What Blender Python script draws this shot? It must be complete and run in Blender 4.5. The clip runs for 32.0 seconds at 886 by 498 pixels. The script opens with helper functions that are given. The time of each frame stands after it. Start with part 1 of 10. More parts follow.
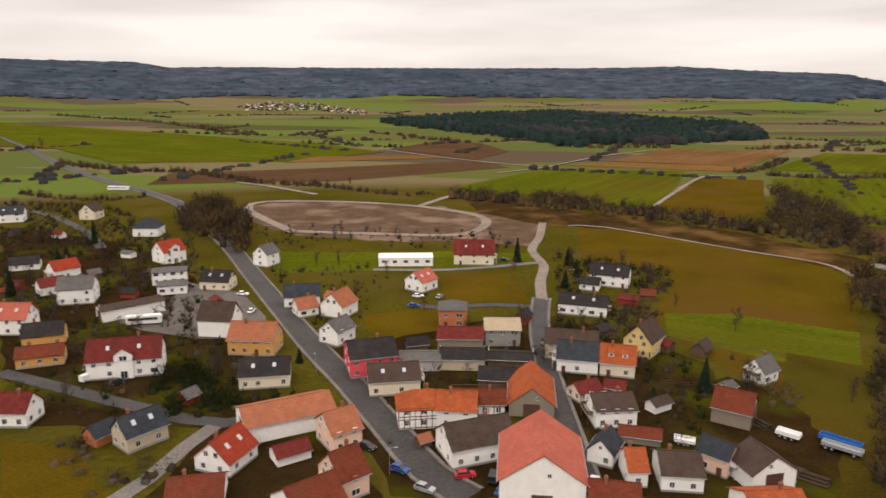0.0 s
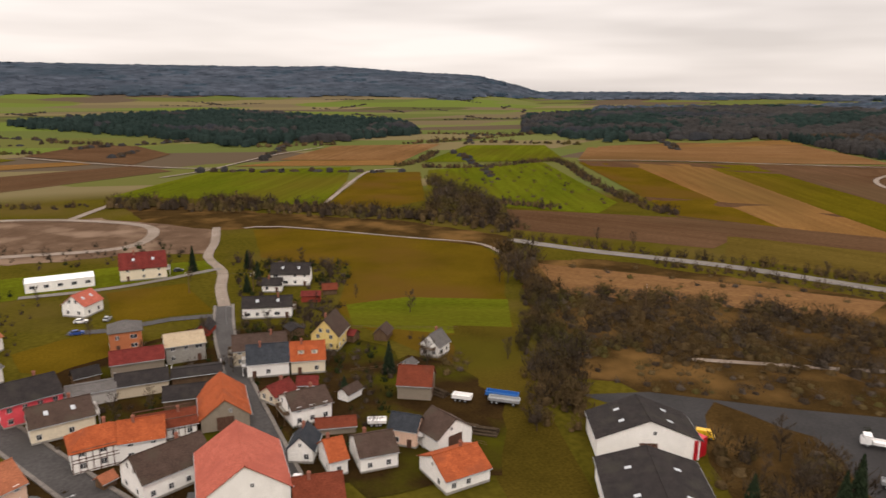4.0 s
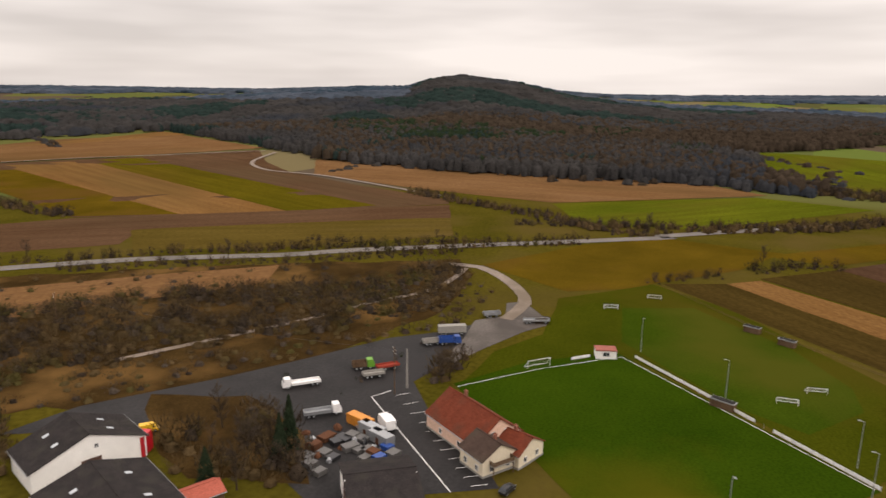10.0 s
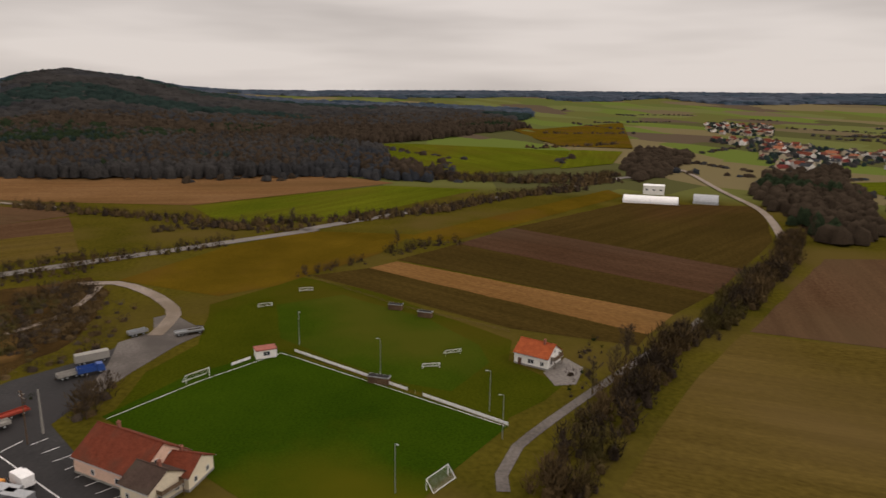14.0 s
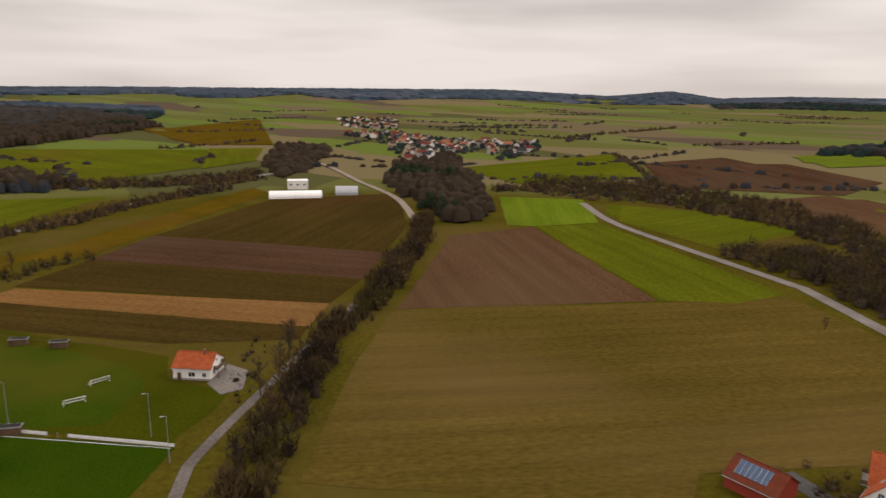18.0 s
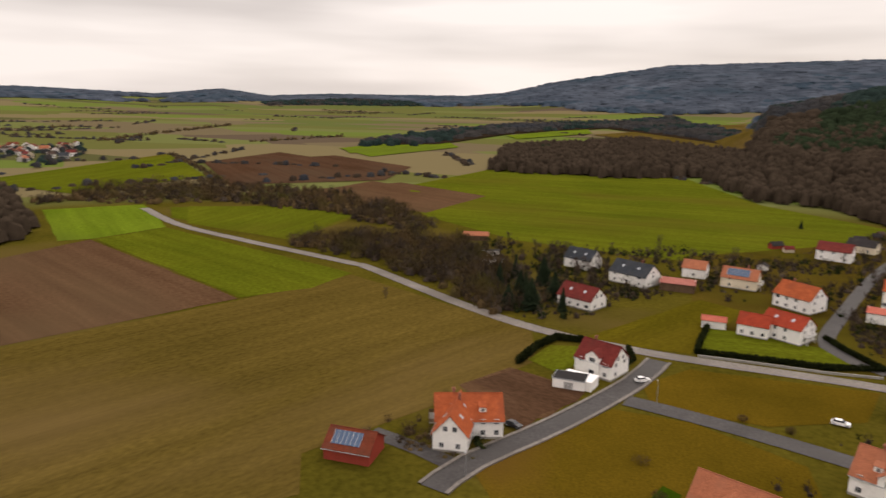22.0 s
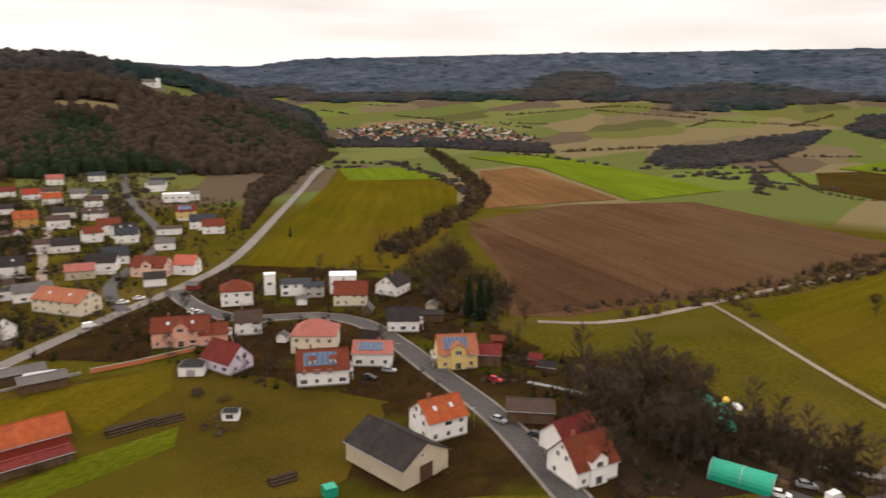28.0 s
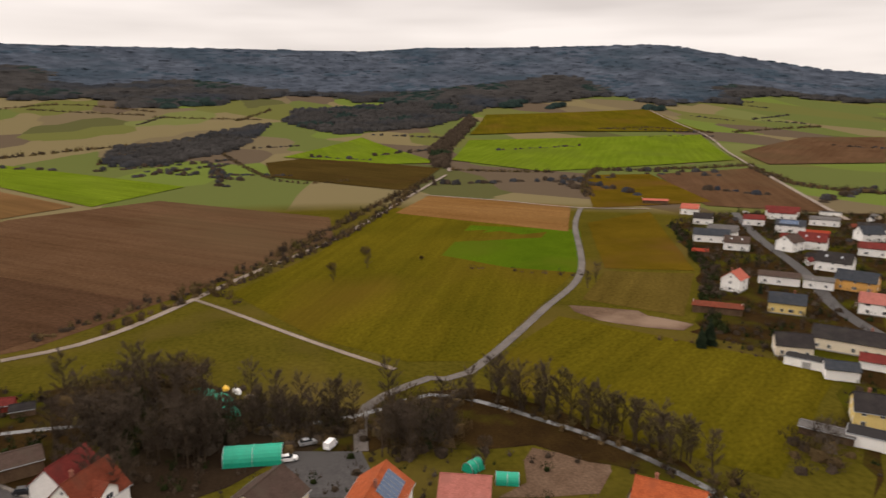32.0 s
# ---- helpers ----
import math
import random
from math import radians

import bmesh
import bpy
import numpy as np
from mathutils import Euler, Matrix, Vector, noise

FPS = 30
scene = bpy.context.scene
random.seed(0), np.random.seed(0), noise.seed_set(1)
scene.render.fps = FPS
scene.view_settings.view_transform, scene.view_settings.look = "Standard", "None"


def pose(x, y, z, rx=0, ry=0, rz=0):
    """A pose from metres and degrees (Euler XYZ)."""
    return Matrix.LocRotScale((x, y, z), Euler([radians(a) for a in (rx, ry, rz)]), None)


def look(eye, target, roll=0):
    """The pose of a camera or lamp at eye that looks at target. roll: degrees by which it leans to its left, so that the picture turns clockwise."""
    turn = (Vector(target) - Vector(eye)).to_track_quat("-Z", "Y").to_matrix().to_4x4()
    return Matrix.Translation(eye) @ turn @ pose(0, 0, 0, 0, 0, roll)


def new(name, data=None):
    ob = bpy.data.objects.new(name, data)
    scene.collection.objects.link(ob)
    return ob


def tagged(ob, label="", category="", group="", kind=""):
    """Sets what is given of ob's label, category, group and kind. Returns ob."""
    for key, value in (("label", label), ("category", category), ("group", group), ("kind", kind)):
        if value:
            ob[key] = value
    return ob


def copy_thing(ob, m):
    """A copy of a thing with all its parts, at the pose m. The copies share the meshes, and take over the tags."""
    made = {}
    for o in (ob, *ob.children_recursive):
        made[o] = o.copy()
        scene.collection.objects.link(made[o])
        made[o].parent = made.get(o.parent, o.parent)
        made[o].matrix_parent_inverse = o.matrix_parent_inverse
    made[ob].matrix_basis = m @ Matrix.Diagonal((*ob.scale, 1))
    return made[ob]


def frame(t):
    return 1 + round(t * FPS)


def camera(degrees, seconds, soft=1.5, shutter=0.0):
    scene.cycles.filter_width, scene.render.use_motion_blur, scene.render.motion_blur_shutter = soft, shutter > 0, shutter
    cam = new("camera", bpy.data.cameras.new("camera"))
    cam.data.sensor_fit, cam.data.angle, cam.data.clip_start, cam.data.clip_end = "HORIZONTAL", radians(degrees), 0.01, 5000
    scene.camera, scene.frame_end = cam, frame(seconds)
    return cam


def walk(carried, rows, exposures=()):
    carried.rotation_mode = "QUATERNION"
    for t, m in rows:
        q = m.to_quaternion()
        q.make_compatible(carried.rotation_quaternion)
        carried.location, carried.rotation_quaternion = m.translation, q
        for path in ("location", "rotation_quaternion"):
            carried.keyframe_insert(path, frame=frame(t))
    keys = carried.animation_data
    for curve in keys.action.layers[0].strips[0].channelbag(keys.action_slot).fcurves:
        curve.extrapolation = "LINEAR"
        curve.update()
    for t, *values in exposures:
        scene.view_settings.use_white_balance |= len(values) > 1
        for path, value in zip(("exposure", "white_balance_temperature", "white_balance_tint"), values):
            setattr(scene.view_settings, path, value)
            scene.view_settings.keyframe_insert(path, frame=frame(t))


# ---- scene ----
FOV = 64.90
cam = camera(FOV, 32.0, soft=1.5, shutter=0.5)
PATH = [
    (0.0, 0.00, 0.00, 78.00, 76.80, -0.28, -0.00),
    (0.5, -0.01, -0.12, 78.09, 76.81, -0.31, -3.30),
    (1.0, -0.07, -0.26, 78.19, 76.83, -0.37, -6.41),
    (1.5, -0.14, -0.44, 78.33, 76.83, -0.42, -9.53),
    (2.0, -0.21, -0.63, 78.47, 76.83, -0.46, -12.79),
    (2.5, -0.27, -0.74, 78.62, 76.84, -0.50, -16.09),
    (3.0, -0.33, -0.86, 78.73, 76.85, -0.54, -19.45),
    (3.5, -0.42, -1.02, 78.82, 76.87, -0.57, -22.91),
    (5.5, -0.68, -1.07, 78.74, 76.92, -0.72, -37.98),
    (6.0, -0.65, -1.02, 78.62, 76.93, -0.66, -41.50),
    (6.5, -0.69, -0.98, 78.48, 76.93, -0.64, -45.20),
    (7.0, -0.81, -1.00, 78.33, 76.91, -0.67, -49.18),
    (7.5, -0.95, -1.06, 78.20, 76.91, -0.70, -53.36),
    (8.0, -1.06, -1.10, 78.08, 76.92, -0.70, -57.60),
    (8.5, -1.13, -1.13, 77.97, 76.94, -0.71, -61.82),
    (9.0, -1.22, -1.15, 77.88, 76.94, -0.72, -65.99),
    (9.5, -1.35, -1.14, 77.83, 76.96, -0.75, -70.04),
    (10.0, -1.48, -1.05, 77.86, 76.98, -0.80, -73.89),
    (10.5, -1.54, -0.90, 77.95, 76.99, -0.86, -77.64),
    (11.0, -1.50, -0.70, 78.07, 76.98, -0.89, -81.35),
    (11.5, -1.48, -0.53, 78.20, 76.97, -0.90, -85.04),
    (12.0, -1.57, -0.45, 78.36, 77.00, -0.91, -88.83),
    (12.5, -1.80, -0.46, 78.54, 77.04, -0.92, -92.53),
    (13.0, -2.09, -0.50, 78.72, 77.04, -0.91, -96.07),
    (13.5, -2.38, -0.55, 78.88, 77.03, -0.88, -99.60),
    (15.5, -2.20, -0.55, 79.13, 77.06, -0.77, -113.52),
    (16.0, -2.11, -0.66, 79.18, 77.08, -0.79, -117.10),
    (16.5, -2.15, -0.69, 79.25, 77.10, -0.82, -120.70),
    (17.0, -2.33, -0.64, 79.36, 77.11, -0.84, -124.30),
    (17.5, -2.57, -0.54, 79.49, 77.11, -0.82, -127.95),
    (18.0, -2.73, -0.43, 79.63, 77.14, -0.82, -131.85),
    (18.5, -2.76, -0.29, 79.78, 77.19, -0.86, -136.02),
    (19.0, -2.74, -0.04, 79.94, 77.23, -0.89, -140.21),
    (19.5, -2.74, 0.32, 80.10, 77.29, -0.88, -144.37),
    (20.0, -2.75, 0.61, 80.22, 77.33, -0.87, -148.50),
    (20.5, -2.71, 0.73, 80.27, 77.35, -0.86, -152.59),
    (21.0, -2.63, 0.76, 80.29, 77.36, -0.84, -156.88),
    (21.5, -2.60, 0.81, 80.29, 77.38, -0.85, -161.59),
    (22.0, -2.58, 0.91, 80.30, 77.43, -0.86, -166.82),
    (22.5, -2.46, 1.01, 80.33, 77.48, -0.85, -172.74),
    (23.0, -2.25, 1.05, 80.36, 77.54, -0.85, -179.25),
    (23.5, -2.05, 1.09, 80.38, 77.62, -0.90, -185.88),
    (24.0, -1.91, 1.12, 80.36, 77.69, -0.93, -192.61),
    (24.5, -1.83, 1.11, 80.28, 77.77, -0.90, -199.49),
    (25.0, -1.81, 1.03, 80.16, 77.83, -0.86, -206.25),
    (25.5, -1.81, 0.97, 80.03, 77.89, -0.79, -212.78),
    (27.5, -0.94, 1.49, 79.71, 78.05, -0.80, -237.54),
    (28.0, -0.70, 1.54, 79.77, 78.11, -0.84, -243.69),
    (28.5, -0.53, 1.50, 79.87, 78.16, -0.84, -249.81),
    (29.0, -0.42, 1.40, 80.00, 78.20, -0.76, -255.52),
    (29.5, -0.37, 1.26, 80.11, 78.22, -0.63, -260.80),
    (30.0, -0.40, 1.10, 80.17, 78.23, -0.48, -265.90),
    (30.5, -0.49, 0.93, 80.18, 78.24, -0.34, -270.92),
    (31.0, -0.61, 0.78, 80.17, 78.24, -0.24, -275.99),
    (31.5, -0.71, 0.68, 80.14, 78.22, -0.15, -281.11),
    (32.0, -0.77, 0.61, 80.13, 78.18, -0.03, -286.16),
]
EXPOSURES = [(t, e, 6650, k) for t, e, k in ((0, 0.25, 12.5), (3, 0.25, 12.5), (6, 0.32, 13.0), (9, 0.32, 13.0), (11, -0.06, 12.5), (13, -0.3, 12.5), (16, -0.2, 13.0), (19, 0.02, 13.5), (22, 0.2, 13.5), (24, 0.32, 13.5), (28, 0.38, 13.5), (30, 0.45, 13.0), (32, 0.2, 12.5))]
walk(cam, [(t, pose(x, y, z, rx, ry, rz)) for t, x, y, z, rx, ry, rz in PATH], EXPOSURES)

# ---- light: a bright overcast sky and a weak wide sun ----
world = bpy.data.worlds.new("overcast_sky")
scene.world = world
world.use_nodes = True
wn, wl = world.node_tree.nodes, world.node_tree.links
wn.clear()
sky = wn.new("ShaderNodeTexSky")
sky.sky_type, sky.sun_disc, sky.sun_elevation, sky.sun_rotation = "NISHITA", False, radians(34), radians(200)
tc, mapping = wn.new("ShaderNodeTexCoord"), wn.new("ShaderNodeMapping")
mapping.inputs["Scale"].default_value = (1.5, 1.5, 12.0)
cloud = wn.new("ShaderNodeTexNoise")
cloud.inputs["Scale"].default_value, cloud.inputs["Detail"].default_value, cloud.inputs["Roughness"].default_value = 1.25, 3.5, 0.5
ramp = wn.new("ShaderNodeValToRGB")
ramp.color_ramp.elements[0].position, ramp.color_ramp.elements[0].color = 0.33, (0.62, 0.57, 0.535, 1)
ramp.color_ramp.elements[1].position, ramp.color_ramp.elements[1].color = 0.62, (0.89, 0.825, 0.775, 1)
skymix, scaled = wn.new("ShaderNodeMixRGB"), wn.new("ShaderNodeMixRGB")
scaled.blend_type = "MULTIPLY"
scaled.inputs[0].default_value, scaled.inputs[2].default_value = 1.0, (0.08, 0.08, 0.08, 1)
skymix.inputs[0].default_value = 0.94
bg, wout = wn.new("ShaderNodeBackground"), wn.new("ShaderNodeOutputWorld")
bg.inputs["Strength"].default_value = 1.0
wl.new(tc.outputs["Generated"], mapping.inputs["Vector"])
wl.new(mapping.outputs[0], cloud.inputs["Vector"])
wl.new(cloud.outputs["Fac"], ramp.inputs[0])
wl.new(sky.outputs[0], scaled.inputs[1])
wl.new(scaled.outputs[0], skymix.inputs[1])
wl.new(ramp.outputs[0], skymix.inputs[2])
# an overcast sky grows brighter from the horizon to the zenith
upz, rise, lift = wn.new("ShaderNodeSeparateXYZ"), wn.new("ShaderNodeMapRange"), wn.new("ShaderNodeMixRGB")
rise.interpolation_type = "SMOOTHSTEP"
rise.inputs["From Min"].default_value, rise.inputs["From Max"].default_value = 0.06, 0.75
rise.inputs["To Min"].default_value, rise.inputs["To Max"].default_value = 1.0, 2.3
lift.blend_type = "MULTIPLY"
lift.inputs[0].default_value = 1.0
wl.new(tc.outputs["Generated"], upz.inputs[0])
wl.new(upz.outputs["Z"], rise.inputs["Value"])
wl.new(skymix.outputs[0], lift.inputs[1])
wl.new(rise.outputs[0], lift.inputs[2])
wl.new(lift.outputs[0], bg.inputs["Color"])
wl.new(bg.outputs[0], wout.inputs["Surface"])
sun = new("sun", bpy.data.lights.new("sun", "SUN"))
sun.data.energy, sun.data.angle, sun.data.color = 0.9, radians(18), (1.0, 0.94, 0.86)
sun.matrix_world = look((0, 0, 300), (90, 250, 0))


# ---- materials ----
MATS = {}


def mat(name, low, high, scale=0.05, rough=0.9, metal=0.0, bump=0.0, fine=1.5, stretch=(1, 1, 1), third=None, objects=False, spec=0.0):
    """A surface of two scales of noise between two base colours; third: a colour of stains."""
    m = bpy.data.materials.new(name)
    m.use_nodes = True
    n, l = m.node_tree.nodes, m.node_tree.links
    b = n["Principled BSDF"]
    b.inputs["Roughness"].default_value, b.inputs["Metallic"].default_value = rough, metal
    b.inputs["Specular IOR Level"].default_value = spec
    geo = n.new("ShaderNodeNewGeometry") if not objects else n.new("ShaderNodeTexCoord")
    mp = n.new("ShaderNodeMapping")
    mp.inputs["Scale"].default_value = stretch
    l.new(geo.outputs["Position" if not objects else "Object"], mp.inputs["Vector"])
    coarse, grain = n.new("ShaderNodeTexNoise"), n.new("ShaderNodeTexNoise")
    coarse.inputs["Scale"].default_value, coarse.inputs["Detail"].default_value = scale, 6.0
    coarse.inputs["Roughness"].default_value = 0.62
    grain.inputs["Scale"].default_value, grain.inputs["Detail"].default_value = fine, 3.0
    l.new(mp.outputs[0], coarse.inputs["Vector"])
    l.new(mp.outputs[0], grain.inputs["Vector"])
    r = n.new("ShaderNodeValToRGB")
    r.color_ramp.elements[0].position, r.color_ramp.elements[0].color = 0.30, (*low, 1)
    r.color_ramp.elements[1].position, r.color_ramp.elements[1].color = 0.70, (*high, 1)
    l.new(coarse.outputs["Fac"], r.inputs[0])
    g = n.new("ShaderNodeValToRGB")
    g.color_ramp.elements[0].position, g.color_ramp.elements[0].color = 0.3, (0.6, 0.6, 0.6, 1)
    g.color_ramp.elements[1].position, g.color_ramp.elements[1].color = 0.7, (1.25, 1.25, 1.25, 1)
    l.new(grain.outputs["Fac"], g.inputs[0])
    mx = n.new("ShaderNodeMixRGB")
    mx.blend_type = "MULTIPLY"
    mx.inputs[0].default_value = 0.7
    l.new(r.outputs[0], mx.inputs[1])
    l.new(g.outputs[0], mx.inputs[2])
    out = mx.outputs[0]
    if third:
        st, sr, mz = n.new("ShaderNodeTexNoise"), n.new("ShaderNodeValToRGB"), n.new("ShaderNodeMixRGB")
        st.inputs["Scale"].default_value, st.inputs["Detail"].default_value = scale * 0.45, 7.0
        l.new(mp.outputs[0], st.inputs["Vector"])
        sr.color_ramp.elements[0].position, sr.color_ramp.elements[0].color = 0.50, (0, 0, 0, 1)
        sr.color_ramp.elements[1].position, sr.color_ramp.elements[1].color = 0.66, (1, 1, 1, 1)
        l.new(st.outputs["Fac"], sr.inputs[0])
        l.new(sr.outputs[0], mz.inputs[0])
        l.new(out, mz.inputs[1])
        mz.inputs[2].default_value = (*third, 1)
        out = mz.outputs[0]
    l.new(out, b.inputs["Base Color"])
    if bump:
        bp = n.new("ShaderNodeBump")
        bp.inputs["Strength"].default_value, bp.inputs["Distance"].default_value = min(1.0, bump), bump
        l.new(grain.outputs["Fac"], bp.inputs["Height"])
        l.new(bp.outputs[0], b.inputs["Normal"])
    MATS[name] = m
    return m


def plain(name, colour, rough=0.6, metal=0.0):
    return mat(name, tuple(c * 0.85 for c in colour), colour, 0.8, rough, metal, 0.0, 6.0, spec=0.35 if rough < 0.7 else 0.05)


def tilled(name, low, high, third):
    """Farmed ground: drill rows and tramlines run along the field's own x axis, over broad damp and thin patches."""
    m = mat(name, low, high, 0.018, 0.95, 0.0, 0.0, 0.9, (0.5, 1.0, 1.0), third, objects=True)
    n, l = m.node_tree.nodes, m.node_tree.links
    b = n["Principled BSDF"]
    old = b.inputs["Base Color"].links[0].from_socket
    t, mp, rows, r, mx = n.new("ShaderNodeTexCoord"), n.new("ShaderNodeMapping"), n.new("ShaderNodeTexNoise"), n.new("ShaderNodeValToRGB"), n.new("ShaderNodeMixRGB")
    mp.inputs["Scale"].default_value = (0.006, 0.16, 0.0)
    rows.inputs["Scale"].default_value, rows.inputs["Detail"].default_value, rows.inputs["Roughness"].default_value = 1.0, 5.0, 0.6
    r.color_ramp.elements[0].position, r.color_ramp.elements[0].color = 0.34, (0.82, 0.80, 0.80, 1)
    r.color_ramp.elements[1].position, r.color_ramp.elements[1].color = 0.68, (1.16, 1.14, 1.12, 1)
    mx.blend_type = "MULTIPLY"
    mx.inputs[0].default_value = 0.8
    l.new(t.outputs["Object"], mp.inputs["Vector"])
    l.new(mp.outputs[0], rows.inputs["Vector"])
    l.new(rows.outputs["Fac"], r.inputs[0])
    l.new(old, mx.inputs[1])
    l.new(r.outputs[0], mx.inputs[2])
    l.new(mx.outputs[0], b.inputs["Base Color"])
    return m


GROUNDS = {
    "grass": ((0.045, 0.044, 0.004), (0.076, 0.066, 0.006), (0.068, 0.051, 0.008)),
    "olive": ((0.047, 0.036, 0.0036), (0.080, 0.057, 0.0064), (0.068, 0.042, 0.010)),
    "olivebrown": ((0.051, 0.041, 0.010), (0.076, 0.060, 0.016), (0.084, 0.064, 0.026)),
    "darkolive": ((0.029, 0.022, 0.0072), (0.043, 0.032, 0.010), (0.042, 0.026, 0.011)),
    "lush": ((0.048, 0.060, 0.004), (0.076, 0.084, 0.006), (0.066, 0.058, 0.007)),
    "vivid": ((0.066, 0.098, 0.006), (0.092, 0.126, 0.010), (0.070, 0.094, 0.010)),
    "pitch": ((0.014, 0.030, 0.0014), (0.024, 0.044, 0.0022), (0.048, 0.048, 0.003)),
    "sportsgrass": ((0.024, 0.034, 0.0022), (0.038, 0.047, 0.0035), (0.042, 0.040, 0.005)),
    "training": ((0.019, 0.034, 0.0020), (0.030, 0.048, 0.0030), (0.042, 0.046, 0.005)),
    "paddock": ((0.036, 0.062, 0.003), (0.052, 0.082, 0.004), (0.050, 0.066, 0.005)),
    "pasture": ((0.032, 0.026, 0.005), (0.062, 0.049, 0.009), (0.046, 0.046, 0.006)),
    "wetgravel": ((0.075, 0.064, 0.056), (0.115, 0.100, 0.088), (0.050, 0.042, 0.036)),
    "plough": ((0.055, 0.030, 0.0155), (0.083, 0.048, 0.026), (0.066, 0.042, 0.022)),
    "brown": ((0.040, 0.021, 0.0115), (0.064, 0.036, 0.021), (0.052, 0.033, 0.020)),
    "tan": ((0.111, 0.064, 0.024), (0.147, 0.090, 0.038), (0.096, 0.063, 0.025)),
    "stubble": ((0.102, 0.060, 0.028), (0.138, 0.086, 0.045), (0.084, 0.054, 0.025)),
    "dirt": ((0.063, 0.044, 0.033), (0.102, 0.075, 0.059), (0.152, 0.119, 0.099)),
    "scrub": ((0.020, 0.0135, 0.0065), (0.048, 0.032, 0.013), (0.092, 0.058, 0.023)),
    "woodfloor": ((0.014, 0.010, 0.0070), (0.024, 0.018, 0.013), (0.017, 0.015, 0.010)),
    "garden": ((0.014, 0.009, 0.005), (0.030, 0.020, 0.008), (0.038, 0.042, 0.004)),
    "wet_asphalt": ((0.015, 0.014, 0.014), (0.027, 0.025, 0.025), (0.020, 0.018, 0.018)),
    "asphalt": ((0.036, 0.033, 0.032), (0.058, 0.054, 0.052), (0.045, 0.042, 0.040)),
    "gravel": ((0.150, 0.117, 0.092), (0.211, 0.171, 0.140), (0.122, 0.094, 0.068)),
    "concrete": ((0.112, 0.098, 0.087), (0.161, 0.143, 0.128), (0.098, 0.086, 0.075)),
}
TILLED = ("olivebrown", "darkolive", "plough", "brown", "tan", "stubble", "vivid", "lush", "grass")
for key, (a, b, c) in GROUNDS.items():
    if key not in ("pitch", "training", "paddock", "plough", "brown", "lush", "vivid", "asphalt", "wet_asphalt", "wetgravel", "gravel", "concrete"):
        a, b, c = ((q[0] * 1.05, q[1] * 0.94, q[2] * 0.8) for q in (a, b, c))
    if key in ("asphalt", "wet_asphalt", "wetgravel", "gravel", "concrete"):
        mat(key, a, b, 0.09, 0.72, 0.0, 0.02, 1.2, (1, 1, 1), c, spec=0.12)
    elif key in TILLED:
        tilled(key, a, b, c)
    else:
        mat(key, a, b, 0.085 if key in ("scrub", "garden", "dirt") else 0.03, 0.95, 0.0, 0.04, 1.6, (1, 1, 1), c)
mat("water", (0.05, 0.05, 0.045), (0.09, 0.085, 0.08), 0.3, 0.08, fine=2.0, third=(0.03, 0.03, 0.028), spec=0.5)
mat("bark", (0.0360, 0.0256, 0.0173), (0.0660, 0.0485, 0.0326), 0.8, 0.9, fine=8.0)
mat("twig", (0.024, 0.018, 0.0125), (0.050, 0.037, 0.026), 0.06, 0.95, bump=0.5, fine=2.2)
mat("twig_tree", (0.042, 0.032, 0.023), (0.078, 0.059, 0.043), 0.05, 0.95, fine=0.4)
mat("twig_grey", (0.040, 0.031, 0.023), (0.074, 0.058, 0.044), 0.05, 0.95, bump=0.5, fine=2.2)
mat("bush", (0.042, 0.029, 0.014), (0.095, 0.064, 0.030), 0.06, 0.95, bump=0.5, fine=2.2, third=(0.052, 0.045, 0.014))
mat("needle", (0.0096, 0.0156, 0.0084), (0.0216, 0.0300, 0.0156), 0.3, 0.9, bump=0.5, fine=2.2)
mat("hedge", (0.0099, 0.0138, 0.0050), (0.0220, 0.0264, 0.0094), 0.4, 0.9, bump=0.5, fine=2.2)
# distance haze painted into the base colour: far woods and conifers turned grey-blue
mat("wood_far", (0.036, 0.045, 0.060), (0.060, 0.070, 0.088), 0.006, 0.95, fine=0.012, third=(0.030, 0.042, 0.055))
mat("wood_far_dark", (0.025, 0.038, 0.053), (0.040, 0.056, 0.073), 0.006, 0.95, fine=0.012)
# mid-distance copies of twig and needle, greyed and blued with painted haze
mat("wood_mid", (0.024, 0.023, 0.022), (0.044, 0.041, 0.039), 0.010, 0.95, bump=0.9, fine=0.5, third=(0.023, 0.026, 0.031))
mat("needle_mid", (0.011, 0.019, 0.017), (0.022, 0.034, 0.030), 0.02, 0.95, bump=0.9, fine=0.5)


# ---- the lie of the land: flat valley floor, ridges round it by bearing ----
FAR = ((0, 1.15), (14, 1.2), (18, 1.3), (24, 0.95), (29, 0.75), (32, 0.1), (34, -0.5), (42, -0.4), (88, -0.5), (110, -0.25),
       (125, -0.15), (136, -0.05), (145, -0.45), (149.5, 0.0), (153, -0.5), (158, -0.3), (169, -0.3), (172, 0.0), (176, 0.9),
       (184.6, 2.2), (193, 2.4), (205, 2.7), (224, 2.25), (229, 2.35), (233, 3.05), (242, 3.4), (255, 3.8), (270, 3.9),
       (280, 3.85), (285, 4.15), (303, 4.2), (308, 3.3), (314, 2.2), (318, 1.75), (328, 1.45), (337, 1.35), (339, 1.0), (343, 1.1), (360, 1.15))
EAST = ((30, -9), (39, -2.0), (53, -1.6), (60, -1.0), (67.4, -0.35), (71, -0.3), (73, 0.4), (75.6, 0.7), (79.5, 0.25), (84, -0.8),
        (88, -1.3), (92, -1.6), (99, -1.7), (110, -2.1), (117, -9))
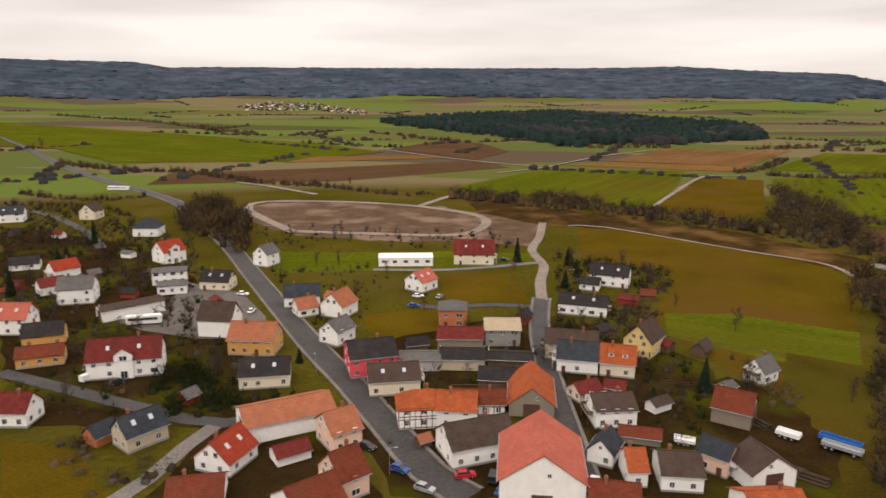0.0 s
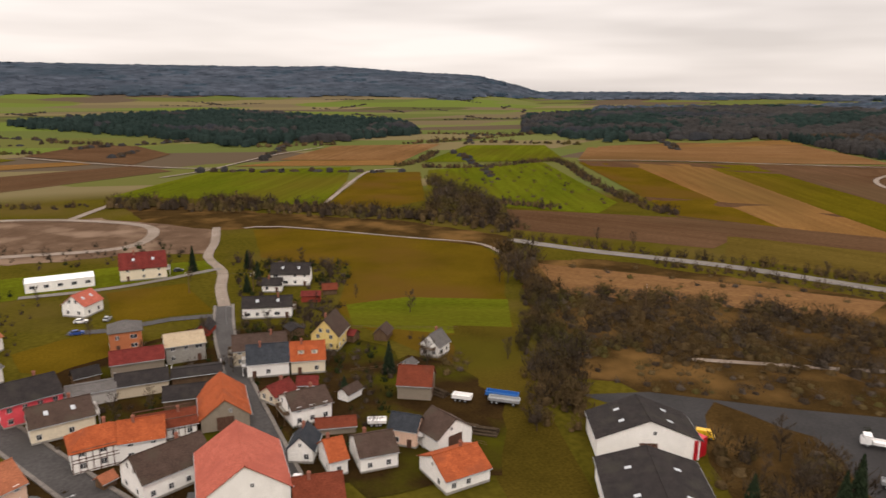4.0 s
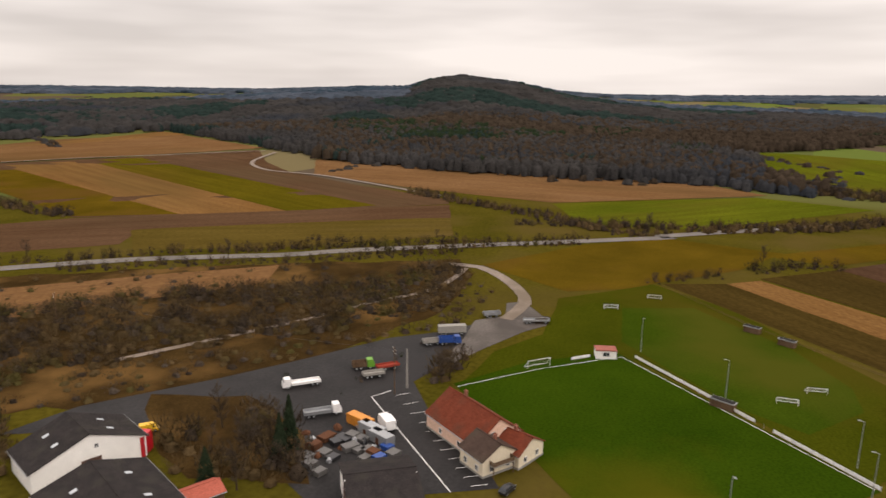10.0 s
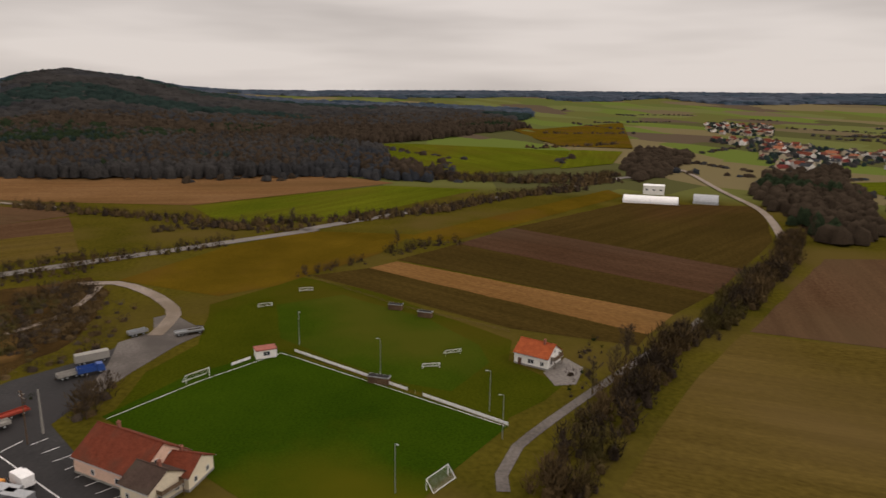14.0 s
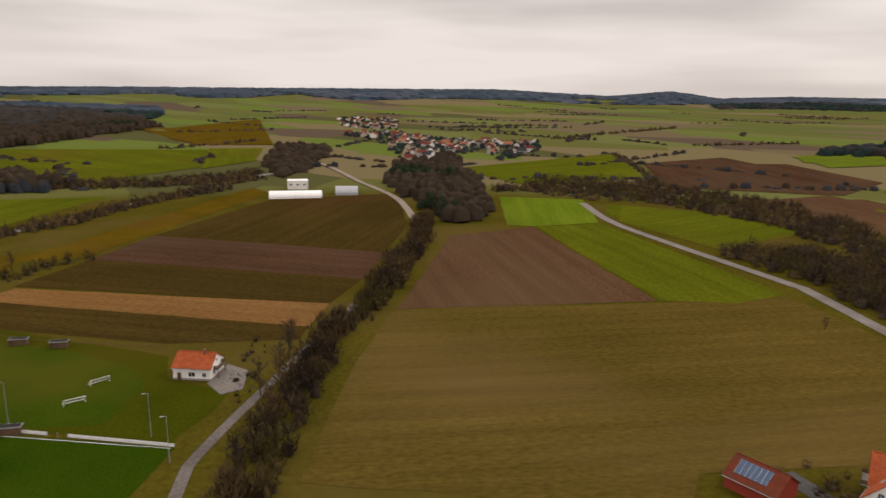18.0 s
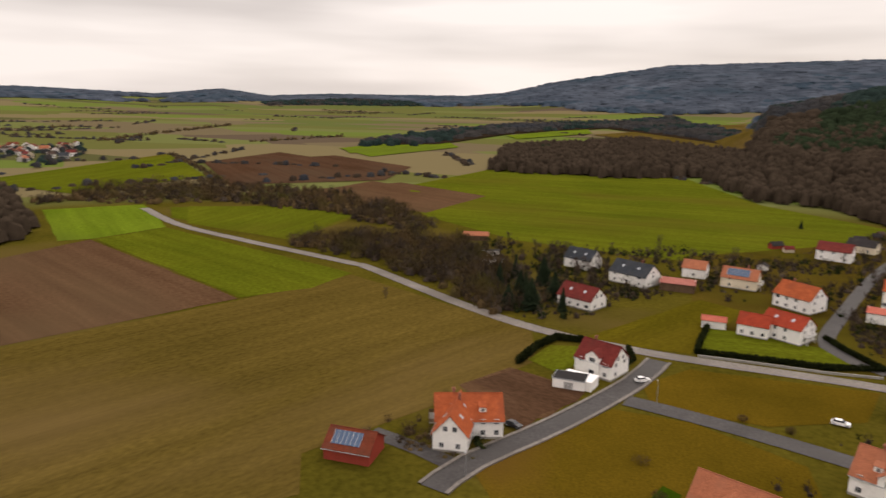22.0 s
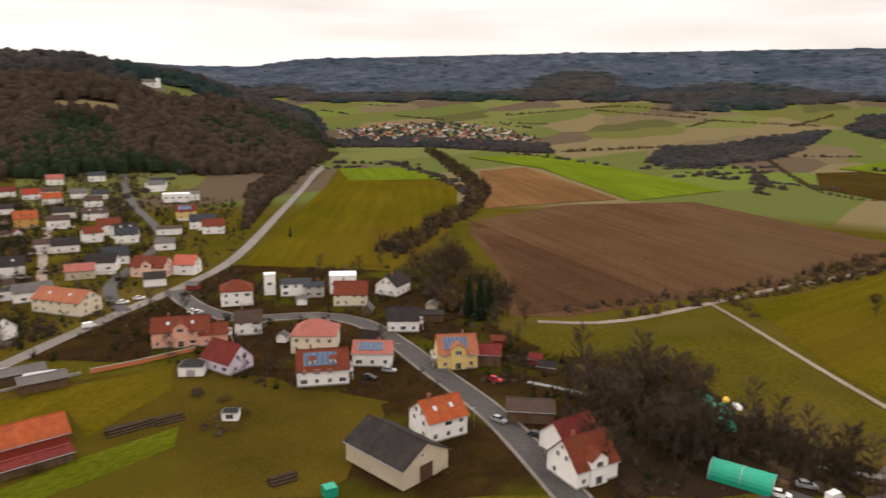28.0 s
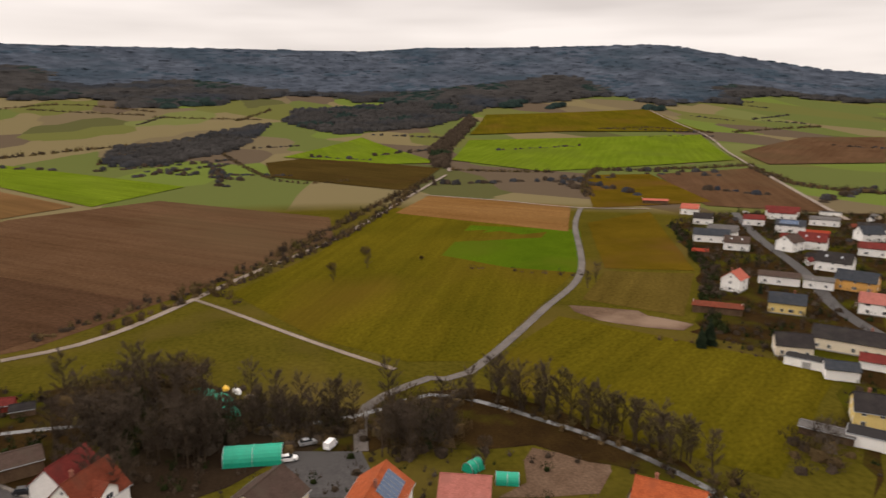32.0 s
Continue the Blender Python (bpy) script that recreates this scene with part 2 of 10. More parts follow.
SOUTH = ((187, -9), (192, -1.0), (199, 0.7), (204, 1.9), (208, 2.6), (217, 2.75), (219, 2.4), (222, 1.9), (224, 1.6), (229, 0.0), (233, -1.6), (238, -9))


def bearing(x, y):
    return math.degrees(math.atan2(x, y)) % 360


def table(rows, b):
    return float(np.interp(b, [q[0] for q in rows], [q[1] for q in rows]))


def ease(a, b, r, power):
    s = min(1.0, max(0.0, (r - a) / (b - a)))
    return s ** power * (1 + 2 * (1 - s) * max(0.0, 1 - abs(power - 2) / 0.3))


def east(r, b):
    if not 30 < b < 117:
        return 0.0
    return max(0.0, 78 + 1900 * math.tan(math.radians(table(EAST, b)))) * ease(750, 1900, r, 1.3)


def south(r, b):
    if not 187 < b < 238:
        return 0.0
    return max(0.0, 78 + 1250 * math.tan(math.radians(table(SOUTH, b)))) * ease(630, 1250, r, 1.4)


def far(r, b):
    west = max(0.0, min(1.0, (b - 222) / 12)) * max(0.0, min(1.0, (325 - b) / 14))
    r0, r1 = 2250 - 1250 * west, 4500 - 600 * west
    return max(0.0, 78 + r1 * math.tan(math.radians(table(FAR, b)))) * ease(r0, r1, r, 2.0 + 0.3 * west)


def land(x, y):
    """Height of the ground at a place of the plan."""
    r, b = math.hypot(x, y), bearing(x, y)
    if r < 520:
        return 0.0
    return max(far(r, b), east(r, b), south(r, b)) + 1.2 * math.sin(x / 310.0) * math.sin(y / 270.0) * min(1.0, (r - 520) / 600)


# ---- helpers for meshes ----
def part(name, bm, material, parent=None, label=""):
    me = bpy.data.meshes.new(name)
    bm.to_mesh(me)
    bm.free()
    for m in (material if isinstance(material, (list, tuple)) else [material]):
        me.materials.append(MATS[m])
    ob = new(name, me)
    if parent:
        ob.parent = parent
    return tagged(ob, label)


def share(name, me, parent, m, label=""):
    """A part on a mesh that alike parts share."""
    ob = new(name, me)
    ob.parent = parent
    ob.matrix_basis = m
    return tagged(ob, label)


def box(bm, x0, y0, z0, x1, y1, z1, mi=0, m=None):
    vs = [bm.verts.new((x, y, z)) for z in (z0, z1) for x, y in ((x0, y0), (x1, y0), (x1, y1), (x0, y1))]
    if m is not None:
        for v in vs:
            v.co = m @ v.co
    for f in ((3, 2, 1, 0), (4, 5, 6, 7), (0, 1, 5, 4), (1, 2, 6, 5), (2, 3, 7, 6), (3, 0, 4, 7)):
        bm.faces.new([vs[i] for i in f]).material_index = mi
    return vs


def prism(bm, ring, z0, z1, mi=0):
    """A plan outline drawn up from z0 to z1."""
    lo, hi = [bm.verts.new((x, y, z0)) for x, y in ring], [bm.verts.new((x, y, z1)) for x, y in ring]
    bm.faces.new(lo[::-1]).material_index = mi
    bm.faces.new(hi).material_index = mi
    for i in range(len(ring)):
        j = (i + 1) % len(ring)
        bm.faces.new((lo[i], lo[j], hi[j], hi[i])).material_index = mi


def tube(bm, a, b, r0, r1, n=5, mi=0, cap=True):
    a, b = Vector(a), Vector(b)
    q = (b - a).to_track_quat("Z", "Y")
    rings = [[bm.verts.new(p + q @ Vector((r * math.cos(6.2832 * i / n), r * math.sin(6.2832 * i / n), 0))) for i in range(n)] for p, r in ((a, r0), (b, r1))]
    for i in range(n):
        j = (i + 1) % n
        bm.faces.new((rings[0][i], rings[0][j], rings[1][j], rings[1][i])).material_index = mi
    if cap:
        bm.faces.new(rings[0][::-1]).material_index = mi
        bm.faces.new(rings[1]).material_index = mi


def raw(name, verts, faces, materials, index=None):
    """One mesh object from arrays."""
    me = bpy.data.meshes.new(name)
    me.from_pydata([tuple(v) for v in verts], [], faces)
    for m in materials:
        me.materials.append(MATS[m])
    if index is not None:
        me.polygons.foreach_set("material_index", index)
    return new(name, me)


def patchwork():
    """Grassland near by; beyond it a quilt of far fields, one colour a parcel."""
    m = mat("valley", (0.040, 0.035, 0.0044), (0.066, 0.053, 0.0072), 0.03, 0.95, 0.0, 0.12, 0.6, (1, 1, 1), (0.0660, 0.0480, 0.0120), spec=0.0)
    n, l = m.node_tree.nodes, m.node_tree.links
    b = n["Principled BSDF"]
    old = b.inputs["Base Color"].links[0].from_socket
    geo, mp, vo = n.new("ShaderNodeNewGeometry"), n.new("ShaderNodeMapping"), n.new("ShaderNodeTexVoronoi")
    mp.inputs["Rotation"].default_value, mp.inputs["Scale"].default_value = (0, 0, 0.5), (0.0028, 0.0075, 0.0)
    wob, add = n.new("ShaderNodeTexNoise"), n.new("ShaderNodeMixRGB")
    wob.inputs["Scale"].default_value = 0.002
    add.blend_type = "ADD"
    add.inputs[0].default_value = 0.25
    l.new(geo.outputs["Position"], mp.inputs["Vector"])
    l.new(geo.outputs["Position"], wob.inputs["Vector"])
    l.new(mp.outputs[0], add.inputs[1])
    l.new(wob.outputs["Color"], add.inputs[2])
    vo.voronoi_dimensions, vo.distance = "2D", "CHEBYCHEV"
    vo.inputs["Scale"].default_value, vo.inputs["Randomness"].default_value = 1.0, 0.75
    l.new(add.outputs[0], vo.inputs["Vector"])
    sep = n.new("ShaderNodeSeparateColor")
    l.new(vo.outputs["Color"], sep.inputs[0])
    r = n.new("ShaderNodeValToRGB")
    r.color_ramp.interpolation = "CONSTANT"
    cols = ((0, (0.080, 0.082, 0.024)), (0.18, (0.082, 0.106, 0.022)), (0.30, (0.118, 0.096, 0.048)), (0.45, (0.072, 0.054, 0.036)), (0.56, (0.072, 0.084, 0.024)), (0.72, (0.098, 0.078, 0.044)), (0.82, (0.092, 0.100, 0.032)), (0.92, (0.058, 0.058, 0.022)))
    for i, (p, c) in enumerate(cols):
        e = r.color_ramp.elements[i] if i < 2 else r.color_ramp.elements.new(p)
        e.position, e.color = p, (*c, 1)
    l.new(sep.outputs[0], r.inputs[0])
    ln, far, mx = n.new("ShaderNodeVectorMath"), n.new("ShaderNodeMapRange"), n.new("ShaderNodeMixRGB")
    ln.operation = "LENGTH"
    l.new(geo.outputs["Position"], ln.inputs[0])
    far.inputs["From Min"].default_value, far.inputs["From Max"].default_value = 530, 580
    l.new(ln.outputs["Value"], far.inputs["Value"])
    l.new(far.outputs[0], mx.inputs[0])
    l.new(old, mx.inputs[1])
    l.new(r.outputs[0], mx.inputs[2])
    l.new(mx.outputs[0], b.inputs["Base Color"])


patchwork()


# ---- the ground: one sheet to the horizon ----
def ground_sheet():
    radii = [0] + [50 * i for i in range(1, 14)] + [650 * 1.046 ** i for i in range(1, 46)] + [4985]
    steps = 360
    verts, faces = [(0, 0, 0)], []
    for r in radii[1:]:
        for k in range(steps):
            a = 2 * math.pi * k / steps
            x, y = r * math.sin(a), r * math.cos(a)
            verts.append((x, y, land(x, y)))
    for k in range(steps):
        faces.append((0, 1 + (k + 1) % steps, 1 + k))
        for i in range(len(radii) - 2):
            p, q = 1 + i * steps, 1 + (i + 1) * steps
            faces.append((p + k, p + (k + 1) % steps, q + (k + 1) % steps, q + k))
    ob = raw("ground", verts, faces, ["valley"])
    for p in ob.data.polygons:
        p.use_smooth = True
    tagged(ob, "wide valley floor of winter grass and fields rising to wooded hills", "ground", kind="structure")


ground_sheet()
LAYER = [0]
LINES = []


def sheet_lift(lift, r):
    """How far a laid sheet stands over the land, in the order of laying; more on the far slopes."""
    return lift * (1 + r / 250) + max(0.0, r - 520) * 0.0012 + 0.0018 * LAYER[0] * min(1.0, max(0.0, (r - 430) / 150))


def drape(bm, lift):
    """Cut a flat outline into strips that can follow the land, and lay it on."""
    xs, ys = [v.co.x for v in bm.verts], [v.co.y for v in bm.verts]
    far = max(math.hypot(v.co.x, v.co.y) for v in bm.verts)
    if far > 520:
        step = 40 if far < 1500 else 80
        for axis, vals in ((0, xs), (1, ys)):
            lo, hi = min(vals), max(vals)
            n = int((hi - lo) / step)
            for i in range(1, n + 1):
                co, no = [0, 0, 0], [0, 0, 0]
                co[axis], no[axis] = lo + (hi - lo) * i / (n + 1), 1
                bmesh.ops.bisect_plane(bm, geom=bm.verts[:] + bm.edges[:] + bm.faces[:], plane_co=co, plane_no=no)
    bmesh.ops.triangulate(bm, faces=bm.faces[:])
    for v in bm.verts:
        v.co.z = land(v.co.x, v.co.y) + sheet_lift(lift, math.hypot(v.co.x, v.co.y))
    for f in bm.faces:
        f.normal_update()
        if f.normal.z < 0:
            f.normal_flip()


def ragged(kind, pts):
    """Worn, uneven edges for rough ground; nearly straight ones for tilled land."""
    far = max(math.hypot(x, y) for x, y in pts)
    rough = kind in ("scrub", "garden", "woodfloor", "dirt")
    if kind in ("asphalt", "wet_asphalt", "wetgravel", "concrete", "gravel") or far > 900:
        return pts
    step, amp = (7.0, 4.5) if rough else (12.0, 0.9)
    out = []
    for (x0, y0), (x1, y1) in zip(pts, pts[1:] + pts[:1]):
        n = max(1, int(math.hypot(x1 - x0, y1 - y0) / step))
        for k in range(n):
            x, y = x0 + (x1 - x0) * k / n, y0 + (y1 - y0) * k / n
            out.append((x + amp * noise.noise((x / 11, y / 11, 2)), y + amp * noise.noise((x / 11, y / 11, 6))))
    return out


def field(kind, label, pts, name="field", category="field"):
    """A field, yard or lawn by its outline in the plan."""
    LAYER[0] += 1
    bm = bmesh.new()
    bm.faces.new([bm.verts.new((x, y, 0)) for x, y in ragged(kind, pts)])
    drape(bm, 0.03 + 0.0003 * LAYER[0])
    (ax, ay), (bx, by) = max(zip(pts, pts[1:] + pts[:1]), key=lambda e: math.dist(*e))
    along = Matrix.Rotation(math.atan2(by - ay, bx - ax), 4, "Z")
    bmesh.ops.transform(bm, matrix=along.inverted(), verts=bm.verts[:])
    ob = tagged(part(name, bm, kind), label, category, kind="structure")
    ob.matrix_basis = along


def spline(pts, step=8.0):
    out = []
    for i in range(len(pts) - 1):
        p0, p1, p2, p3 = (np.array(pts[max(0, min(len(pts) - 1, i + k))], float) for k in (-1, 0, 1, 2))
        n = max(2, int(np.linalg.norm(p2 - p1) / step))
        for k in range(n):
            s = k / n
            out.append(0.5 * (2 * p1 + (p2 - p0) * s + (2 * p0 - 5 * p1 + 4 * p2 - p3) * s * s + (3 * p1 - p0 - 3 * p2 + p3) * s ** 3))
    return out + [np.array(pts[-1], float)]


def ribbon(pts, width, lift, bm):
    line = spline(pts)
    prev = None
    for i, p in enumerate(line):
        d = line[min(i + 1, len(line) - 1)] - line[max(i - 1, 0)]
        d = d / (np.linalg.norm(d) + 1e-9)
        n = np.array((-d[1], d[0])) * width / 2
        row = []
        for q in (p + n, p - n):
            row.append(bm.verts.new((q[0], q[1], land(q[0], q[1]) + sheet_lift(lift, math.hypot(*q)) + max(0.0, math.hypot(*q) - 520) * 0.0001)))
        if prev:
            bm.faces.new((prev[0], prev[1], row[1], row[0]))
        prev = row


def road(kind, label, width, pts, name="road", kerb=False):
    LAYER[0] += 1
    bm = bmesh.new()
    ribbon(pts, width, 0.06 + 0.0003 * LAYER[0], bm)
    LINES.append((spline(pts), width))
    ob = tagged(part(name, bm, kind), label, name, kind="structure")
    if kerb:
        line = spline(pts)
        kb = bmesh.new()
        for side in (-1, 1):
            prev = None
            for i, p in enumerate(line):
                d = line[min(i + 1, len(line) - 1)] - line[max(i - 1, 0)]
                d = d / (np.linalg.norm(d) + 1e-9)
                n = np.array((-d[1], d[0])) * side
                row = [kb.verts.new((*(p + n * (width / 2 + o)), z)) for o, z in ((0, 0.0), (0, 0.40), (0.2, 0.40), (0.9, 0.38), (0.9, 0.0))]
                if prev:
                    for a in range(4):
                        kb.faces.new((prev[a], prev[a + 1], row[a + 1], row[a]))
                prev = row
        part("kerb", kb, "concrete", ob, "pale raised kerb and narrow pavement")


# ---- vegetation ----
def tufts(rng, places, blades, width, spread=0.5, lean=0.5, tip=1.0):
    """Loose crowns of short thin blades, one crown a place (x, y, z, height, radius): arrays of corners and faces."""
    p = np.repeat(np.array(places, float), blades, axis=0)
    m = len(p)
    d = rng.normal(size=(m, 3))
    d /= np.linalg.norm(d, axis=1)[:, None] + 1e-9
    q = rng.random(m) ** 0.28
    h, r = p[:, 3] * tip, p[:, 4]
    mid = np.c_[p[:, 0] + d[:, 0] * q * r * 0.92, p[:, 1] + d[:, 1] * q * r * 0.92, p[:, 2] + h * (0.52 + 0.42 * d[:, 2] * q)]
    way = np.c_[d[:, 0] * 0.6, d[:, 1] * 0.6, 0.85 + 0.35 * d[:, 2]] + rng.normal(size=(m, 3)) * 0.34
    way *= (np.minimum(h, 2.4 * r) * (0.06 + 0.10 * rng.random(m)))[:, None]
    stem = rng.random(m) < 0.08
    way[stem] = np.c_[(mid - p[:, :3])[stem][:, :2] * 0.5, h[stem] * 0.24]
    mid[stem] = (p[:, :3] * 0.55 + mid * 0.45)[stem]
    turn = rng.random(m) * np.pi
    side = np.c_[np.cos(turn), np.sin(turn), 0.3 * np.sin(3 * turn)] * (width * h * (0.5 + rng.random(m)))[:, None]
    verts = np.stack([mid - way + side * 0.8, mid + way, mid - way - side * 0.8], axis=1).reshape(-1, 3)
    idx = np.arange(m) * 3
    return verts, np.stack([idx, idx + 1, idx + 2], axis=1)


def lumps(rng, places, size=0.8, sides=5):
    """The dense inner mass of each crown: an uneven dome of twigs that is open below."""
    p = np.array(places, float)
    m = len(p)
    a = (np.arange(sides)[None] + 0.6 * rng.random((m, sides))) * (2 * np.pi / sides) + 6.28 * rng.random((m, 1))
    top = np.c_[p[:, 0] + 0.25 * p[:, 4] * rng.normal(size=m), p[:, 1] + 0.25 * p[:, 4] * rng.normal(size=m), p[:, 2] + p[:, 3] * size * (0.95 + 0.12 * rng.random(m))][:, None]
    rings = []
    for reach, up in ((0.80, 0.76), (1.05, 0.15)):
        r = p[:, 4:5] * size * reach * (0.75 + 0.5 * rng.random((m, sides)))
        rings.append(np.stack([p[:, :1] + r * np.cos(a), p[:, 1:2] + r * np.sin(a), p[:, 2:3] + p[:, 3:4] * size * (up + 0.2 * (rng.random((m, sides)) - 0.5))], axis=2))
    verts = np.concatenate([top, *rings], axis=1)
    k, j = np.arange(sides), (np.arange(sides) + 1) % sides
    one = np.concatenate([np.c_[0 * k, 1 + k, 1 + j], np.c_[1 + k, 1 + sides + k, 1 + sides + j], np.c_[1 + k, 1 + sides + j, 1 + j]])
    return verts.reshape(-1, 3), (np.arange(m)[:, None, None] * (1 + 2 * sides) + one[None]).reshape(-1, 3)


def brush(rng, rows, blades, width, material, size=0.8):
    """Crowns with a dense inside and a fringe of thin twigs, as sets for stuff()."""
    return [(*lumps(rng, rows, size), material), (*tufts(rng, rows, blades, width), material)] if rows else []


def stuff(name, label, category, sets):
    """Plants that nobody could count, one mesh; sets: (verts, faces, material)."""
    vs, fs, mi, mats, off = [], [], [], [], 0
    for v, f, m in sets:
        if not len(v):
            continue
        vs.append(v)
        fs.append(f + off)
        off += len(v)
        if m not in mats:
            mats.append(m)
        mi.append(np.full(len(f), mats.index(m)))
    v, f, mi = np.concatenate(vs), np.concatenate(fs), np.concatenate(mi)
    me = bpy.data.meshes.new(name)
    me.vertices.add(len(v))
    me.vertices.foreach_set("co", v.astype(np.float32).ravel())
    me.loops.add(f.size)
    me.loops.foreach_set("vertex_index", f.astype(np.int32).ravel())
    me.polygons.add(len(f))
    me.polygons.foreach_set("loop_start", (np.arange(len(f)) * f.shape[1]).astype(np.int32))
    for m in mats:
        me.materials.append(MATS[m])
    me.polygons.foreach_set("material_index", mi.astype(np.int32))
    me.polygons.foreach_set("use_smooth", np.ones(len(f), bool))
    me.update(calc_edges=True)
    return tagged(new(name, me), label, category, kind="stuff")


def inside(x, y, pts):
    hit = False
    for i in range(len(pts)):
        (x0, y0), (x1, y1) = pts[i - 1], pts[i]
        if (y0 > y) != (y1 > y) and x < (x1 - x0) * (y - y0) / (y1 - y0) + x0:
            hit = not hit
    return hit


def scatter(rng, pts, spacing):
    xs, ys = [p[0] for p in pts], [p[1] for p in pts]
    out = []
    for x in np.arange(min(xs), max(xs), spacing):
        for y in np.arange(min(ys), max(ys), spacing):
            px, py = x + (rng.random() - 0.5) * spacing * 1.3, y + (rng.random() - 0.5) * spacing * 1.3
            if inside(px, py, pts):
                out.append((px, py))
    return out


def thicket(seed, label, pts, spacing, height, name="thicket", stems=46, gap=0.12, material="bush", other="twig"):
    """Bare brush over an outline of the plan."""
    rng = np.random.default_rng(seed)
    a, b = [], []
    for x, y in scatter(rng, pts, spacing):
        clump = noise.noise((x / 13, y / 13, seed)) + 0.5 * noise.noise((x / 5, y / 5, seed + 3))
        if rng.random() < gap or clump < -0.42:
            continue
        h = height * max(0.3, 0.8 + 0.75 * clump + 0.3 * rng.random())
        (a if rng.random() < 0.6 else b).append((x, y, land(x, y) - 0.2, h, min(0.75 * h, spacing * (0.7 + 0.5 * rng.random())) + 0.6))
    c, b = b[::3], [q for i, q in enumerate(b) if i % 3]
    sets = []
    for rows, m in ((a, material), (b, other), (c, "twig_grey" if material == "bush" else "hedge")):
        if rows:
            sets += brush(rng, rows, int(stems * 1.6), 0.027, m, 0.40)
    stuff(name, label, "bushes", sets)


def hedgerow(seed, label, pts, width, height, spacing=3.0, name="hedgerow", material="bush", other="twig", stems=40, gap=0.1):
    """A ragged row of bushes and small trees along a line."""
    rng = np.random.default_rng(seed)
    line = spline(pts, spacing)
    a, b = [], []
    for p in line:
        for k in range(max(1, int(width / spacing))):
            if rng.random() < gap:
                continue
            x, y = p + (rng.random(2) - 0.5) * width
            h = height * (0.4 + 0.8 * rng.random() ** 1.5)
            (a if rng.random() < 0.6 else b).append((x, y, land(x, y) - 0.2, h, max(spacing * 0.6, h * 0.42)))
    away = math.hypot(*pts[len(pts) // 2])
    sets = []
    for rows, m in ((a, material), (b, other)):
        sets += brush(rng, rows, int(stems * (1.5 if away < 350 else 0.9 if away < 700 else 0.4)), 0.027 if away < 350 else 0.032 if away < 700 else 0.045, m, 0.40 if away < 350 else 0.6)
    stuff(name, label, "hedge", sets)


def crown_of(rng, h):
    """Stem, limbs and twigs of a bare broadleaf tree, as (trunk mesh, crown mesh)."""
    tb = bmesh.new()
    lean = Vector((rng.normal() * 0.05, rng.normal() * 0.05, 1))
    tube(tb, (0, 0, -0.3), lean * h * 0.45, h * 0.021, h * 0.013, 7)
    tube(tb, lean * h * 0.45, lean * h * 0.92, h * 0.013, h * 0.003, 5)
    verts, faces, limbs = [], [], 24
    for i in range(limbs):
        s = 0.16 + 0.76 * (i + 0.8 * rng.random()) / limbs
        a = 6.2832 * rng.random()
        go = Vector((math.cos(a), math.sin(a), 0.75 + 0.6 * rng.random())).normalized()
        reach = h * 0.31 * math.sin(math.pi * (0.12 + 0.80 * s)) ** 0.8 * (0.55 + 0.75 * rng.random())
        start = lean * h * s
        tube(tb, start, start + go * reach, h * 0.0045, h * 0.0012, 4, cap=False)
        for q in (0.3, 0.5, 0.65, 0.8, 0.9, 1.0):
            t = start + go * reach * q
            for k in range(9):
                d = (Vector(rng.normal(size=3)) * 0.7 + go * 0.7 + Vector((0, 0, 0.3))).normalized() * h * (0.05 + 0.085 * rng.random())
                w = d.cross(Vector(rng.normal(size=3))).normalized() * h * 0.0028
                n = len(verts)
                verts += [t + w, t + d, t - w]
                faces.append((n, n + 1, n + 2))
    cm = bpy.data.meshes.new("crown")
    cm.from_pydata([tuple(v) for v in verts], [], faces)
    cm.materials.append(MATS["twig_tree"])
    return tb, cm


def make_trees():
    out = []
    for seed in range(4):
        rng = np.random.default_rng(seed + 40)
        root = new("bare_tree")
        tb, cm = crown_of(rng, 10.0)
        part("trunk", tb, "bark", root)
        share("crown", cm, root, Matrix())
        tagged(root, "leafless broadleaf tree with fine brown twigs", "tree", "bare trees")
        out.append(root)
    return out


TREES, USED = make_trees(), set()


def tree(x, y, height, kind=0, turn=0.0):
    k = kind % 4
    m = pose(x, y, land(x, y), 0, 0, turn) @ Matrix.Scale(height / 10.0, 4)
    if k not in USED:
        USED.add(k)
        TREES[k].matrix_basis = m
    else:
        t = TREES[k]
        keep = t.scale.copy()
        t.scale = (1, 1, 1)
        copy_thing(t, m)
        t.scale = keep


def fir_mesh(seed, h=10.0):
    rng = np.random.default_rng(seed)
    verts, faces = [], []
    for i in range(26):
        z = h * (0.06 + 0.92 * i / 26)
        r = h * 0.20 * (1 - z / h) ** 0.85 + 0.12
        for k in range(11):
            a = 6.2832 * (k + rng.random()) / 11
            d, s = Vector((math.cos(a), math.sin(a), 0)), Vector((-math.sin(a), math.cos(a), 0))
            q, n = r * (0.7 + 0.45 * rng.random()), len(verts)
            verts += [Vector((0, 0, z + h * 0.035)), Vector((0, 0, z)) + d * q * 0.6 + s * q * 0.30, Vector((0, 0, z - h * 0.045)) + d * q, Vector((0, 0, z)) + d * q * 0.6 - s * q * 0.30]
            faces.append((n, n + 1, n + 2, n + 3))
    me = bpy.data.meshes.new("crown")
    me.from_pydata([tuple(v) for v in verts], [], faces)
    me.materials.append(MATS["needle"])
    return me


FIR = [fir_mesh(s) for s in (3, 4)]


def fir(x, y, height, kind=0, wide=1.0, label="dark green conifer with drooping branches"):
    root = tagged(new("conifer"), label, "tree", "conifers")
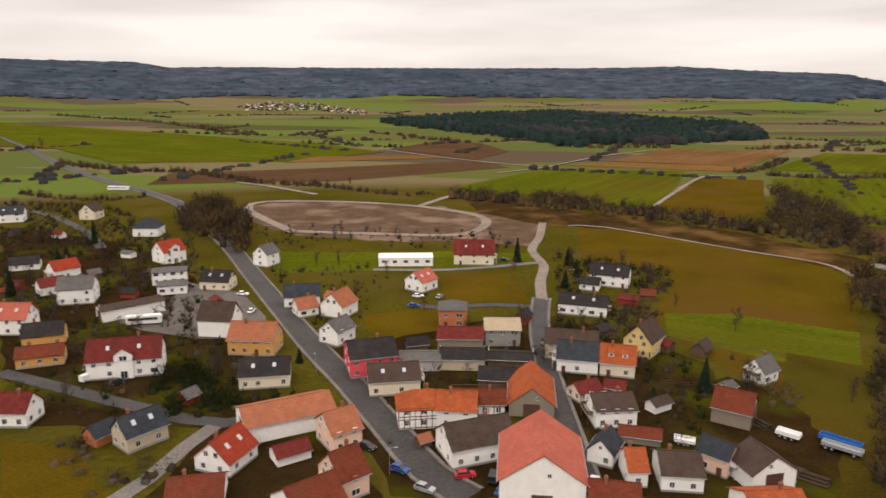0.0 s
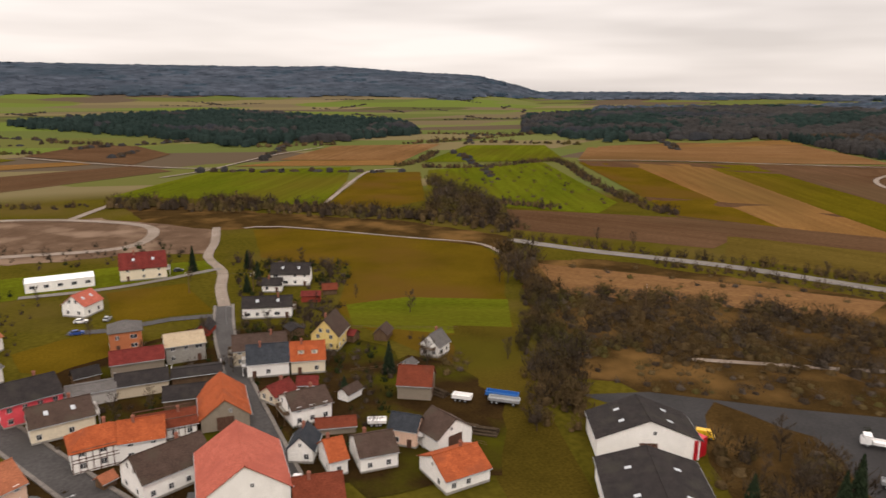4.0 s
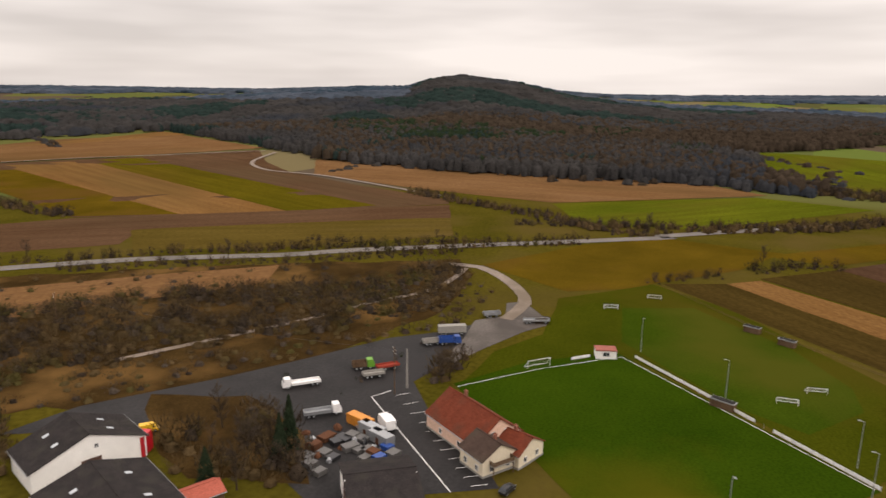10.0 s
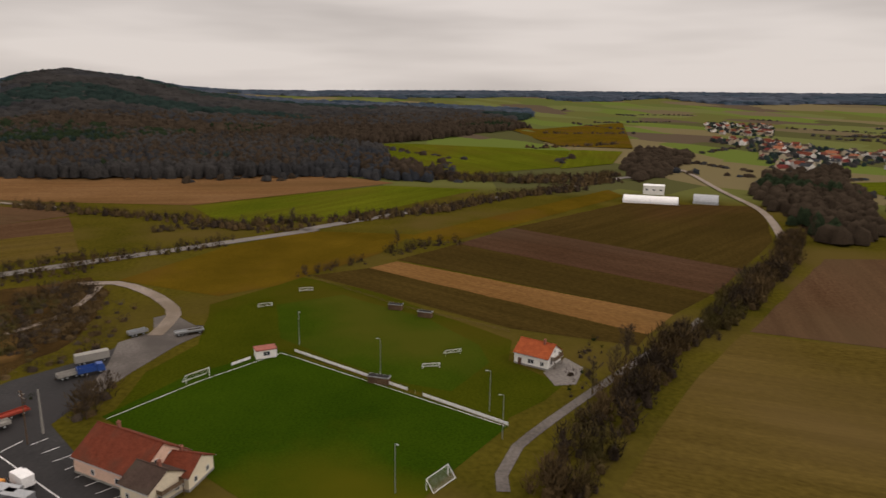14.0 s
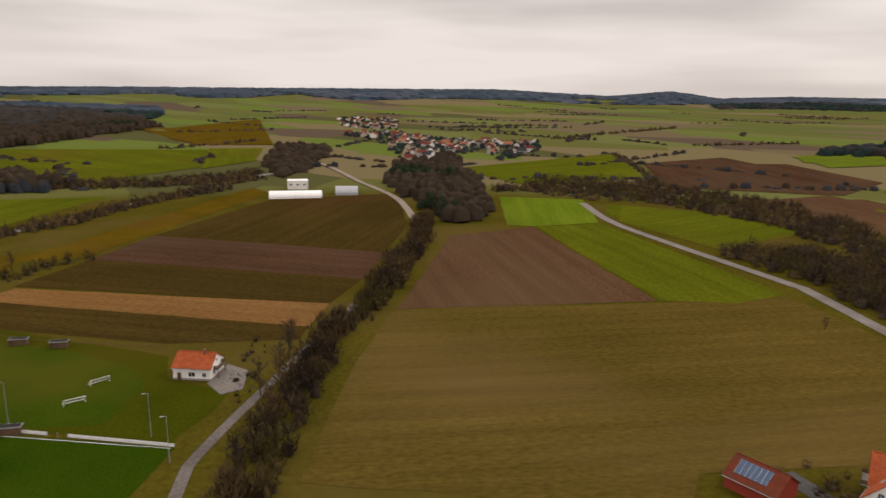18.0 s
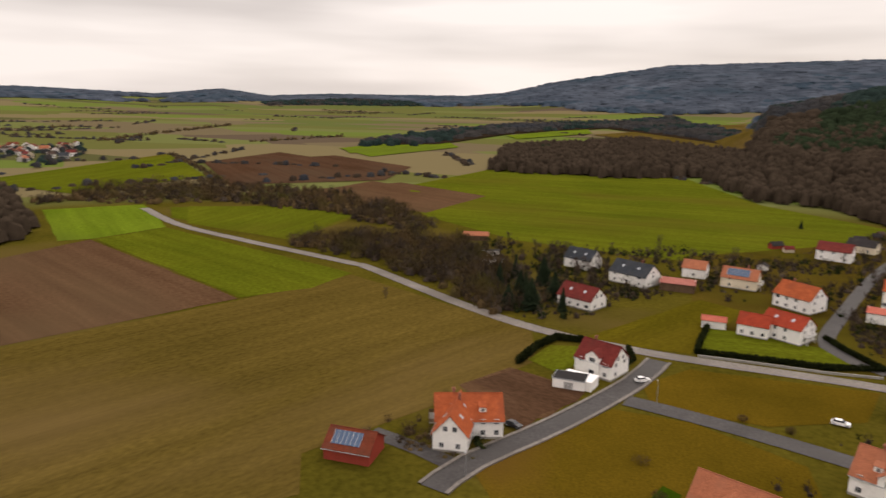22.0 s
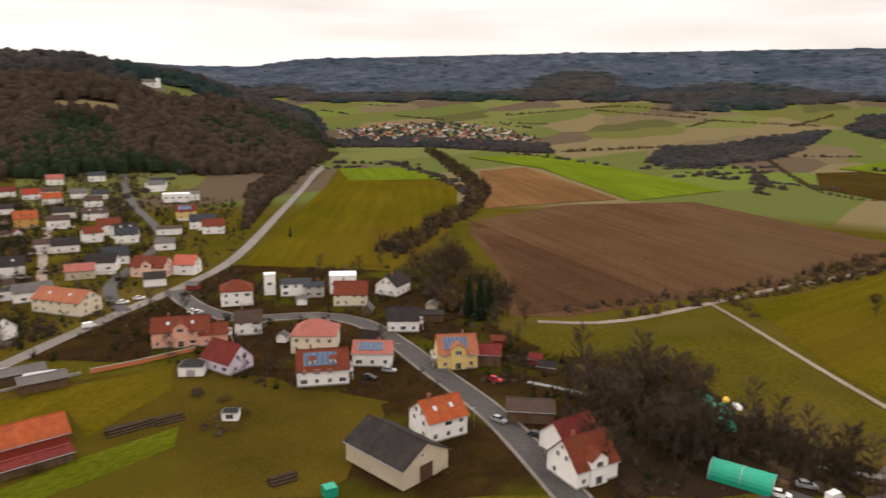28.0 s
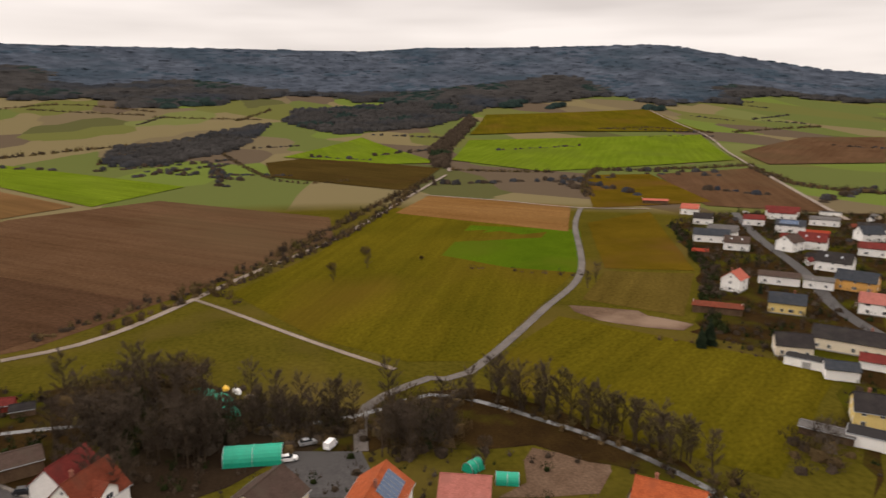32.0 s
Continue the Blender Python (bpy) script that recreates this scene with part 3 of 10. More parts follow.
    root.matrix_basis = pose(x, y, land(x, y), 0, 0, 37 * kind) @ Matrix.Diagonal((wide * height / 10, wide * height / 10, height / 10, 1))
    bm = bmesh.new()
    tube(bm, (0, 0, -0.2), (0, 0, 9.0), 0.2, 0.03, 6)
    part("trunk", bm, "bark", root)
    share("crown", FIR[kind % 2], root, Matrix())


def shrub(x, y, height, width, material="bush", label="rounded bare garden shrub", seed=0):
    rng = np.random.default_rng(int(abs(x * 7 + y * 13)) + seed)
    v, f = tufts(rng, [(0, 0, 0, height, width / 2)] * 3, 90, 0.04, 0.35, 0.2, 1.05)
    ob = raw("shrub", v, [tuple(q) for q in f], [material])
    ob.location = (x, y, land(x, y) - 0.1)
    tagged(ob, label, "shrub")


# ---- building materials ----
def tiles(name, low, high, dirt, rough=0.75):
    """Roof tiles: rows and columns of relief, with lichen and weathering."""
    m = mat(name, low, high, 0.5, rough, 0.0, 0.0, 4.0, third=tuple((0.55 * a + 1.2 * b + 0.25 * c) / 2 for a, b, c in zip(low, dirt, high)), objects=True, spec=0.05)
    n, l = m.node_tree.nodes, m.node_tree.links
    t, w, bp = n.new("ShaderNodeTexCoord"), n.new("ShaderNodeTexWave"), n.new("ShaderNodeBump")
    w.wave_type, w.bands_direction, w.wave_profile = "BANDS", "X", "SIN"
    w.inputs["Scale"].default_value, w.inputs["Distortion"].default_value = 1.05, 0.2
    bp.inputs["Strength"].default_value, bp.inputs["Distance"].default_value = 0.5, 0.06
    l.new(t.outputs["Object"], w.inputs["Vector"])
    l.new(w.outputs["Fac"], bp.inputs["Height"])
    l.new(bp.outputs[0], n["Principled BSDF"].inputs["Normal"])


tiles("roof_orange", (0.215, 0.050, 0.018), (0.310, 0.078, 0.028), (0.16, 0.045, 0.022))
tiles("roof_red", (0.185, 0.026, 0.013), (0.265, 0.042, 0.020), (0.14, 0.03, 0.017))
tiles("roof_coral", (0.290, 0.076, 0.051), (0.370, 0.106, 0.073), (0.251, 0.066, 0.047))
tiles("roof_rust", (0.094, 0.023, 0.012), (0.144, 0.036, 0.019), (0.072, 0.032, 0.020))
tiles("roof_wine", (0.086, 0.015, 0.013), (0.139, 0.026, 0.021), (0.060, 0.019, 0.015))
tiles("roof_pink", (0.238, 0.083, 0.065), (0.302, 0.112, 0.090), (0.180, 0.072, 0.058))
tiles("roof_terracotta", (0.225, 0.079, 0.041), (0.300, 0.112, 0.060), (0.180, 0.075, 0.045))
tiles("roof_brown", (0.042, 0.028, 0.022), (0.066, 0.043, 0.034), (0.054, 0.045, 0.033))
tiles("roof_dark", (0.018, 0.016, 0.016), (0.031, 0.026, 0.025), (0.036, 0.033, 0.027))
tiles("roof_slate", (0.022, 0.025, 0.030), (0.038, 0.042, 0.050), (0.043, 0.043, 0.043))
tiles("roof_grey", (0.077, 0.071, 0.068), (0.112, 0.104, 0.099), (0.068, 0.062, 0.056))
tiles("roof_tan", (0.294, 0.231, 0.154), (0.364, 0.294, 0.203), (0.252, 0.203, 0.140))
for key, c in {"white": (0.77, 0.75, 0.715), "cream": (0.66, 0.58, 0.44), "yellow": (0.62, 0.47, 0.18), "ochre": (0.55, 0.30, 0.09), "grey_wall": (0.40, 0.38, 0.36),
               "peach": (0.68, 0.47, 0.36), "beige": (0.46, 0.39, 0.29), "lilac": (0.62, 0.55, 0.64), "pink_wall": (0.62, 0.08, 0.10), "brick": (0.42, 0.15, 0.07),
               "salmon": (0.62, 0.34, 0.24), "stone": (0.22, 0.185, 0.145), "redwood": (0.24, 0.045, 0.03)}.items():
    mat(key, tuple(q * 0.90 for q in c), tuple(min(0.85, q * 1.05) for q in c), 0.35, 0.85, 0, 0.01, 9.0, third=tuple(q * 0.86 for q in c), objects=True)
mat("timber", (0.075, 0.048, 0.030), (0.13, 0.085, 0.052), 0.6, 0.8, fine=9.0, stretch=(1, 1, 0.2), objects=True)
plain("glass", (0.028, 0.032, 0.038), 0.12)
plain("frame_white", (0.72, 0.71, 0.69), 0.5)
plain("frame_brown", (0.10, 0.055, 0.03), 0.6)
plain("door_brown", (0.085, 0.040, 0.025), 0.6)
plain("shutter_grey", (0.30, 0.29, 0.28), 0.6)
plain("chimney_brick", (0.24, 0.10, 0.07), 0.9)
plain("zinc", (0.32, 0.33, 0.34), 0.45, 0.4)
plain("solar", (0.045, 0.075, 0.135), 0.18)
plain("solar_pale", (0.20, 0.32, 0.46), 0.25)
plain("skylight", (0.42, 0.45, 0.48), 0.2)
plain("tarp_green", (0.0, 0.27, 0.165), 0.55)
plain("tarp_blue", (0.02, 0.11, 0.34), 0.5)
plain("paint_white", (0.76, 0.75, 0.74), 0.4)
plain("paint_blue", (0.02, 0.06, 0.24), 0.4)
plain("paint_red", (0.46, 0.012, 0.02), 0.35)
plain("paint_green", (0.12, 0.30, 0.03), 0.45)
plain("paint_yellow", (0.70, 0.42, 0.02), 0.4)
plain("paint_orange", (0.55, 0.22, 0.03), 0.5)
plain("paint_black", (0.018, 0.018, 0.020), 0.3)
plain("paint_silver", (0.34, 0.35, 0.36), 0.35, 0.3)
plain("paint_teal", (0.03, 0.26, 0.28), 0.5)
plain("scrap_grey", (0.12, 0.115, 0.11), 0.6, 0.3)
plain("rust", (0.10, 0.045, 0.025), 0.8)
plain("rubber", (0.02, 0.02, 0.02), 0.9)
plain("steel", (0.35, 0.36, 0.37), 0.45, 0.6)
plain("concrete_wall", (0.27, 0.255, 0.23), 0.9)
plain("felt", (0.024, 0.022, 0.022), 0.85)


def pane_mesh(w, h, frame, dark=True):
    """A window: a frame with a crossbar that stands proud of a recessed pane; made once for each size."""
    bm = bmesh.new()
    t = 0.09
    box(bm, -w / 2, -0.06, -h / 2, -w / 2 + t, 0.06, h / 2)
    box(bm, w / 2 - t, -0.06, -h / 2, w / 2, 0.06, h / 2)
    box(bm, -w / 2 + t, -0.06, h / 2 - t, w / 2 - t, 0.06, h / 2)
    box(bm, -w / 2 + t, -0.10, -h / 2, w / 2 - t, 0.06, -h / 2 + t)
    box(bm, -0.04, -0.05, -h / 2 + t, 0.04, 0.05, h / 2 - t)
    me = bpy.data.meshes.new("window")
    bm.to_mesh(me)
    bm.free()
    me.materials.append(MATS[frame])
    bm = bmesh.new()
    box(bm, -w / 2 + t, -0.025, -h / 2 + t, -0.04, 0.02, h / 2 - t)
    box(bm, 0.04, -0.025, -h / 2 + t, w / 2 - t, 0.02, h / 2 - t)
    pm = bpy.data.meshes.new("pane")
    bm.to_mesh(pm)
    bm.free()
    pm.materials.append(MATS["glass"])
    return me, pm


WINDOWS = {k: pane_mesh(*k) for k in ((1.1, 1.3, "frame_white"), (1.1, 1.3, "frame_brown"), (1.9, 1.3, "frame_white"), (0.8, 0.9, "frame_white"), (1.8, 2.1, "frame_white"))}


def whole_window(k):
    """Frame, middle bar and two sunk panes in one mesh, for the houses that stay far off."""
    w, h, frame = k
    bm = bmesh.new()
    box(bm, -w / 2, -0.06, -h / 2, w / 2, 0.06, h / 2)
    bmesh.ops.bisect_plane(bm, geom=bm.verts[:] + bm.edges[:] + bm.faces[:], plane_co=(0, 0, 0), plane_no=(1, 0, 0))
    front = [f for f in bm.faces if f.normal.y < -0.9 or f.calc_center_median().y < -0.05]
    bmesh.ops.inset_individual(bm, faces=front, thickness=0.07, depth=-0.04)
    for f in front:
        f.material_index = 1
    me = bpy.data.meshes.new("window")
    bm.to_mesh(me)
    bm.free()
    me.materials.append(MATS[frame])
    me.materials.append(MATS["glass"])
    return me


WHOLE = {k: whole_window(k) for k in WINDOWS}
FOOT = []


def window(parent, m, key=(1.1, 1.3, "frame_white")):
    p = parent.matrix_basis.translation
    if math.hypot(p.x, p.y) > 150:
        share("window", WHOLE[key], parent, m)
        return
    w = share("window", WINDOWS[key][0], parent, m)
    share("pane", WINDOWS[key][1], w, Matrix())


def door_mesh():
    bm = bmesh.new()
    box(bm, -0.55, -0.07, 0, 0.55, 0.05, 2.1)
    box(bm, -0.40, -0.10, 1.1, 0.40, -0.07, 1.9)
    box(bm, -0.40, -0.10, 0.2, 0.40, -0.07, 0.9)
    me = bpy.data.meshes.new("door")
    bm.to_mesh(me)
    bm.free()
    me.materials.append(MATS["door_brown"])
    return me


DOOR = door_mesh()


def slab(bm, quad, thick):
    """A roof slope: four corners of its upper face, thickness downwards."""
    n = (Vector(quad[1]) - Vector(quad[0])).cross(Vector(quad[2]) - Vector(quad[0])).normalized()
    if n.z < 0:
        quad, n = quad[::-1], -n
    up = [bm.verts.new(q) for q in quad]
    lo = [bm.verts.new(Vector(q) - n * thick) for q in quad]
    bm.faces.new(up)
    bm.faces.new(lo[::-1])
    k = len(quad)
    for i in range(k):
        bm.faces.new((up[(i + 1) % k], up[i], lo[i], lo[(i + 1) % k]))


def gable_parts(root, L, W, eave, ridge, roof, wall, over=0.5, gableover=0.35):
    """Walls with gables at both ends of the x axis, and two roof slopes with overhangs."""
    bm = bmesh.new()
    prof = [(-W / 2, -0.4), (W / 2, -0.4), (W / 2, eave), (0, ridge), (-W / 2, eave)]
    a, b = [bm.verts.new((-L / 2, y, z)) for y, z in prof], [bm.verts.new((L / 2, y, z)) for y, z in prof]
    bm.faces.new(a[::-1])
    bm.faces.new(b)
    for i in range(5):
        j = (i + 1) % 5
        bm.faces.new((a[i], a[j], b[j], b[i]))
    bmesh.ops.recalc_face_normals(bm, faces=bm.faces[:])
    part("wall", bm, wall, root)
    s = (ridge - eave) / (W / 2)
    x, y, z = L / 2 + gableover, W / 2 + over, eave - over * s
    for side in (1, -1):
        bm = bmesh.new()
        slab(bm, [(-x, side * y, z + 0.16), (x, side * y, z + 0.16), (x, 0, ridge + 0.17), (-x, 0, ridge + 0.17)], 0.15)
        part("roof_slope", bm, roof, root)
        if root.matrix_basis.translation.length > 210:
            continue
        bm = bmesh.new()
        tube(bm, (-x, side * (y + 0.06), z + 0.02), (x, side * (y + 0.06), z + 0.02), 0.08, 0.08, 6)
        part("gutter", bm, "zinc", root)
    if root.matrix_basis.translation.length > 280:
        return
    bm = bmesh.new()
    tube(bm, (-x - 0.02, 0, ridge + 0.17), (x + 0.02, 0, ridge + 0.17), 0.13, 0.13, 6)
    part("ridge_cap", bm, roof, root)


def wall_windows(root, L, W, eave, ridge, rng, full, frame):
    key = (1.1, 1.3, frame)
    p = root.matrix_basis.translation
    far = math.hypot(p.x, p.y) > 300
    floors = 2 if eave > 4.6 else 1
    n = max(1, int(L / (5.2 if far else 3.2)))
    doorat = rng.integers(0, n)
    for side in (1, -1):
        for f in range(floors):
            z = 1.7 + 2.75 * f
            for i in range(n):
                x = -L / 2 + L * (i + 0.5) / n
                if f == 0 and side == 1 and i == doorat:
                    share("door", DOOR, root, pose(x, -side * -(W / 2 + 0.03), 0, 0, 0, 180))
                    continue
                if rng.random() < 0.12:
                    continue
                window(root, pose(x, side * (W / 2 + 0.03), z, 0, 0, 180 if side > 0 else 0), (1.9, 1.3, "frame_white") if rng.random() < 0.2 and frame == "frame_white" else key)
    for end in (1, -1):
        turn = 90 if end > 0 else -90
        for f in range(floors):
            for y in ((-W * 0.24, W * 0.24) if W > 5 and not far else (0,)):
                if rng.random() < 0.1:
                    continue
                window(root, pose(end * (L / 2 + 0.03), y, 1.7 + 2.75 * f, 0, 0, turn), key)
        if ridge - eave > 2.6:
            z = eave + 1.25 if ridge - eave > 3.2 else eave + 0.9
            for y in ((-W * 0.14, W * 0.14) if ridge - eave > 3.2 and not far else (0,)):
                window(root, pose(end * (L / 2 + 0.03), y, z, 0, 0, turn), key if ridge - eave > 3.2 else (0.8, 0.9, "frame_white"))
            if ridge - eave > 4.8:
                window(root, pose(end * (L / 2 + 0.03), 0, z + 2.0, 0, 0, turn), (0.8, 0.9, "frame_white"))


def chimney(root, x, y, z0, z1, material="chimney_brick"):
    bm = bmesh.new()
    box(bm, x - 0.3, y - 0.3, z0, x + 0.3, y + 0.3, z1)
    box(bm, x - 0.38, y - 0.38, z1, x + 0.38, y + 0.38, z1 + 0.12)
    box(bm, x - 0.16, y - 0.16, z1 + 0.12, x + 0.16, y + 0.16, z1 + 0.4)
    part("chimney", bm, material, root)


def on_roof(name, root, x, y, w, h, W, eave, ridge, material, label="", bars=0):
    """A flat box lying on a slope: x along the ridge, y across (its sign picks the slope)."""
    s = (ridge - eave) / (W / 2)
    ang = math.degrees(math.atan(s)) * (-1 if y > 0 else 1)
    m = pose(x, y, ridge + 0.20 - abs(y) * s, ang)
    bm = bmesh.new()
    box(bm, -w / 2, -h / 2, 0.0, w / 2, h / 2, 0.10, 0, m)
    ob = part(name, bm, material, root, label)
    if bars:
        bm = bmesh.new()
        for i in range(bars + 1):
            q = -w / 2 + w * i / bars
            box(bm, q - 0.03, -h / 2, 0.10, q + 0.03, h / 2, 0.13, 0, m)
        part("panel_frame", bm, "steel", ob)


def house(label, x, y, yaw, L, W, eave, ridge, roof, wall, extra="", name="house", category="house", windows=True):
    """A gabled house; yaw: the ridge's direction. extra: c chimney, s skylights, p solar, g cross gable on side -, G on side +, d dormers, n no windows."""
    root = tagged(new(name), label, category)
    root.matrix_basis = pose(x, y, land(x, y), 0, 0, yaw)
    FOOT.append((x, y, 0.5 * math.hypot(L, W) + 0.6))
    rng = np.random.default_rng(int(abs(x) * 3 + abs(y) * 5))
    gable_parts(root, L, W, eave, ridge, roof, wall, over=0.25 if "b" in extra else 0.5)
    if windows and "n" not in extra:
        wall_windows(root, L, W, eave, ridge, rng, True, "frame_brown" if "w" in extra else "frame_white")
    s = (ridge - eave) / (W / 2)
    if "h" in extra:
        half_timber(root, L, W, eave)
    near = math.hypot(x, y) < 330
    if "c" in extra or "n" not in extra and near and rng.random() < 0.8:
        q = L * (0.18 if rng.random() < 0.5 else -0.22)
        chimney(root, q, W * 0.06, ridge - 1.2, ridge + 1.0)
    if "n" not in extra and near:
        plinth(root, L, W)
        if rng.random() < 0.45 and eave > 3.6 and "h" not in extra:
            balcony(root, L, W, 2.75, -1 if rng.random() < 0.5 else 1, "paint_white" if rng.random() < 0.4 else "timber", rng)
    if "s" in extra:
        for side in (-1, 1):
            for q in (-0.22, 0.2):
                on_roof("roof_window", root, L * q, side * W * 0.24, 0.9, 1.3, W, eave, ridge, "skylight")
    if "p" in extra or "P" in extra:
        side = -1 if "p" in extra else 1
        on_roof("solar_panel", root, -L * 0.05, side * W * 0.25, L * 0.62, W * 0.32 / math.cos(math.atan(s)), W, eave, ridge, "solar", "blue-black solar panel array", 6)
    for flag, side in (("g", -1), ("G", 1)):
        if flag in extra:
            gw, gz = min(4.6, L * 0.42), min(ridge - 0.5, eave + 3.2)
            depth = W / 2 + 0.5
            bm = bmesh.new()
            prof = [(-gw / 2, 0), (gw / 2, 0), (gw / 2, gz - gw * 0.36), (0, gz), (-gw / 2, gz - gw * 0.36)]
            a, b = [bm.verts.new((q, side * depth, z)) for q, z in prof], [bm.verts.new((q, 0, z)) for q, z in prof]
            bm.faces.new(a)
            bm.faces.new(b[::-1])
            for i in range(5):
                bm.faces.new((a[i], a[(i + 1) % 5], b[(i + 1) % 5], b[i]))
            bmesh.ops.recalc_face_normals(bm, faces=bm.faces[:])
            bay = part("cross_gable", bm, wall, root)
            for q in (-1, 1):
                bm = bmesh.new()
                slab(bm, [(q * (gw / 2 + 0.35), side * (depth + 0.35), gz - gw * 0.36 - 0.1), (0, side * (depth + 0.35), gz + 0.16), (0, 0, gz + 0.16), (q * (gw / 2 + 0.35), 0, gz - gw * 0.36 - 0.1)], 0.14)
                part("roof_slope", bm, roof, bay)
            window(root, pose(0, side * (depth + 0.03), eave + 0.4, 0, 0, 0 if side < 0 else 180), (1.9, 1.3, "frame_white"))
            window(root, pose(0, side * (depth + 0.03), 1.2, 0, 0, 0 if side < 0 else 180), (1.8, 2.1, "frame_white"))
    if "d" in extra:
        for side in (-1, 1):
            for q in (-0.2, 0.2):
                bm = bmesh.new()
                z = eave + (ridge - eave) * 0.28
                y0 = side * (W / 2 - (z - eave) / s)
                m = Matrix.Translation((L * q, 0, 0))
                box(bm, -0.8, min(y0, y0 - side * 2.2), z, 0.8, max(y0, y0 - side * 2.2), z + 1.35, 0, m)
                dm = part("dormer", bm, wall, root)
                bm = bmesh.new()
                slab(bm, [(L * q - 1.0, y0 + side * 0.25, z + 1.45), (L * q + 1.0, y0 + side * 0.25, z + 1.45), (L * q + 1.0, y0 - side * 2.4, z + 1.95), (L * q - 1.0, y0 - side * 2.4, z + 1.95)], 0.1)
                part("roof_slope", bm, roof, dm)
                window(root, pose(L * q, y0 + side * 0.03, z + 0.68, 0, 0, 180 if side > 0 else 0), (0.8, 0.9, "frame_white"))
    return root


def plinth(root, L, W):
    """The grey rendered foot of a house, a hand proud of its walls."""
    bm = bmesh.new()
    for x0, y0, x1, y1 in ((-L / 2 - 0.04, -W / 2 - 0.04, L / 2 + 0.04, -W / 2 + 0.1), (-L / 2 - 0.04, W / 2 - 0.1, L / 2 + 0.04, W / 2 + 0.04),
                           (-L / 2 - 0.04, -W / 2 + 0.1, -L / 2 + 0.1, W / 2 - 0.1), (L / 2 - 0.1, -W / 2 + 0.1, L / 2 + 0.04, W / 2 - 0.1)):
        box(bm, x0, y0, -0.3, x1, y1, 0.55)
    part("plinth", bm, "concrete_wall", root)


def balcony(root, L, W, z, side, rail, rng):
    """A slab on two posts along a gable end, with a boarded rail."""
    e, w = side * L / 2, min(W * 0.7, 5.5)
    x0, x1 = sorted((e + side * 0.03, e + side * 1.5))
    bm = bmesh.new()
    box(bm, x0, -w / 2, z - 0.2, x1, w / 2, z)
    slab_ob = part("balcony", bm, "concrete_wall", root)
    bm = bmesh.new()
    edge = e + side * 1.5
    for k in range(3):
        box(bm, min(edge, edge - side * 0.05), -w / 2, z + 0.1 + 0.32 * k, max(edge, edge - side * 0.05), w / 2, z + 0.36 + 0.32 * k)
        for y in (-w / 2, w / 2 - 0.05):
            box(bm, x0, y, z + 0.1 + 0.32 * k, x1 - 0.06 if side > 0 else x1, y + 0.05, z + 0.36 + 0.32 * k)
    part("railing", bm, rail, slab_ob)
    for y in (-w / 2 + 0.15, w / 2 - 0.15):
        bm = bmesh.new()
        box(bm, edge - side * 0.2 - 0.07, y - 0.07, 0, edge - side * 0.2 + 0.07, y + 0.07, z - 0.2)
        part("post", bm, rail, root)


def half_timber(root, L, W, eave):
    """Brown beams on the long walls of a timber-framed house."""
    for s in (-1, 1):
        n = int(L / 1.3)
        for i in range(n + 1):
            bm = bmesh.new()
            q = -L / 2 + 0.1 + (L - 0.2) * i / n
            box(bm, q - 0.1, s * W / 2 - 0.04, 0, q + 0.1, s * W / 2 + 0.04, eave - 0.1)
            part("beam", bm, "door_brown", root)
        for z in (0.4, 2.5, 3.2, 5.2, eave - 0.25):
            bm = bmesh.new()
            box(bm, -L / 2, s * W / 2 - 0.045, z - 0.1, L / 2, s * W / 2 + 0.045, z + 0.1)
            part("beam", bm, "door_brown", root)


def hip_house(label, x, y, yaw, L, W, eave, ridge, roof, wall, extra="", name="house"):
    """A house with a hipped roof, sloped on all four sides."""
    root = tagged(new(name), label, "house")
    root.matrix_basis = pose(x, y, land(x, y), 0, 0, yaw)
    FOOT.append((x, y, 0.5 * math.hypot(L, W) + 0.6))
    rng = np.random.default_rng(int(abs(x) * 3 + abs(y) * 5))
    bm = bmesh.new()
    box(bm, -L / 2, -W / 2, -0.4, L / 2, W / 2, eave)
    part("wall", bm, wall, root)
    a, b, r = L / 2 + 0.45, W / 2 + 0.45, max(0.05, L / 2 - W * 0.42)
    A, B, C, D, E, F = (-a, -b, eave), (a, -b, eave), (a, b, eave), (-a, b, eave), (-r, 0, ridge), (r, 0, ridge)
    for q in ([A, B, F, E], [C, D, E, F], [B, C, F], [D, A, E]):
        bm = bmesh.new()
        slab(bm, q, 0.14)
        part("roof_slope", bm, roof, root)
    wall_windows(root, L, W, eave, eave, rng, True, "frame_white")
    if "h" in extra:
        half_timber(root, L, W, eave)
    if "c" in extra:
        chimney(root, L * 0.1, 0.8, ridge - 1.5, ridge + 0.8)
    return root


def flat_block(label, x, y, yaw, L, W, h, wall, roof="felt", name="garage", category="garage", door=True, windows=0):
    """A flat-roofed block with a parapet edge."""
    root = tagged(new(name), label, category)
    root.matrix_basis = pose(x, y, land(x, y), 0, 0, yaw)
    FOOT.append((x, y, 0.5 * math.hypot(L, W) + 0.6))
    bm = bmesh.new()
    box(bm, -L / 2, -W / 2, -0.3, L / 2, W / 2, h - 0.25)
    part("wall", bm, wall, root)
    bm = bmesh.new()
    box(bm, -L / 2 - 0.15, -W / 2 - 0.15, h - 0.25, L / 2 + 0.15, W / 2 + 0.15, h)
    top = part("roof_edge", bm, "zinc" if roof == "felt" else roof, root)
    bm = bmesh.new()
    box(bm, -L / 2, -W / 2, h, L / 2, W / 2, h + 0.04)
    part("roof_deck", bm, roof, top)
    if door:
        bm = bmesh.new()
        for i in range(5):
            box(bm, -1.25, -W / 2 - 0.05, 0.05 + i * 0.42, 1.25, -W / 2 - 0.02, 0.43 + i * 0.42)
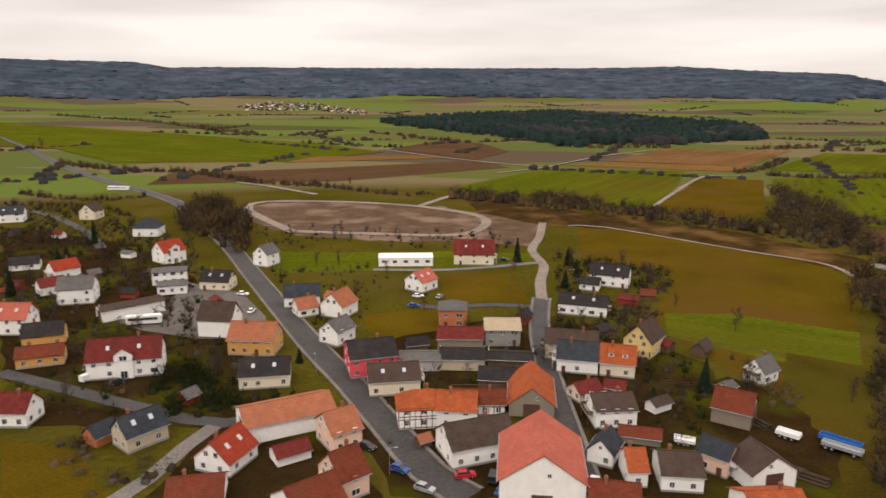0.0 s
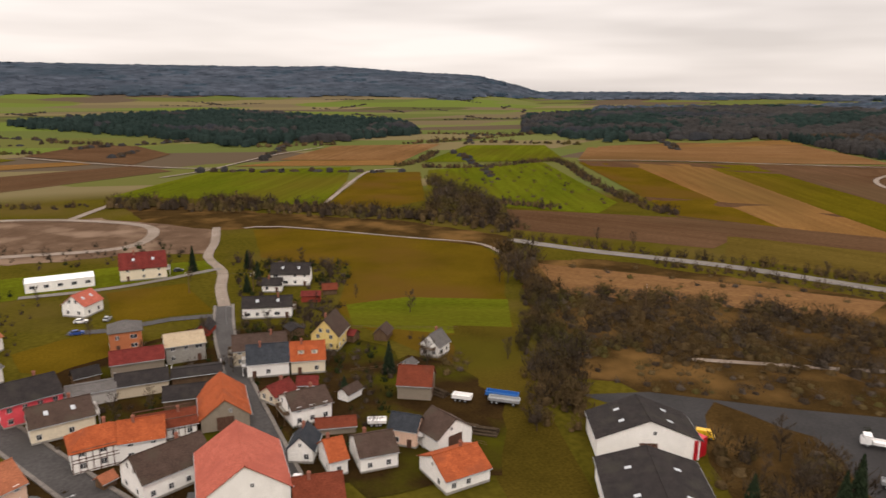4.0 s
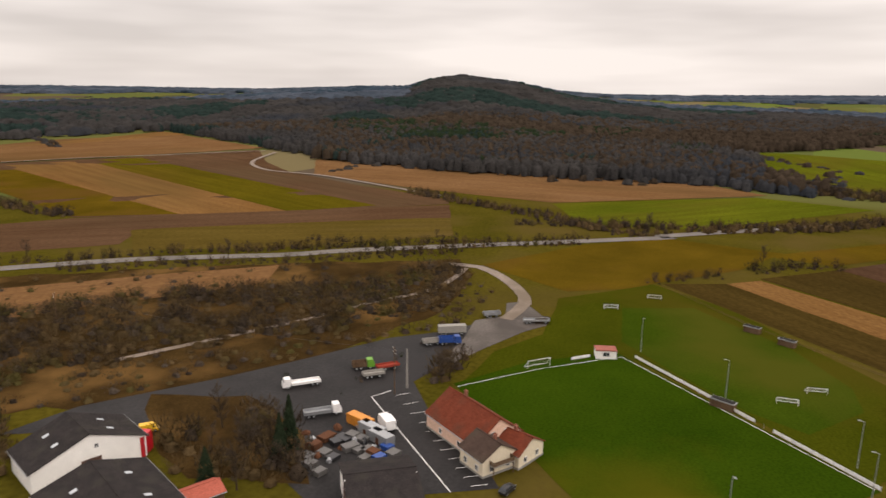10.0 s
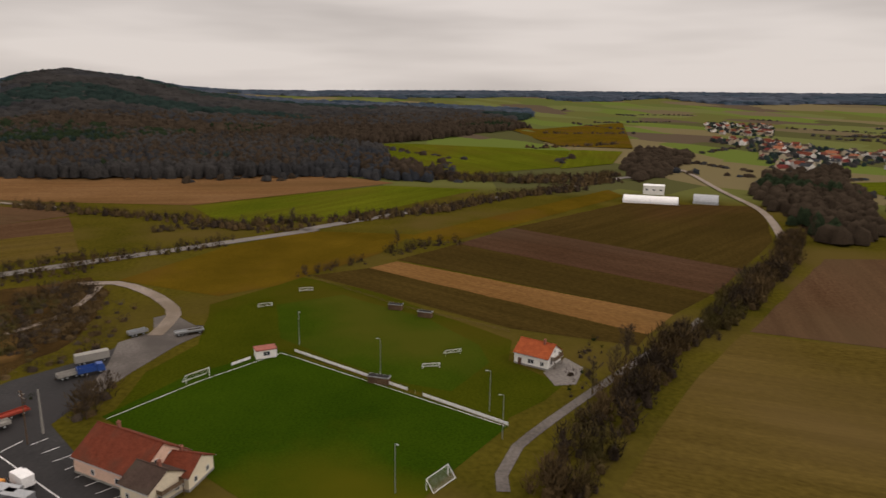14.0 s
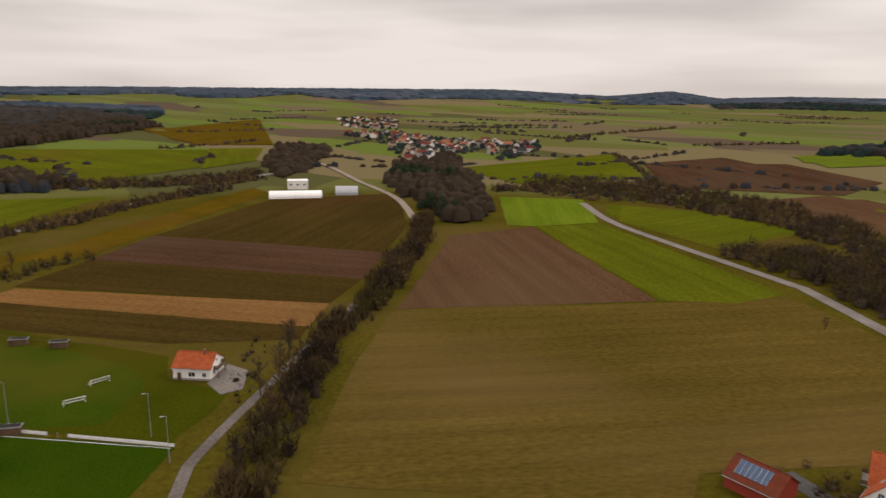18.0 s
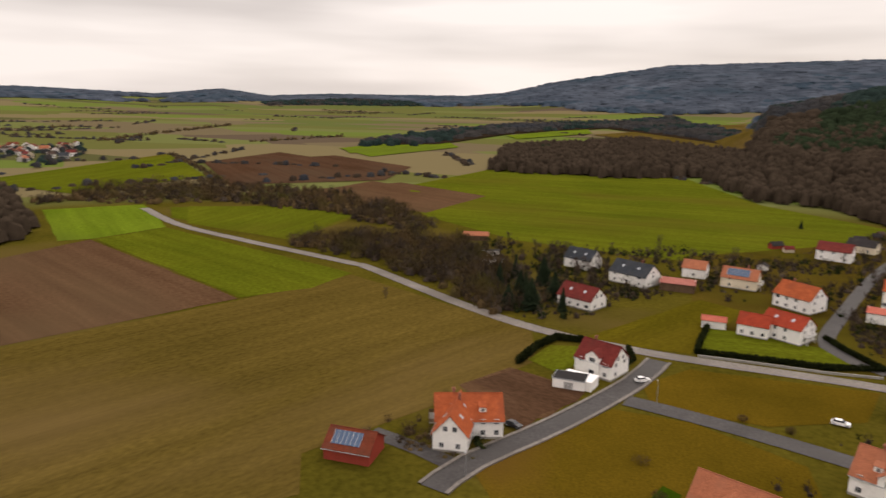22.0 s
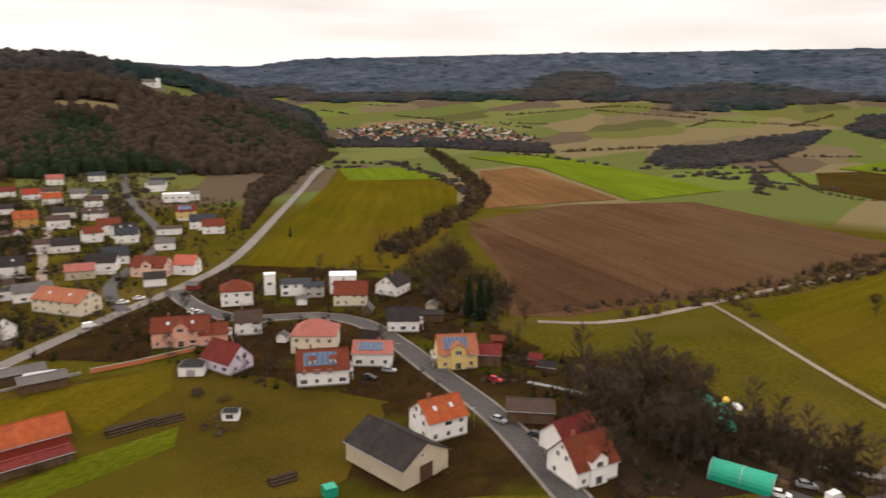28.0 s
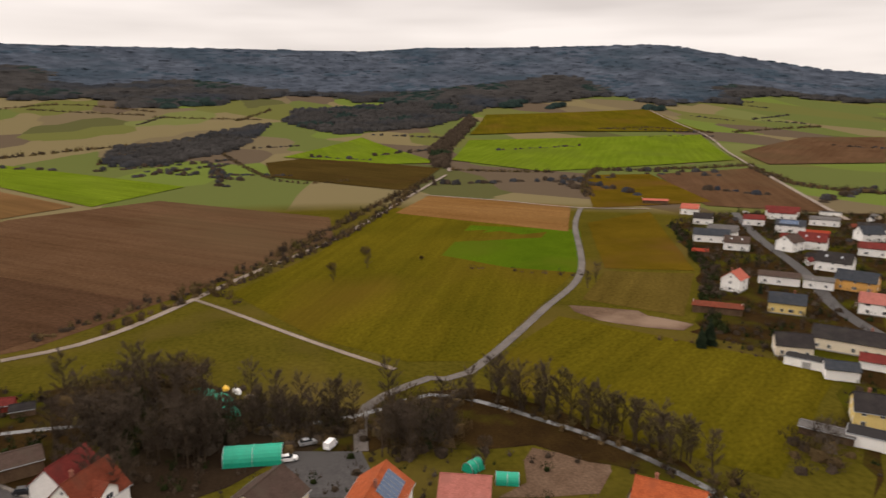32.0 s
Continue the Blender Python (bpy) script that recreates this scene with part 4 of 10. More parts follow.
        part("garage_door", bm, "shutter_grey", root)
    for i in range(windows):
        for side in (-1, 1):
            window(root, pose(-L / 2 + L * (i + 0.5) / windows, side * (W / 2 + 0.03), h * 0.55, 0, 0, 0 if side < 0 else 180), (1.9, 1.3, "frame_white"))
    return root


def barn(label, x, y, yaw, L, W, eave, ridge, roof, wall, name="barn", gate=True, extra="n"):
    root = house(label, x, y, yaw, L, W, eave, ridge, roof, wall, extra, name, "barn")
    if gate:
        for end in (-1, 1):
            bm = bmesh.new()
            for i in range(8):
                q = -2.0 + i * 0.5
                x0, x1 = sorted((end * (L / 2 + 0.02), end * (L / 2 + 0.08)))
                box(bm, x0, q + 0.02, 0, x1, q + 0.48, min(3.8, eave))
            part("barn_gate", bm, "door_brown", root)
            window(root, pose(end * (L / 2 + 0.03), -1.2, eave + 1.4, 0, 0, 90 * end), (0.8, 0.9, "frame_white"))
    return root


# ---- gardens, woods and far villages ----
def is_free(x, y, margin=0.5):
    for fx, fy, r in FOOT:
        if abs(x - fx) < r + margin and abs(y - fy) < r + margin and math.hypot(x - fx, y - fy) < r + margin:
            return False
    for line, w in LINES:
        for p in line[::1]:
            if abs(p[0] - x) < w and abs(p[1] - y) < w and math.hypot(p[0] - x, p[1] - y) < w * 0.55 + margin + 0.6:
                return False
    return True


def garden_plants(seed, label, pts, spacing, height=2.6, trees=0.05):
    """Shrubs, hedges and small trees between the houses of a village quarter."""
    rng = np.random.default_rng(seed)
    groups = {"bush": [], "twig": [], "hedge": [], "twig_grey": []}
    keys, chance = list(groups), [0.28, 0.34, 0.26, 0.12]
    for x, y in scatter(rng, pts, spacing * 1.08):
        if noise.noise((x / 22, y / 22, seed)) < -0.2 or not is_free(x, y):
            continue
        h = height * (0.5 + 1.0 * rng.random() ** 2)
        groups[keys[rng.choice(4, p=chance)]].append((x, y, land(x, y) - 0.1, h, h * (0.45 + 0.3 * rng.random())))
        if rng.random() < trees:
            if math.hypot(x, y) < 420 and len(TREE_SPOTS) < 260:
                TREE_SPOTS.append((x, y, 4.5 + 4.5 * rng.random()))
    sets = []
    for k, rows in groups.items():
        sets += brush(rng, rows, 42, 0.055 if k == "hedge" else 0.036, "twig" if k == "bush" else k, 0.42)
    if sets:
        stuff("garden_shrubs", label, "shrubs", sets)


TREE_SPOTS = []


def garden_sheds(seed, pts, n):
    """Small outbuildings in the gardens of a village quarter."""
    rng = np.random.default_rng(seed)
    made = 0
    roofs, walls = ("roof_dark", "roof_brown", "roof_rust", "roof_grey", "roof_wine"), ("timber", "white", "timber", "beige", "redwood")
    words = ("dark", "brown", "rust-red", "grey", "wine-red")
    spots = scatter(rng, pts, 9.0)
    rng.shuffle(spots)
    for x, y in spots:
        L, W = 3.2 + 4 * rng.random(), 2.8 + 2 * rng.random()
        if made == n or not is_free(x, y, 0.5 * math.hypot(L, W) - 0.3):
            continue
        k = int(rng.integers(5))
        barn("small garden outbuilding with %s roof" % words[k], float(x), float(y), float(180 * rng.random()), L, W, 2.3, 3.2 + rng.random(), roofs[k], walls[int(rng.integers(5))], name="garden_shed", gate=False)
        made += 1


def grove(seed, label, pts, spacing, height, conifer=0.3, blades=22, name="woodland", broad="twig"):
    """A wood by its outline: bare broadleaf trees with conifers among them."""
    rng = np.random.default_rng(seed)
    a, b = [], []
    for x, y in scatter(rng, pts, spacing):
        if not inside(x + 2.2 * spacing * noise.noise((x / 45, y / 45, 1)), y + 2.2 * spacing * noise.noise((x / 45, y / 45, 7)), pts):
            continue
        con = noise.noise((x / 120, y / 120, seed)) * 0.9 + 0.5 < conifer
        h = height * (0.7 + 0.5 * rng.random())
        (b if con else a).append((x, y, land(x, y) - 0.5, h, spacing * (0.5 + 0.25 * rng.random()) if not con else spacing * 0.45))
    sets = []
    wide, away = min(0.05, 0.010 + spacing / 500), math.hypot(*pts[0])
    # from 900 m off the trees take the copies with haze in their colour
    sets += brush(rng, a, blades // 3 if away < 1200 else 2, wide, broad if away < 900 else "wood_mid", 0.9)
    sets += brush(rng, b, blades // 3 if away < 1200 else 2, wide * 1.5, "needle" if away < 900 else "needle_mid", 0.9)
    if sets:
        stuff(name, label, "forest", sets)


def far_house(rng, bm, x, y, roof, wall):
    """A distant house, as pieces of a mesh: walls, pitched roof, rows of windows."""
    L, W, e, yaw = 8 + 6 * rng.random(), 7 + 3 * rng.random(), 3.4 + 1.8 * rng.random(), 180 * rng.random()
    r = e + W * 0.38
    m = pose(x, y, land(x, y), 0, 0, yaw)
    box(bm, -L / 2, -W / 2, -0.5, L / 2, W / 2, e, wall, m)
    prof = [(-W / 2 - 0.4, e - 0.1), (W / 2 + 0.4, e - 0.1), (0, r)]
    a, b = [bm.verts.new(m @ Vector((-L / 2 - 0.3, q, z))) for q, z in prof], [bm.verts.new(m @ Vector((L / 2 + 0.3, q, z))) for q, z in prof]
    for f in ((a[0], a[2], a[1]), (b[0], b[1], b[2])):
        bm.faces.new(f).material_index = wall
    for i in range(3):
        j = (i + 1) % 3
        bm.faces.new((a[i], a[j], b[j], b[i])).material_index = roof
    for s in (-1, 1):
        for q in (-0.3, 0.0, 0.3):
            box(bm, L * q - 0.6, s * W / 2 - 0.04, 1.2, L * q + 0.6, s * W / 2 + 0.04, 2.6, 9, m)


FAR_MATS = ["roof_terracotta", "roof_rust", "roof_wine", "roof_brown", "roof_slate", "roof_rust", "white", "beige", "grey_wall", "glass"]


def far_village(seed, pts, spacing, single=22):
    """A distant village: its nearest houses as things, the many behind them joined."""
    rng = np.random.default_rng(seed)
    spots = [q for q in scatter(rng, pts, spacing) if rng.random() < 0.82]
    rows = [(x, y, land(x, y) - 0.3, 4 + 5 * rng.random(), 3 + 2.5 * rng.random()) for x, y in scatter(rng, pts, spacing * 0.55) if rng.random() < 0.7]
    stuff("village_trees", "bare and evergreen trees between distant village houses", "trees", brush(rng, rows[::2], 8, 0.03, "wood_mid", 0.9) + brush(rng, rows[1::2], 8, 0.04, "needle_mid", 0.9))
    spots.sort(key=lambda q: math.hypot(*q))
    rest = bmesh.new()
    for i, (x, y) in enumerate(spots):
        bm = bmesh.new() if i < single else rest
        far_house(rng, bm, x, y, int(rng.integers(6)), 6 + int(rng.choice([0, 0, 1, 1, 2])))
        if i < single:
            tagged(part("house", bm, FAR_MATS), "small distant village house with pitched tiled roof", "house", "houses of the distant villages")
    if len(spots) > single:
        tagged(part("distant_houses", rest, FAR_MATS), "many small houses of a distant village", "houses", kind="stuff")
    else:
        rest.free()


# ---- vehicles ----
def wheel_mesh():
    bm = bmesh.new()
    tube(bm, (0, -0.11, 0), (0, 0.11, 0), 0.33, 0.33, 14)
    me = bpy.data.meshes.new("wheel")
    bm.to_mesh(me)
    bm.free()
    me.materials.append(MATS["rubber"])
    bm = bmesh.new()
    tube(bm, (0, -0.125, 0), (0, 0.125, 0), 0.19, 0.19, 10)
    rm = bpy.data.meshes.new("rim")
    bm.to_mesh(rm)
    bm.free()
    rm.materials.append(MATS["paint_silver"])
    return me, rm


WHEEL, RIM = wheel_mesh()


def wheels(root, spots, scale=1.0):
    for x, y in spots:
        w = share("wheel", WHEEL, root, pose(x, y, 0.33 * scale) @ Matrix.Scale(scale, 4))
        share("rim", RIM, w, Matrix())


def loft(bm, rows, mi=0):
    """Rings of four corners joined along x: rows of (x, half width, z low, z high)."""
    prev = None
    for x, w, z0, z1 in rows:
        ring = [bm.verts.new(c) for c in ((x, -w, z0), (x, w, z0), (x, w * 0.94, z1), (x, -w * 0.94, z1))]
        if prev:
            for i in range(4):
                bm.faces.new((prev[i], prev[(i + 1) % 4], ring[(i + 1) % 4], ring[i])).material_index = mi
        else:
            bm.faces.new(ring[::-1]).material_index = mi
        prev = ring
    bm.faces.new(prev).material_index = mi
    bmesh.ops.recalc_face_normals(bm, faces=bm.faces[:])


def car(label, x, y, yaw, paint, van=False):
    root = tagged(new("van" if van else "car"), label, "van" if van else "car", "parked cars")
    root.matrix_basis = pose(x, y, land(x, y) + 0.22, 0, 0, yaw)
    bm = bmesh.new()
    loft(bm, [(-2.15, 0.78, 0.35, 0.80), (-1.9, 0.88, 0.22, 0.92), (-0.9, 0.90, 0.2, 0.96), (0.9, 0.90, 0.2, 0.95), (1.9, 0.86, 0.24, 0.80), (2.15, 0.76, 0.32, 0.66)])
    part("body", bm, paint, root)
    bm = bmesh.new()
    if van:
        loft(bm, [(-2.05, 0.84, 0.9, 1.9), (0.9, 0.84, 0.93, 1.95), (1.5, 0.82, 0.92, 1.2)])
        part("cargo_body", bm, paint, root)
        bm = bmesh.new()
        loft(bm, [(0.85, 0.86, 1.15, 1.7), (1.35, 0.84, 1.1, 1.35)])
        part("windscreen", bm, "glass", root)
    else:
        loft(bm, [(-1.85, 0.76, 0.9, 0.98), (-1.35, 0.72, 0.94, 1.40), (0.25, 0.72, 0.94, 1.42), (1.05, 0.76, 0.92, 0.98)])
        cab = part("cabin_glass", bm, "glass", root)
        bm = bmesh.new()
        loft(bm, [(-1.35, 0.66, 1.39, 1.44), (0.22, 0.66, 1.41, 1.46)])
        part("roof_panel", bm, paint, cab)
    for s in (-1, 1):
        bm = bmesh.new()
        box(bm, 2.02, s * 0.62 - 0.14, 0.55, 2.17, s * 0.62 + 0.14, 0.68)
        part("headlight", bm, "skylight", root)
    wheels(root, [(a, b) for a in (-1.35, 1.35) for b in (-0.80, 0.80)])


def truck(label, x, y, yaw, cab, bed, length=8.0, load=2.3, kind="truck"):
    root = tagged(new(kind), label, kind)
    root.matrix_basis = pose(x, y, land(x, y) + 0.2, 0, 0, yaw)
    bm = bmesh.new()
    box(bm, -length / 2, -0.45, 0.55, length / 2 - 0.3, 0.45, 0.85)
    part("chassis", bm, "paint_black", root)
    if cab:
        bm = bmesh.new()
        loft(bm, [(length / 2 - 2.1, 1.2, 0.7, 2.75), (length / 2 - 0.5, 1.2, 0.6, 2.75), (length / 2, 1.15, 0.55, 1.6)])
        c = part("cab", bm, cab, root)
        bm = bmesh.new()
        box(bm, length / 2 - 0.42, -1.0, 1.65, length / 2 - 0.22, 1.0, 2.45)
        part("windscreen", bm, "glass", c)
    bm = bmesh.new()
    x1 = length / 2 - (2.3 if cab else 0)
    box(bm, -length / 2, -1.22, 0.9, x1, 1.22, 1.05)
    if load > 0.3:
        for a in ((-length / 2, -1.22, x1, -1.12), (-length / 2, 1.12, x1, 1.22), (-length / 2, -1.12, -length / 2 + 0.1, 1.12), (x1 - 0.1, -1.12, x1, 1.12)):
            sb = bmesh.new()
            box(sb, a[0], a[1], 1.05, a[2], a[3], 1.05 + load)
            part("side_board", sb, bed, root)
        if load > 1.6:
            sb = bmesh.new()
            box(sb, -length / 2, -1.25, 1.05 + load, x1, 1.25, 1.12 + load)
            part("bed_cover", sb, bed, root)
    part("load_bed", bm, bed, root)
    n = [-length / 2 + 1.0, -length / 2 + 2.2] + ([length / 2 - 1.3] if cab else [length / 2 - 1.5])
    wheels(root, [(a, b) for a in n for b in (-1.0, 1.0)], 1.45)


def container(label, x, y, yaw, paint, L=6.0, h=2.5):
    root = tagged(new("container"), label, "container", "containers in the yard")
    root.matrix_basis = pose(x, y, land(x, y) + 0.12, 0, 0, yaw)
    bm = bmesh.new()
    box(bm, -L / 2, -1.2, 0, L / 2, 1.2, h)
    part("box", bm, paint, root)
    bm = bmesh.new()
    n = int(L / 0.6)
    for i in range(n + 1):
        q = -L / 2 + L * i / n
        for s in (-1, 1):
            box(bm, q - 0.08, min(s * 1.2, s * 1.27), 0, q + 0.08, max(s * 1.2, s * 1.27), h)
    part("rib", bm, paint, root)


def coach(label, x, y, yaw, L=11.0):
    root = tagged(new("coach"), label, "bus")
    root.matrix_basis = pose(x, y, land(x, y) + 0.2, 0, 0, yaw)
    bm = bmesh.new()
    loft(bm, [(-L / 2, 1.2, 0.5, 3.1), (L / 2 - 0.6, 1.2, 0.45, 3.15), (L / 2, 1.1, 0.45, 2.6)])
    part("body", bm, "paint_white", root)
    for s in (-1, 1):
        for i in range(7):
            bm = bmesh.new()
            q = -L / 2 + 0.6 + i * (L - 1.6) / 7
            box(bm, q, min(s * 1.17, s * 1.23), 1.6, q + 1.2, max(s * 1.17, s * 1.23), 2.5)
            part("window", bm, "glass", root)
    wheels(root, [(a, b) for a in (-L / 2 + 2, L / 2 - 2.2) for b in (-1.0, 1.0)], 1.5)


# ---- fittings ----
def pole(label, x, y, h, r=0.09, name="street_lamp", arm=1.2, yaw=0.0, material="steel"):
    root = tagged(new(name), label, name.replace("_", " "))
    root.matrix_basis = pose(x, y, land(x, y), 0, 0, yaw)
    bm = bmesh.new()
    tube(bm, (0, 0, -0.2), (0, 0, h), r, r * 0.6, 7)
    part("pole", bm, material, root)
    if arm:
        bm = bmesh.new()
        tube(bm, (0, 0, h - 0.1), (arm, 0, h + 0.15), 0.05, 0.04, 5)
        a = part("arm", bm, material, root)
        bm = bmesh.new()
        loft(bm, [(arm - 0.2, 0.14, h + 0.08, h + 0.2), (arm + 0.5, 0.18, h + 0.1, h + 0.22)])
        part("lamp_head", bm, "paint_silver", a)
    return root


def power_pole(label, x, y, h, yaw):
    root = pole(label, x, y, h, 0.16, "power_pole", 0, yaw, "timber")
    for z in (h - 0.6, h - 1.6):
        bm = bmesh.new()
        box(bm, -1.3, -0.07, z - 0.07, 1.3, 0.07, z + 0.07)
        arm = part("crossarm", bm, "timber", root)
        for q in (-1.2, -0.6, 0.6, 1.2):
            bm = bmesh.new()
            tube(bm, (q, 0, z + 0.07), (q, 0, z + 0.3), 0.05, 0.03, 6)
            part("insulator", bm, "paint_white", arm)


def wire(a, b, sag, label="thin black overhead power cable"):
    cu = bpy.data.curves.new("power_cable", "CURVE")
    cu.dimensions, cu.bevel_depth, cu.bevel_resolution = "3D", 0.025, 0
    sp = cu.splines.new("POLY")
    sp.points.add(12)
    for i in range(13):
        s = i / 12
        p = Vector(a).lerp(Vector(b), s)
        sp.points[i].co = (p.x, p.y, p.z - sag * 4 * s * (1 - s), 1)
    cu.materials.append(MATS["paint_black"])
    tagged(new("power_cable", cu), label, "cable")


def goal(label, x, y, yaw, w=3.66, h=2.44):
    root = tagged(new("football_goal"), label, "goal", "football goals")
    root.matrix_basis = pose(x, y, land(x, y) + 0.1, 0, 0, yaw)
    for name, a, b in (("post", (-w, 0, 0), (-w, 0, h)), ("post", (w, 0, 0), (w, 0, h)), ("crossbar", (-w - 0.06, 0, h), (w + 0.06, 0, h)),
                       ("stay", (-w, 0, h), (-w, 1.9, 0)), ("stay", (w, 0, h), (w, 1.9, 0)), ("ground_bar", (-w, 1.9, 0.05), (w, 1.9, 0.05))):
        bm = bmesh.new()
        tube(bm, a, b, 0.07, 0.07, 6)
        part(name, bm, "paint_white", root)
    bm = bmesh.new()
    for i in range(19):
        q = -w + 2 * w * i / 18
        tube(bm, (q, 0, h), (q, 1.9, 0), 0.008, 0.008, 3, cap=False)
    for i in range(1, 7):
        tube(bm, (-w, 1.9 * i / 7, h * (1 - i / 7)), (w, 1.9 * i / 7, h * (1 - i / 7)), 0.008, 0.008, 3, cap=False)
    part("net", bm, "paint_white", root)


def board_rail(label, a, b, every=2.6, h=0.95, material="paint_white", gaps=()):
    """Advertising boards on posts along a touchline."""
    root = tagged(new("perimeter_board"), label, "barrier")
    a, b = Vector((*a, 0)), Vector((*b, 0))
    n = max(1, int((b - a).length / every))
    yaw = math.degrees(math.atan2(b.y - a.y, b.x - a.x))
    root.matrix_basis = pose(a.x, a.y, 0.1, 0, 0, yaw)
    step = (b - a).length / n
    pm, qm = bmesh.new(), bmesh.new()
    box(pm, 0.02, -0.03, 0.12, step - 0.02, 0.03, h)
    box(qm, -0.05, -0.05, -0.2, 0.05, 0.05, h + 0.1)
    meshes = []
    for bm, m in ((pm, material), (qm, "steel")):
        me = bpy.data.meshes.new("board")
        bm.to_mesh(me)
        bm.free()
        me.materials.append(MATS[m])
        meshes.append(me)
    for i in range(n + 1):
        share("post", meshes[1], root, pose(i * step, 0, 0))
        if i < n and i not in gaps:
            share("board", meshes[0], root, pose(i * step, 0, 0))


def fence(label, pts, h=1.2, every=2.5, material="timber", rails=2):
    root = tagged(new("fence"), label, "fence")
    root.matrix_basis = pose(pts[0][0], pts[0][1], 0)
    for i in range(len(pts) - 1):
        a, b = Vector((*pts[i], 0)) - Vector((*pts[0], 0)), Vector((*pts[i + 1], 0)) - Vector((*pts[0], 0))
        n = max(1, int((b - a).length / every))
        for k in range(n):
            p = a.lerp(b, k / n)
            bm = bmesh.new()
            tube(bm, (p.x, p.y, -0.2), (p.x, p.y, h), 0.06, 0.06, 5)
            part("post", bm, material, root)
        for r in range(rails):
            bm = bmesh.new()
            z = h * (0.9 - 0.45 * r)
            tube(bm, (a.x, a.y, z), (b.x, b.y, z), 0.04, 0.04, 4)
            part("rail", bm, material, root)


def tunnel(label, x, y, yaw, L, W, h, material, name="tarpaulin_tunnel"):
    """An arched tunnel of sheeting over hoops."""
    root = tagged(new(name), label, "tent")
    root.matrix_basis = pose(x, y, land(x, y), 0, 0, yaw)
    bm = bmesh.new()
    n, rings = 12, []
    for k in range(9):
        q = -L / 2 + L * k / 8
        d = 1 - 0.02 * (k % 2)
        rings.append([bm.verts.new((q, -W / 2 * d * math.cos(math.pi * i / n), h * d * math.sin(math.pi * i / n) ** 0.8)) for i in range(n + 1)])
    for k in range(8):
        for i in range(n):
            bm.faces.new((rings[k][i], rings[k + 1][i], rings[k + 1][i + 1], rings[k][i + 1]))
    bm.faces.new(rings[0])
    bmesh.ops.recalc_face_normals(bm, faces=bm.faces[:])
    part("cover", bm, material, root)
    for k in (0, 4, 8):
        bm = bmesh.new()
        q = -L / 2 + L * k / 8
        prev = None
        for i in range(n + 1):
            a = math.pi * i / n
            ring = [bm.verts.new((q + u, -(W / 2 + v) * math.cos(a), (h + v) * math.sin(a) ** 0.8)) for u, v in ((-0.05, 0.0), (0.05, 0.0), (0.05, 0.09), (-0.05, 0.09))]
            if prev:
                for k4 in range(4):
                    bm.faces.new((prev[k4], prev[(k4 + 1) % 4], ring[(k4 + 1) % 4], ring[k4]))
            prev = ring
        part("hoop", bm, "steel", root)
    FOOT.append((x, y, L / 2))


def heap(label, x, y, yaw, L, W, h, material, name="heap", seed=1):
    """A lumpy covered pile."""
    rng = np.random.default_rng(seed)
    bm = bmesh.new()
    bmesh.ops.create_icosphere(bm, subdivisions=3, radius=1.0)
    for v in bm.verts:
        k = 1 + 0.28 * noise.noise(v.co * 2.3 + Vector((seed * 3.1, 0, 0)))
        v.co = Vector((v.co.x * L / 2 * k, v.co.y * W / 2 * k, max(-0.1, v.co.z) * h * k))
    ob = part(name, bm, material)
    ob.matrix_basis = pose(x, y, land(x, y), 0, 0, yaw)
    tagged(ob, label, name)


def log_pile(label, x, y, yaw, L, n=9, material="bark", name="log_pile"):
    root = tagged(new(name), label, "timber stack")
    root.matrix_basis = pose(x, y, land(x, y), 0, 0, yaw)
    rng = np.random.default_rng(int(abs(x * 3)))
    for row in range(3):
        for i in range(n - row * 2):
            bm = bmesh.new()
            r = 0.22 + 0.1 * rng.random()
            q = (i - (n - row * 2) / 2) * 0.6
            tube(bm, (-L / 2 + rng.random() * 0.5, q, 0.3 + row * 0.5), (L / 2 - rng.random() * 0.5, q, 0.3 + row * 0.5), r, r * 0.9, 7)
            part("log", bm, material, root)


def castle(x, y, yaw):
    root = tagged(new("castle"), "pale castle with tower and dark roof on a wooded hill", "castle")
    root.matrix_basis = pose(x, y, land(x, y) - 1, 0, 0, yaw) @ Matrix.Scale(0.62, 4)
    bm = bmesh.new()
    box(bm, -22, -7, 0, 8, 7, 16)
    part("main_wing", bm, "white", root)
    bm = bmesh.new()
    slab(bm, [(-23, -8, 15.5), (9, -8, 15.5), (9, 0, 23), (-23, 0, 23)], 0.5)
    slab(bm, [(-23, 8, 15.5), (9, 8, 15.5), (9, 0, 23), (-23, 0, 23)], 0.5)
    part("roof", bm, "roof_grey", root)
    bm = bmesh.new()
    box(bm, 8, -5, 0, 18, 5, 26)
    part("tower", bm, "white", root)
    bm = bmesh.new()
    apex = bm.verts.new((13, 0, 36))
    ring = [bm.verts.new(p) for p in ((7.4, -5.6, 26), (18.6, -5.6, 26), (18.6, 5.6, 26), (7.4, 5.6, 26))]
    for i in range(4):
        bm.faces.new((ring[i], ring[(i + 1) % 4], apex))
    bm.faces.new(ring[::-1])
    part("spire", bm, "roof_slate", root)
    for i in range(6):
        for z in (4, 9):
            bm = bmesh.new()
            box(bm, -20 + i * 4.6, -7.1, z, -18 + i * 4.6, -6.95, z + 2.6)
            part("window", bm, "glass", root)
    bm = bmesh.new()
    prism(bm, [(-40, -16), (26, -16), (30, 12), (-36, 16)], -6, 3)
    part("rampart", bm, "stone", root)


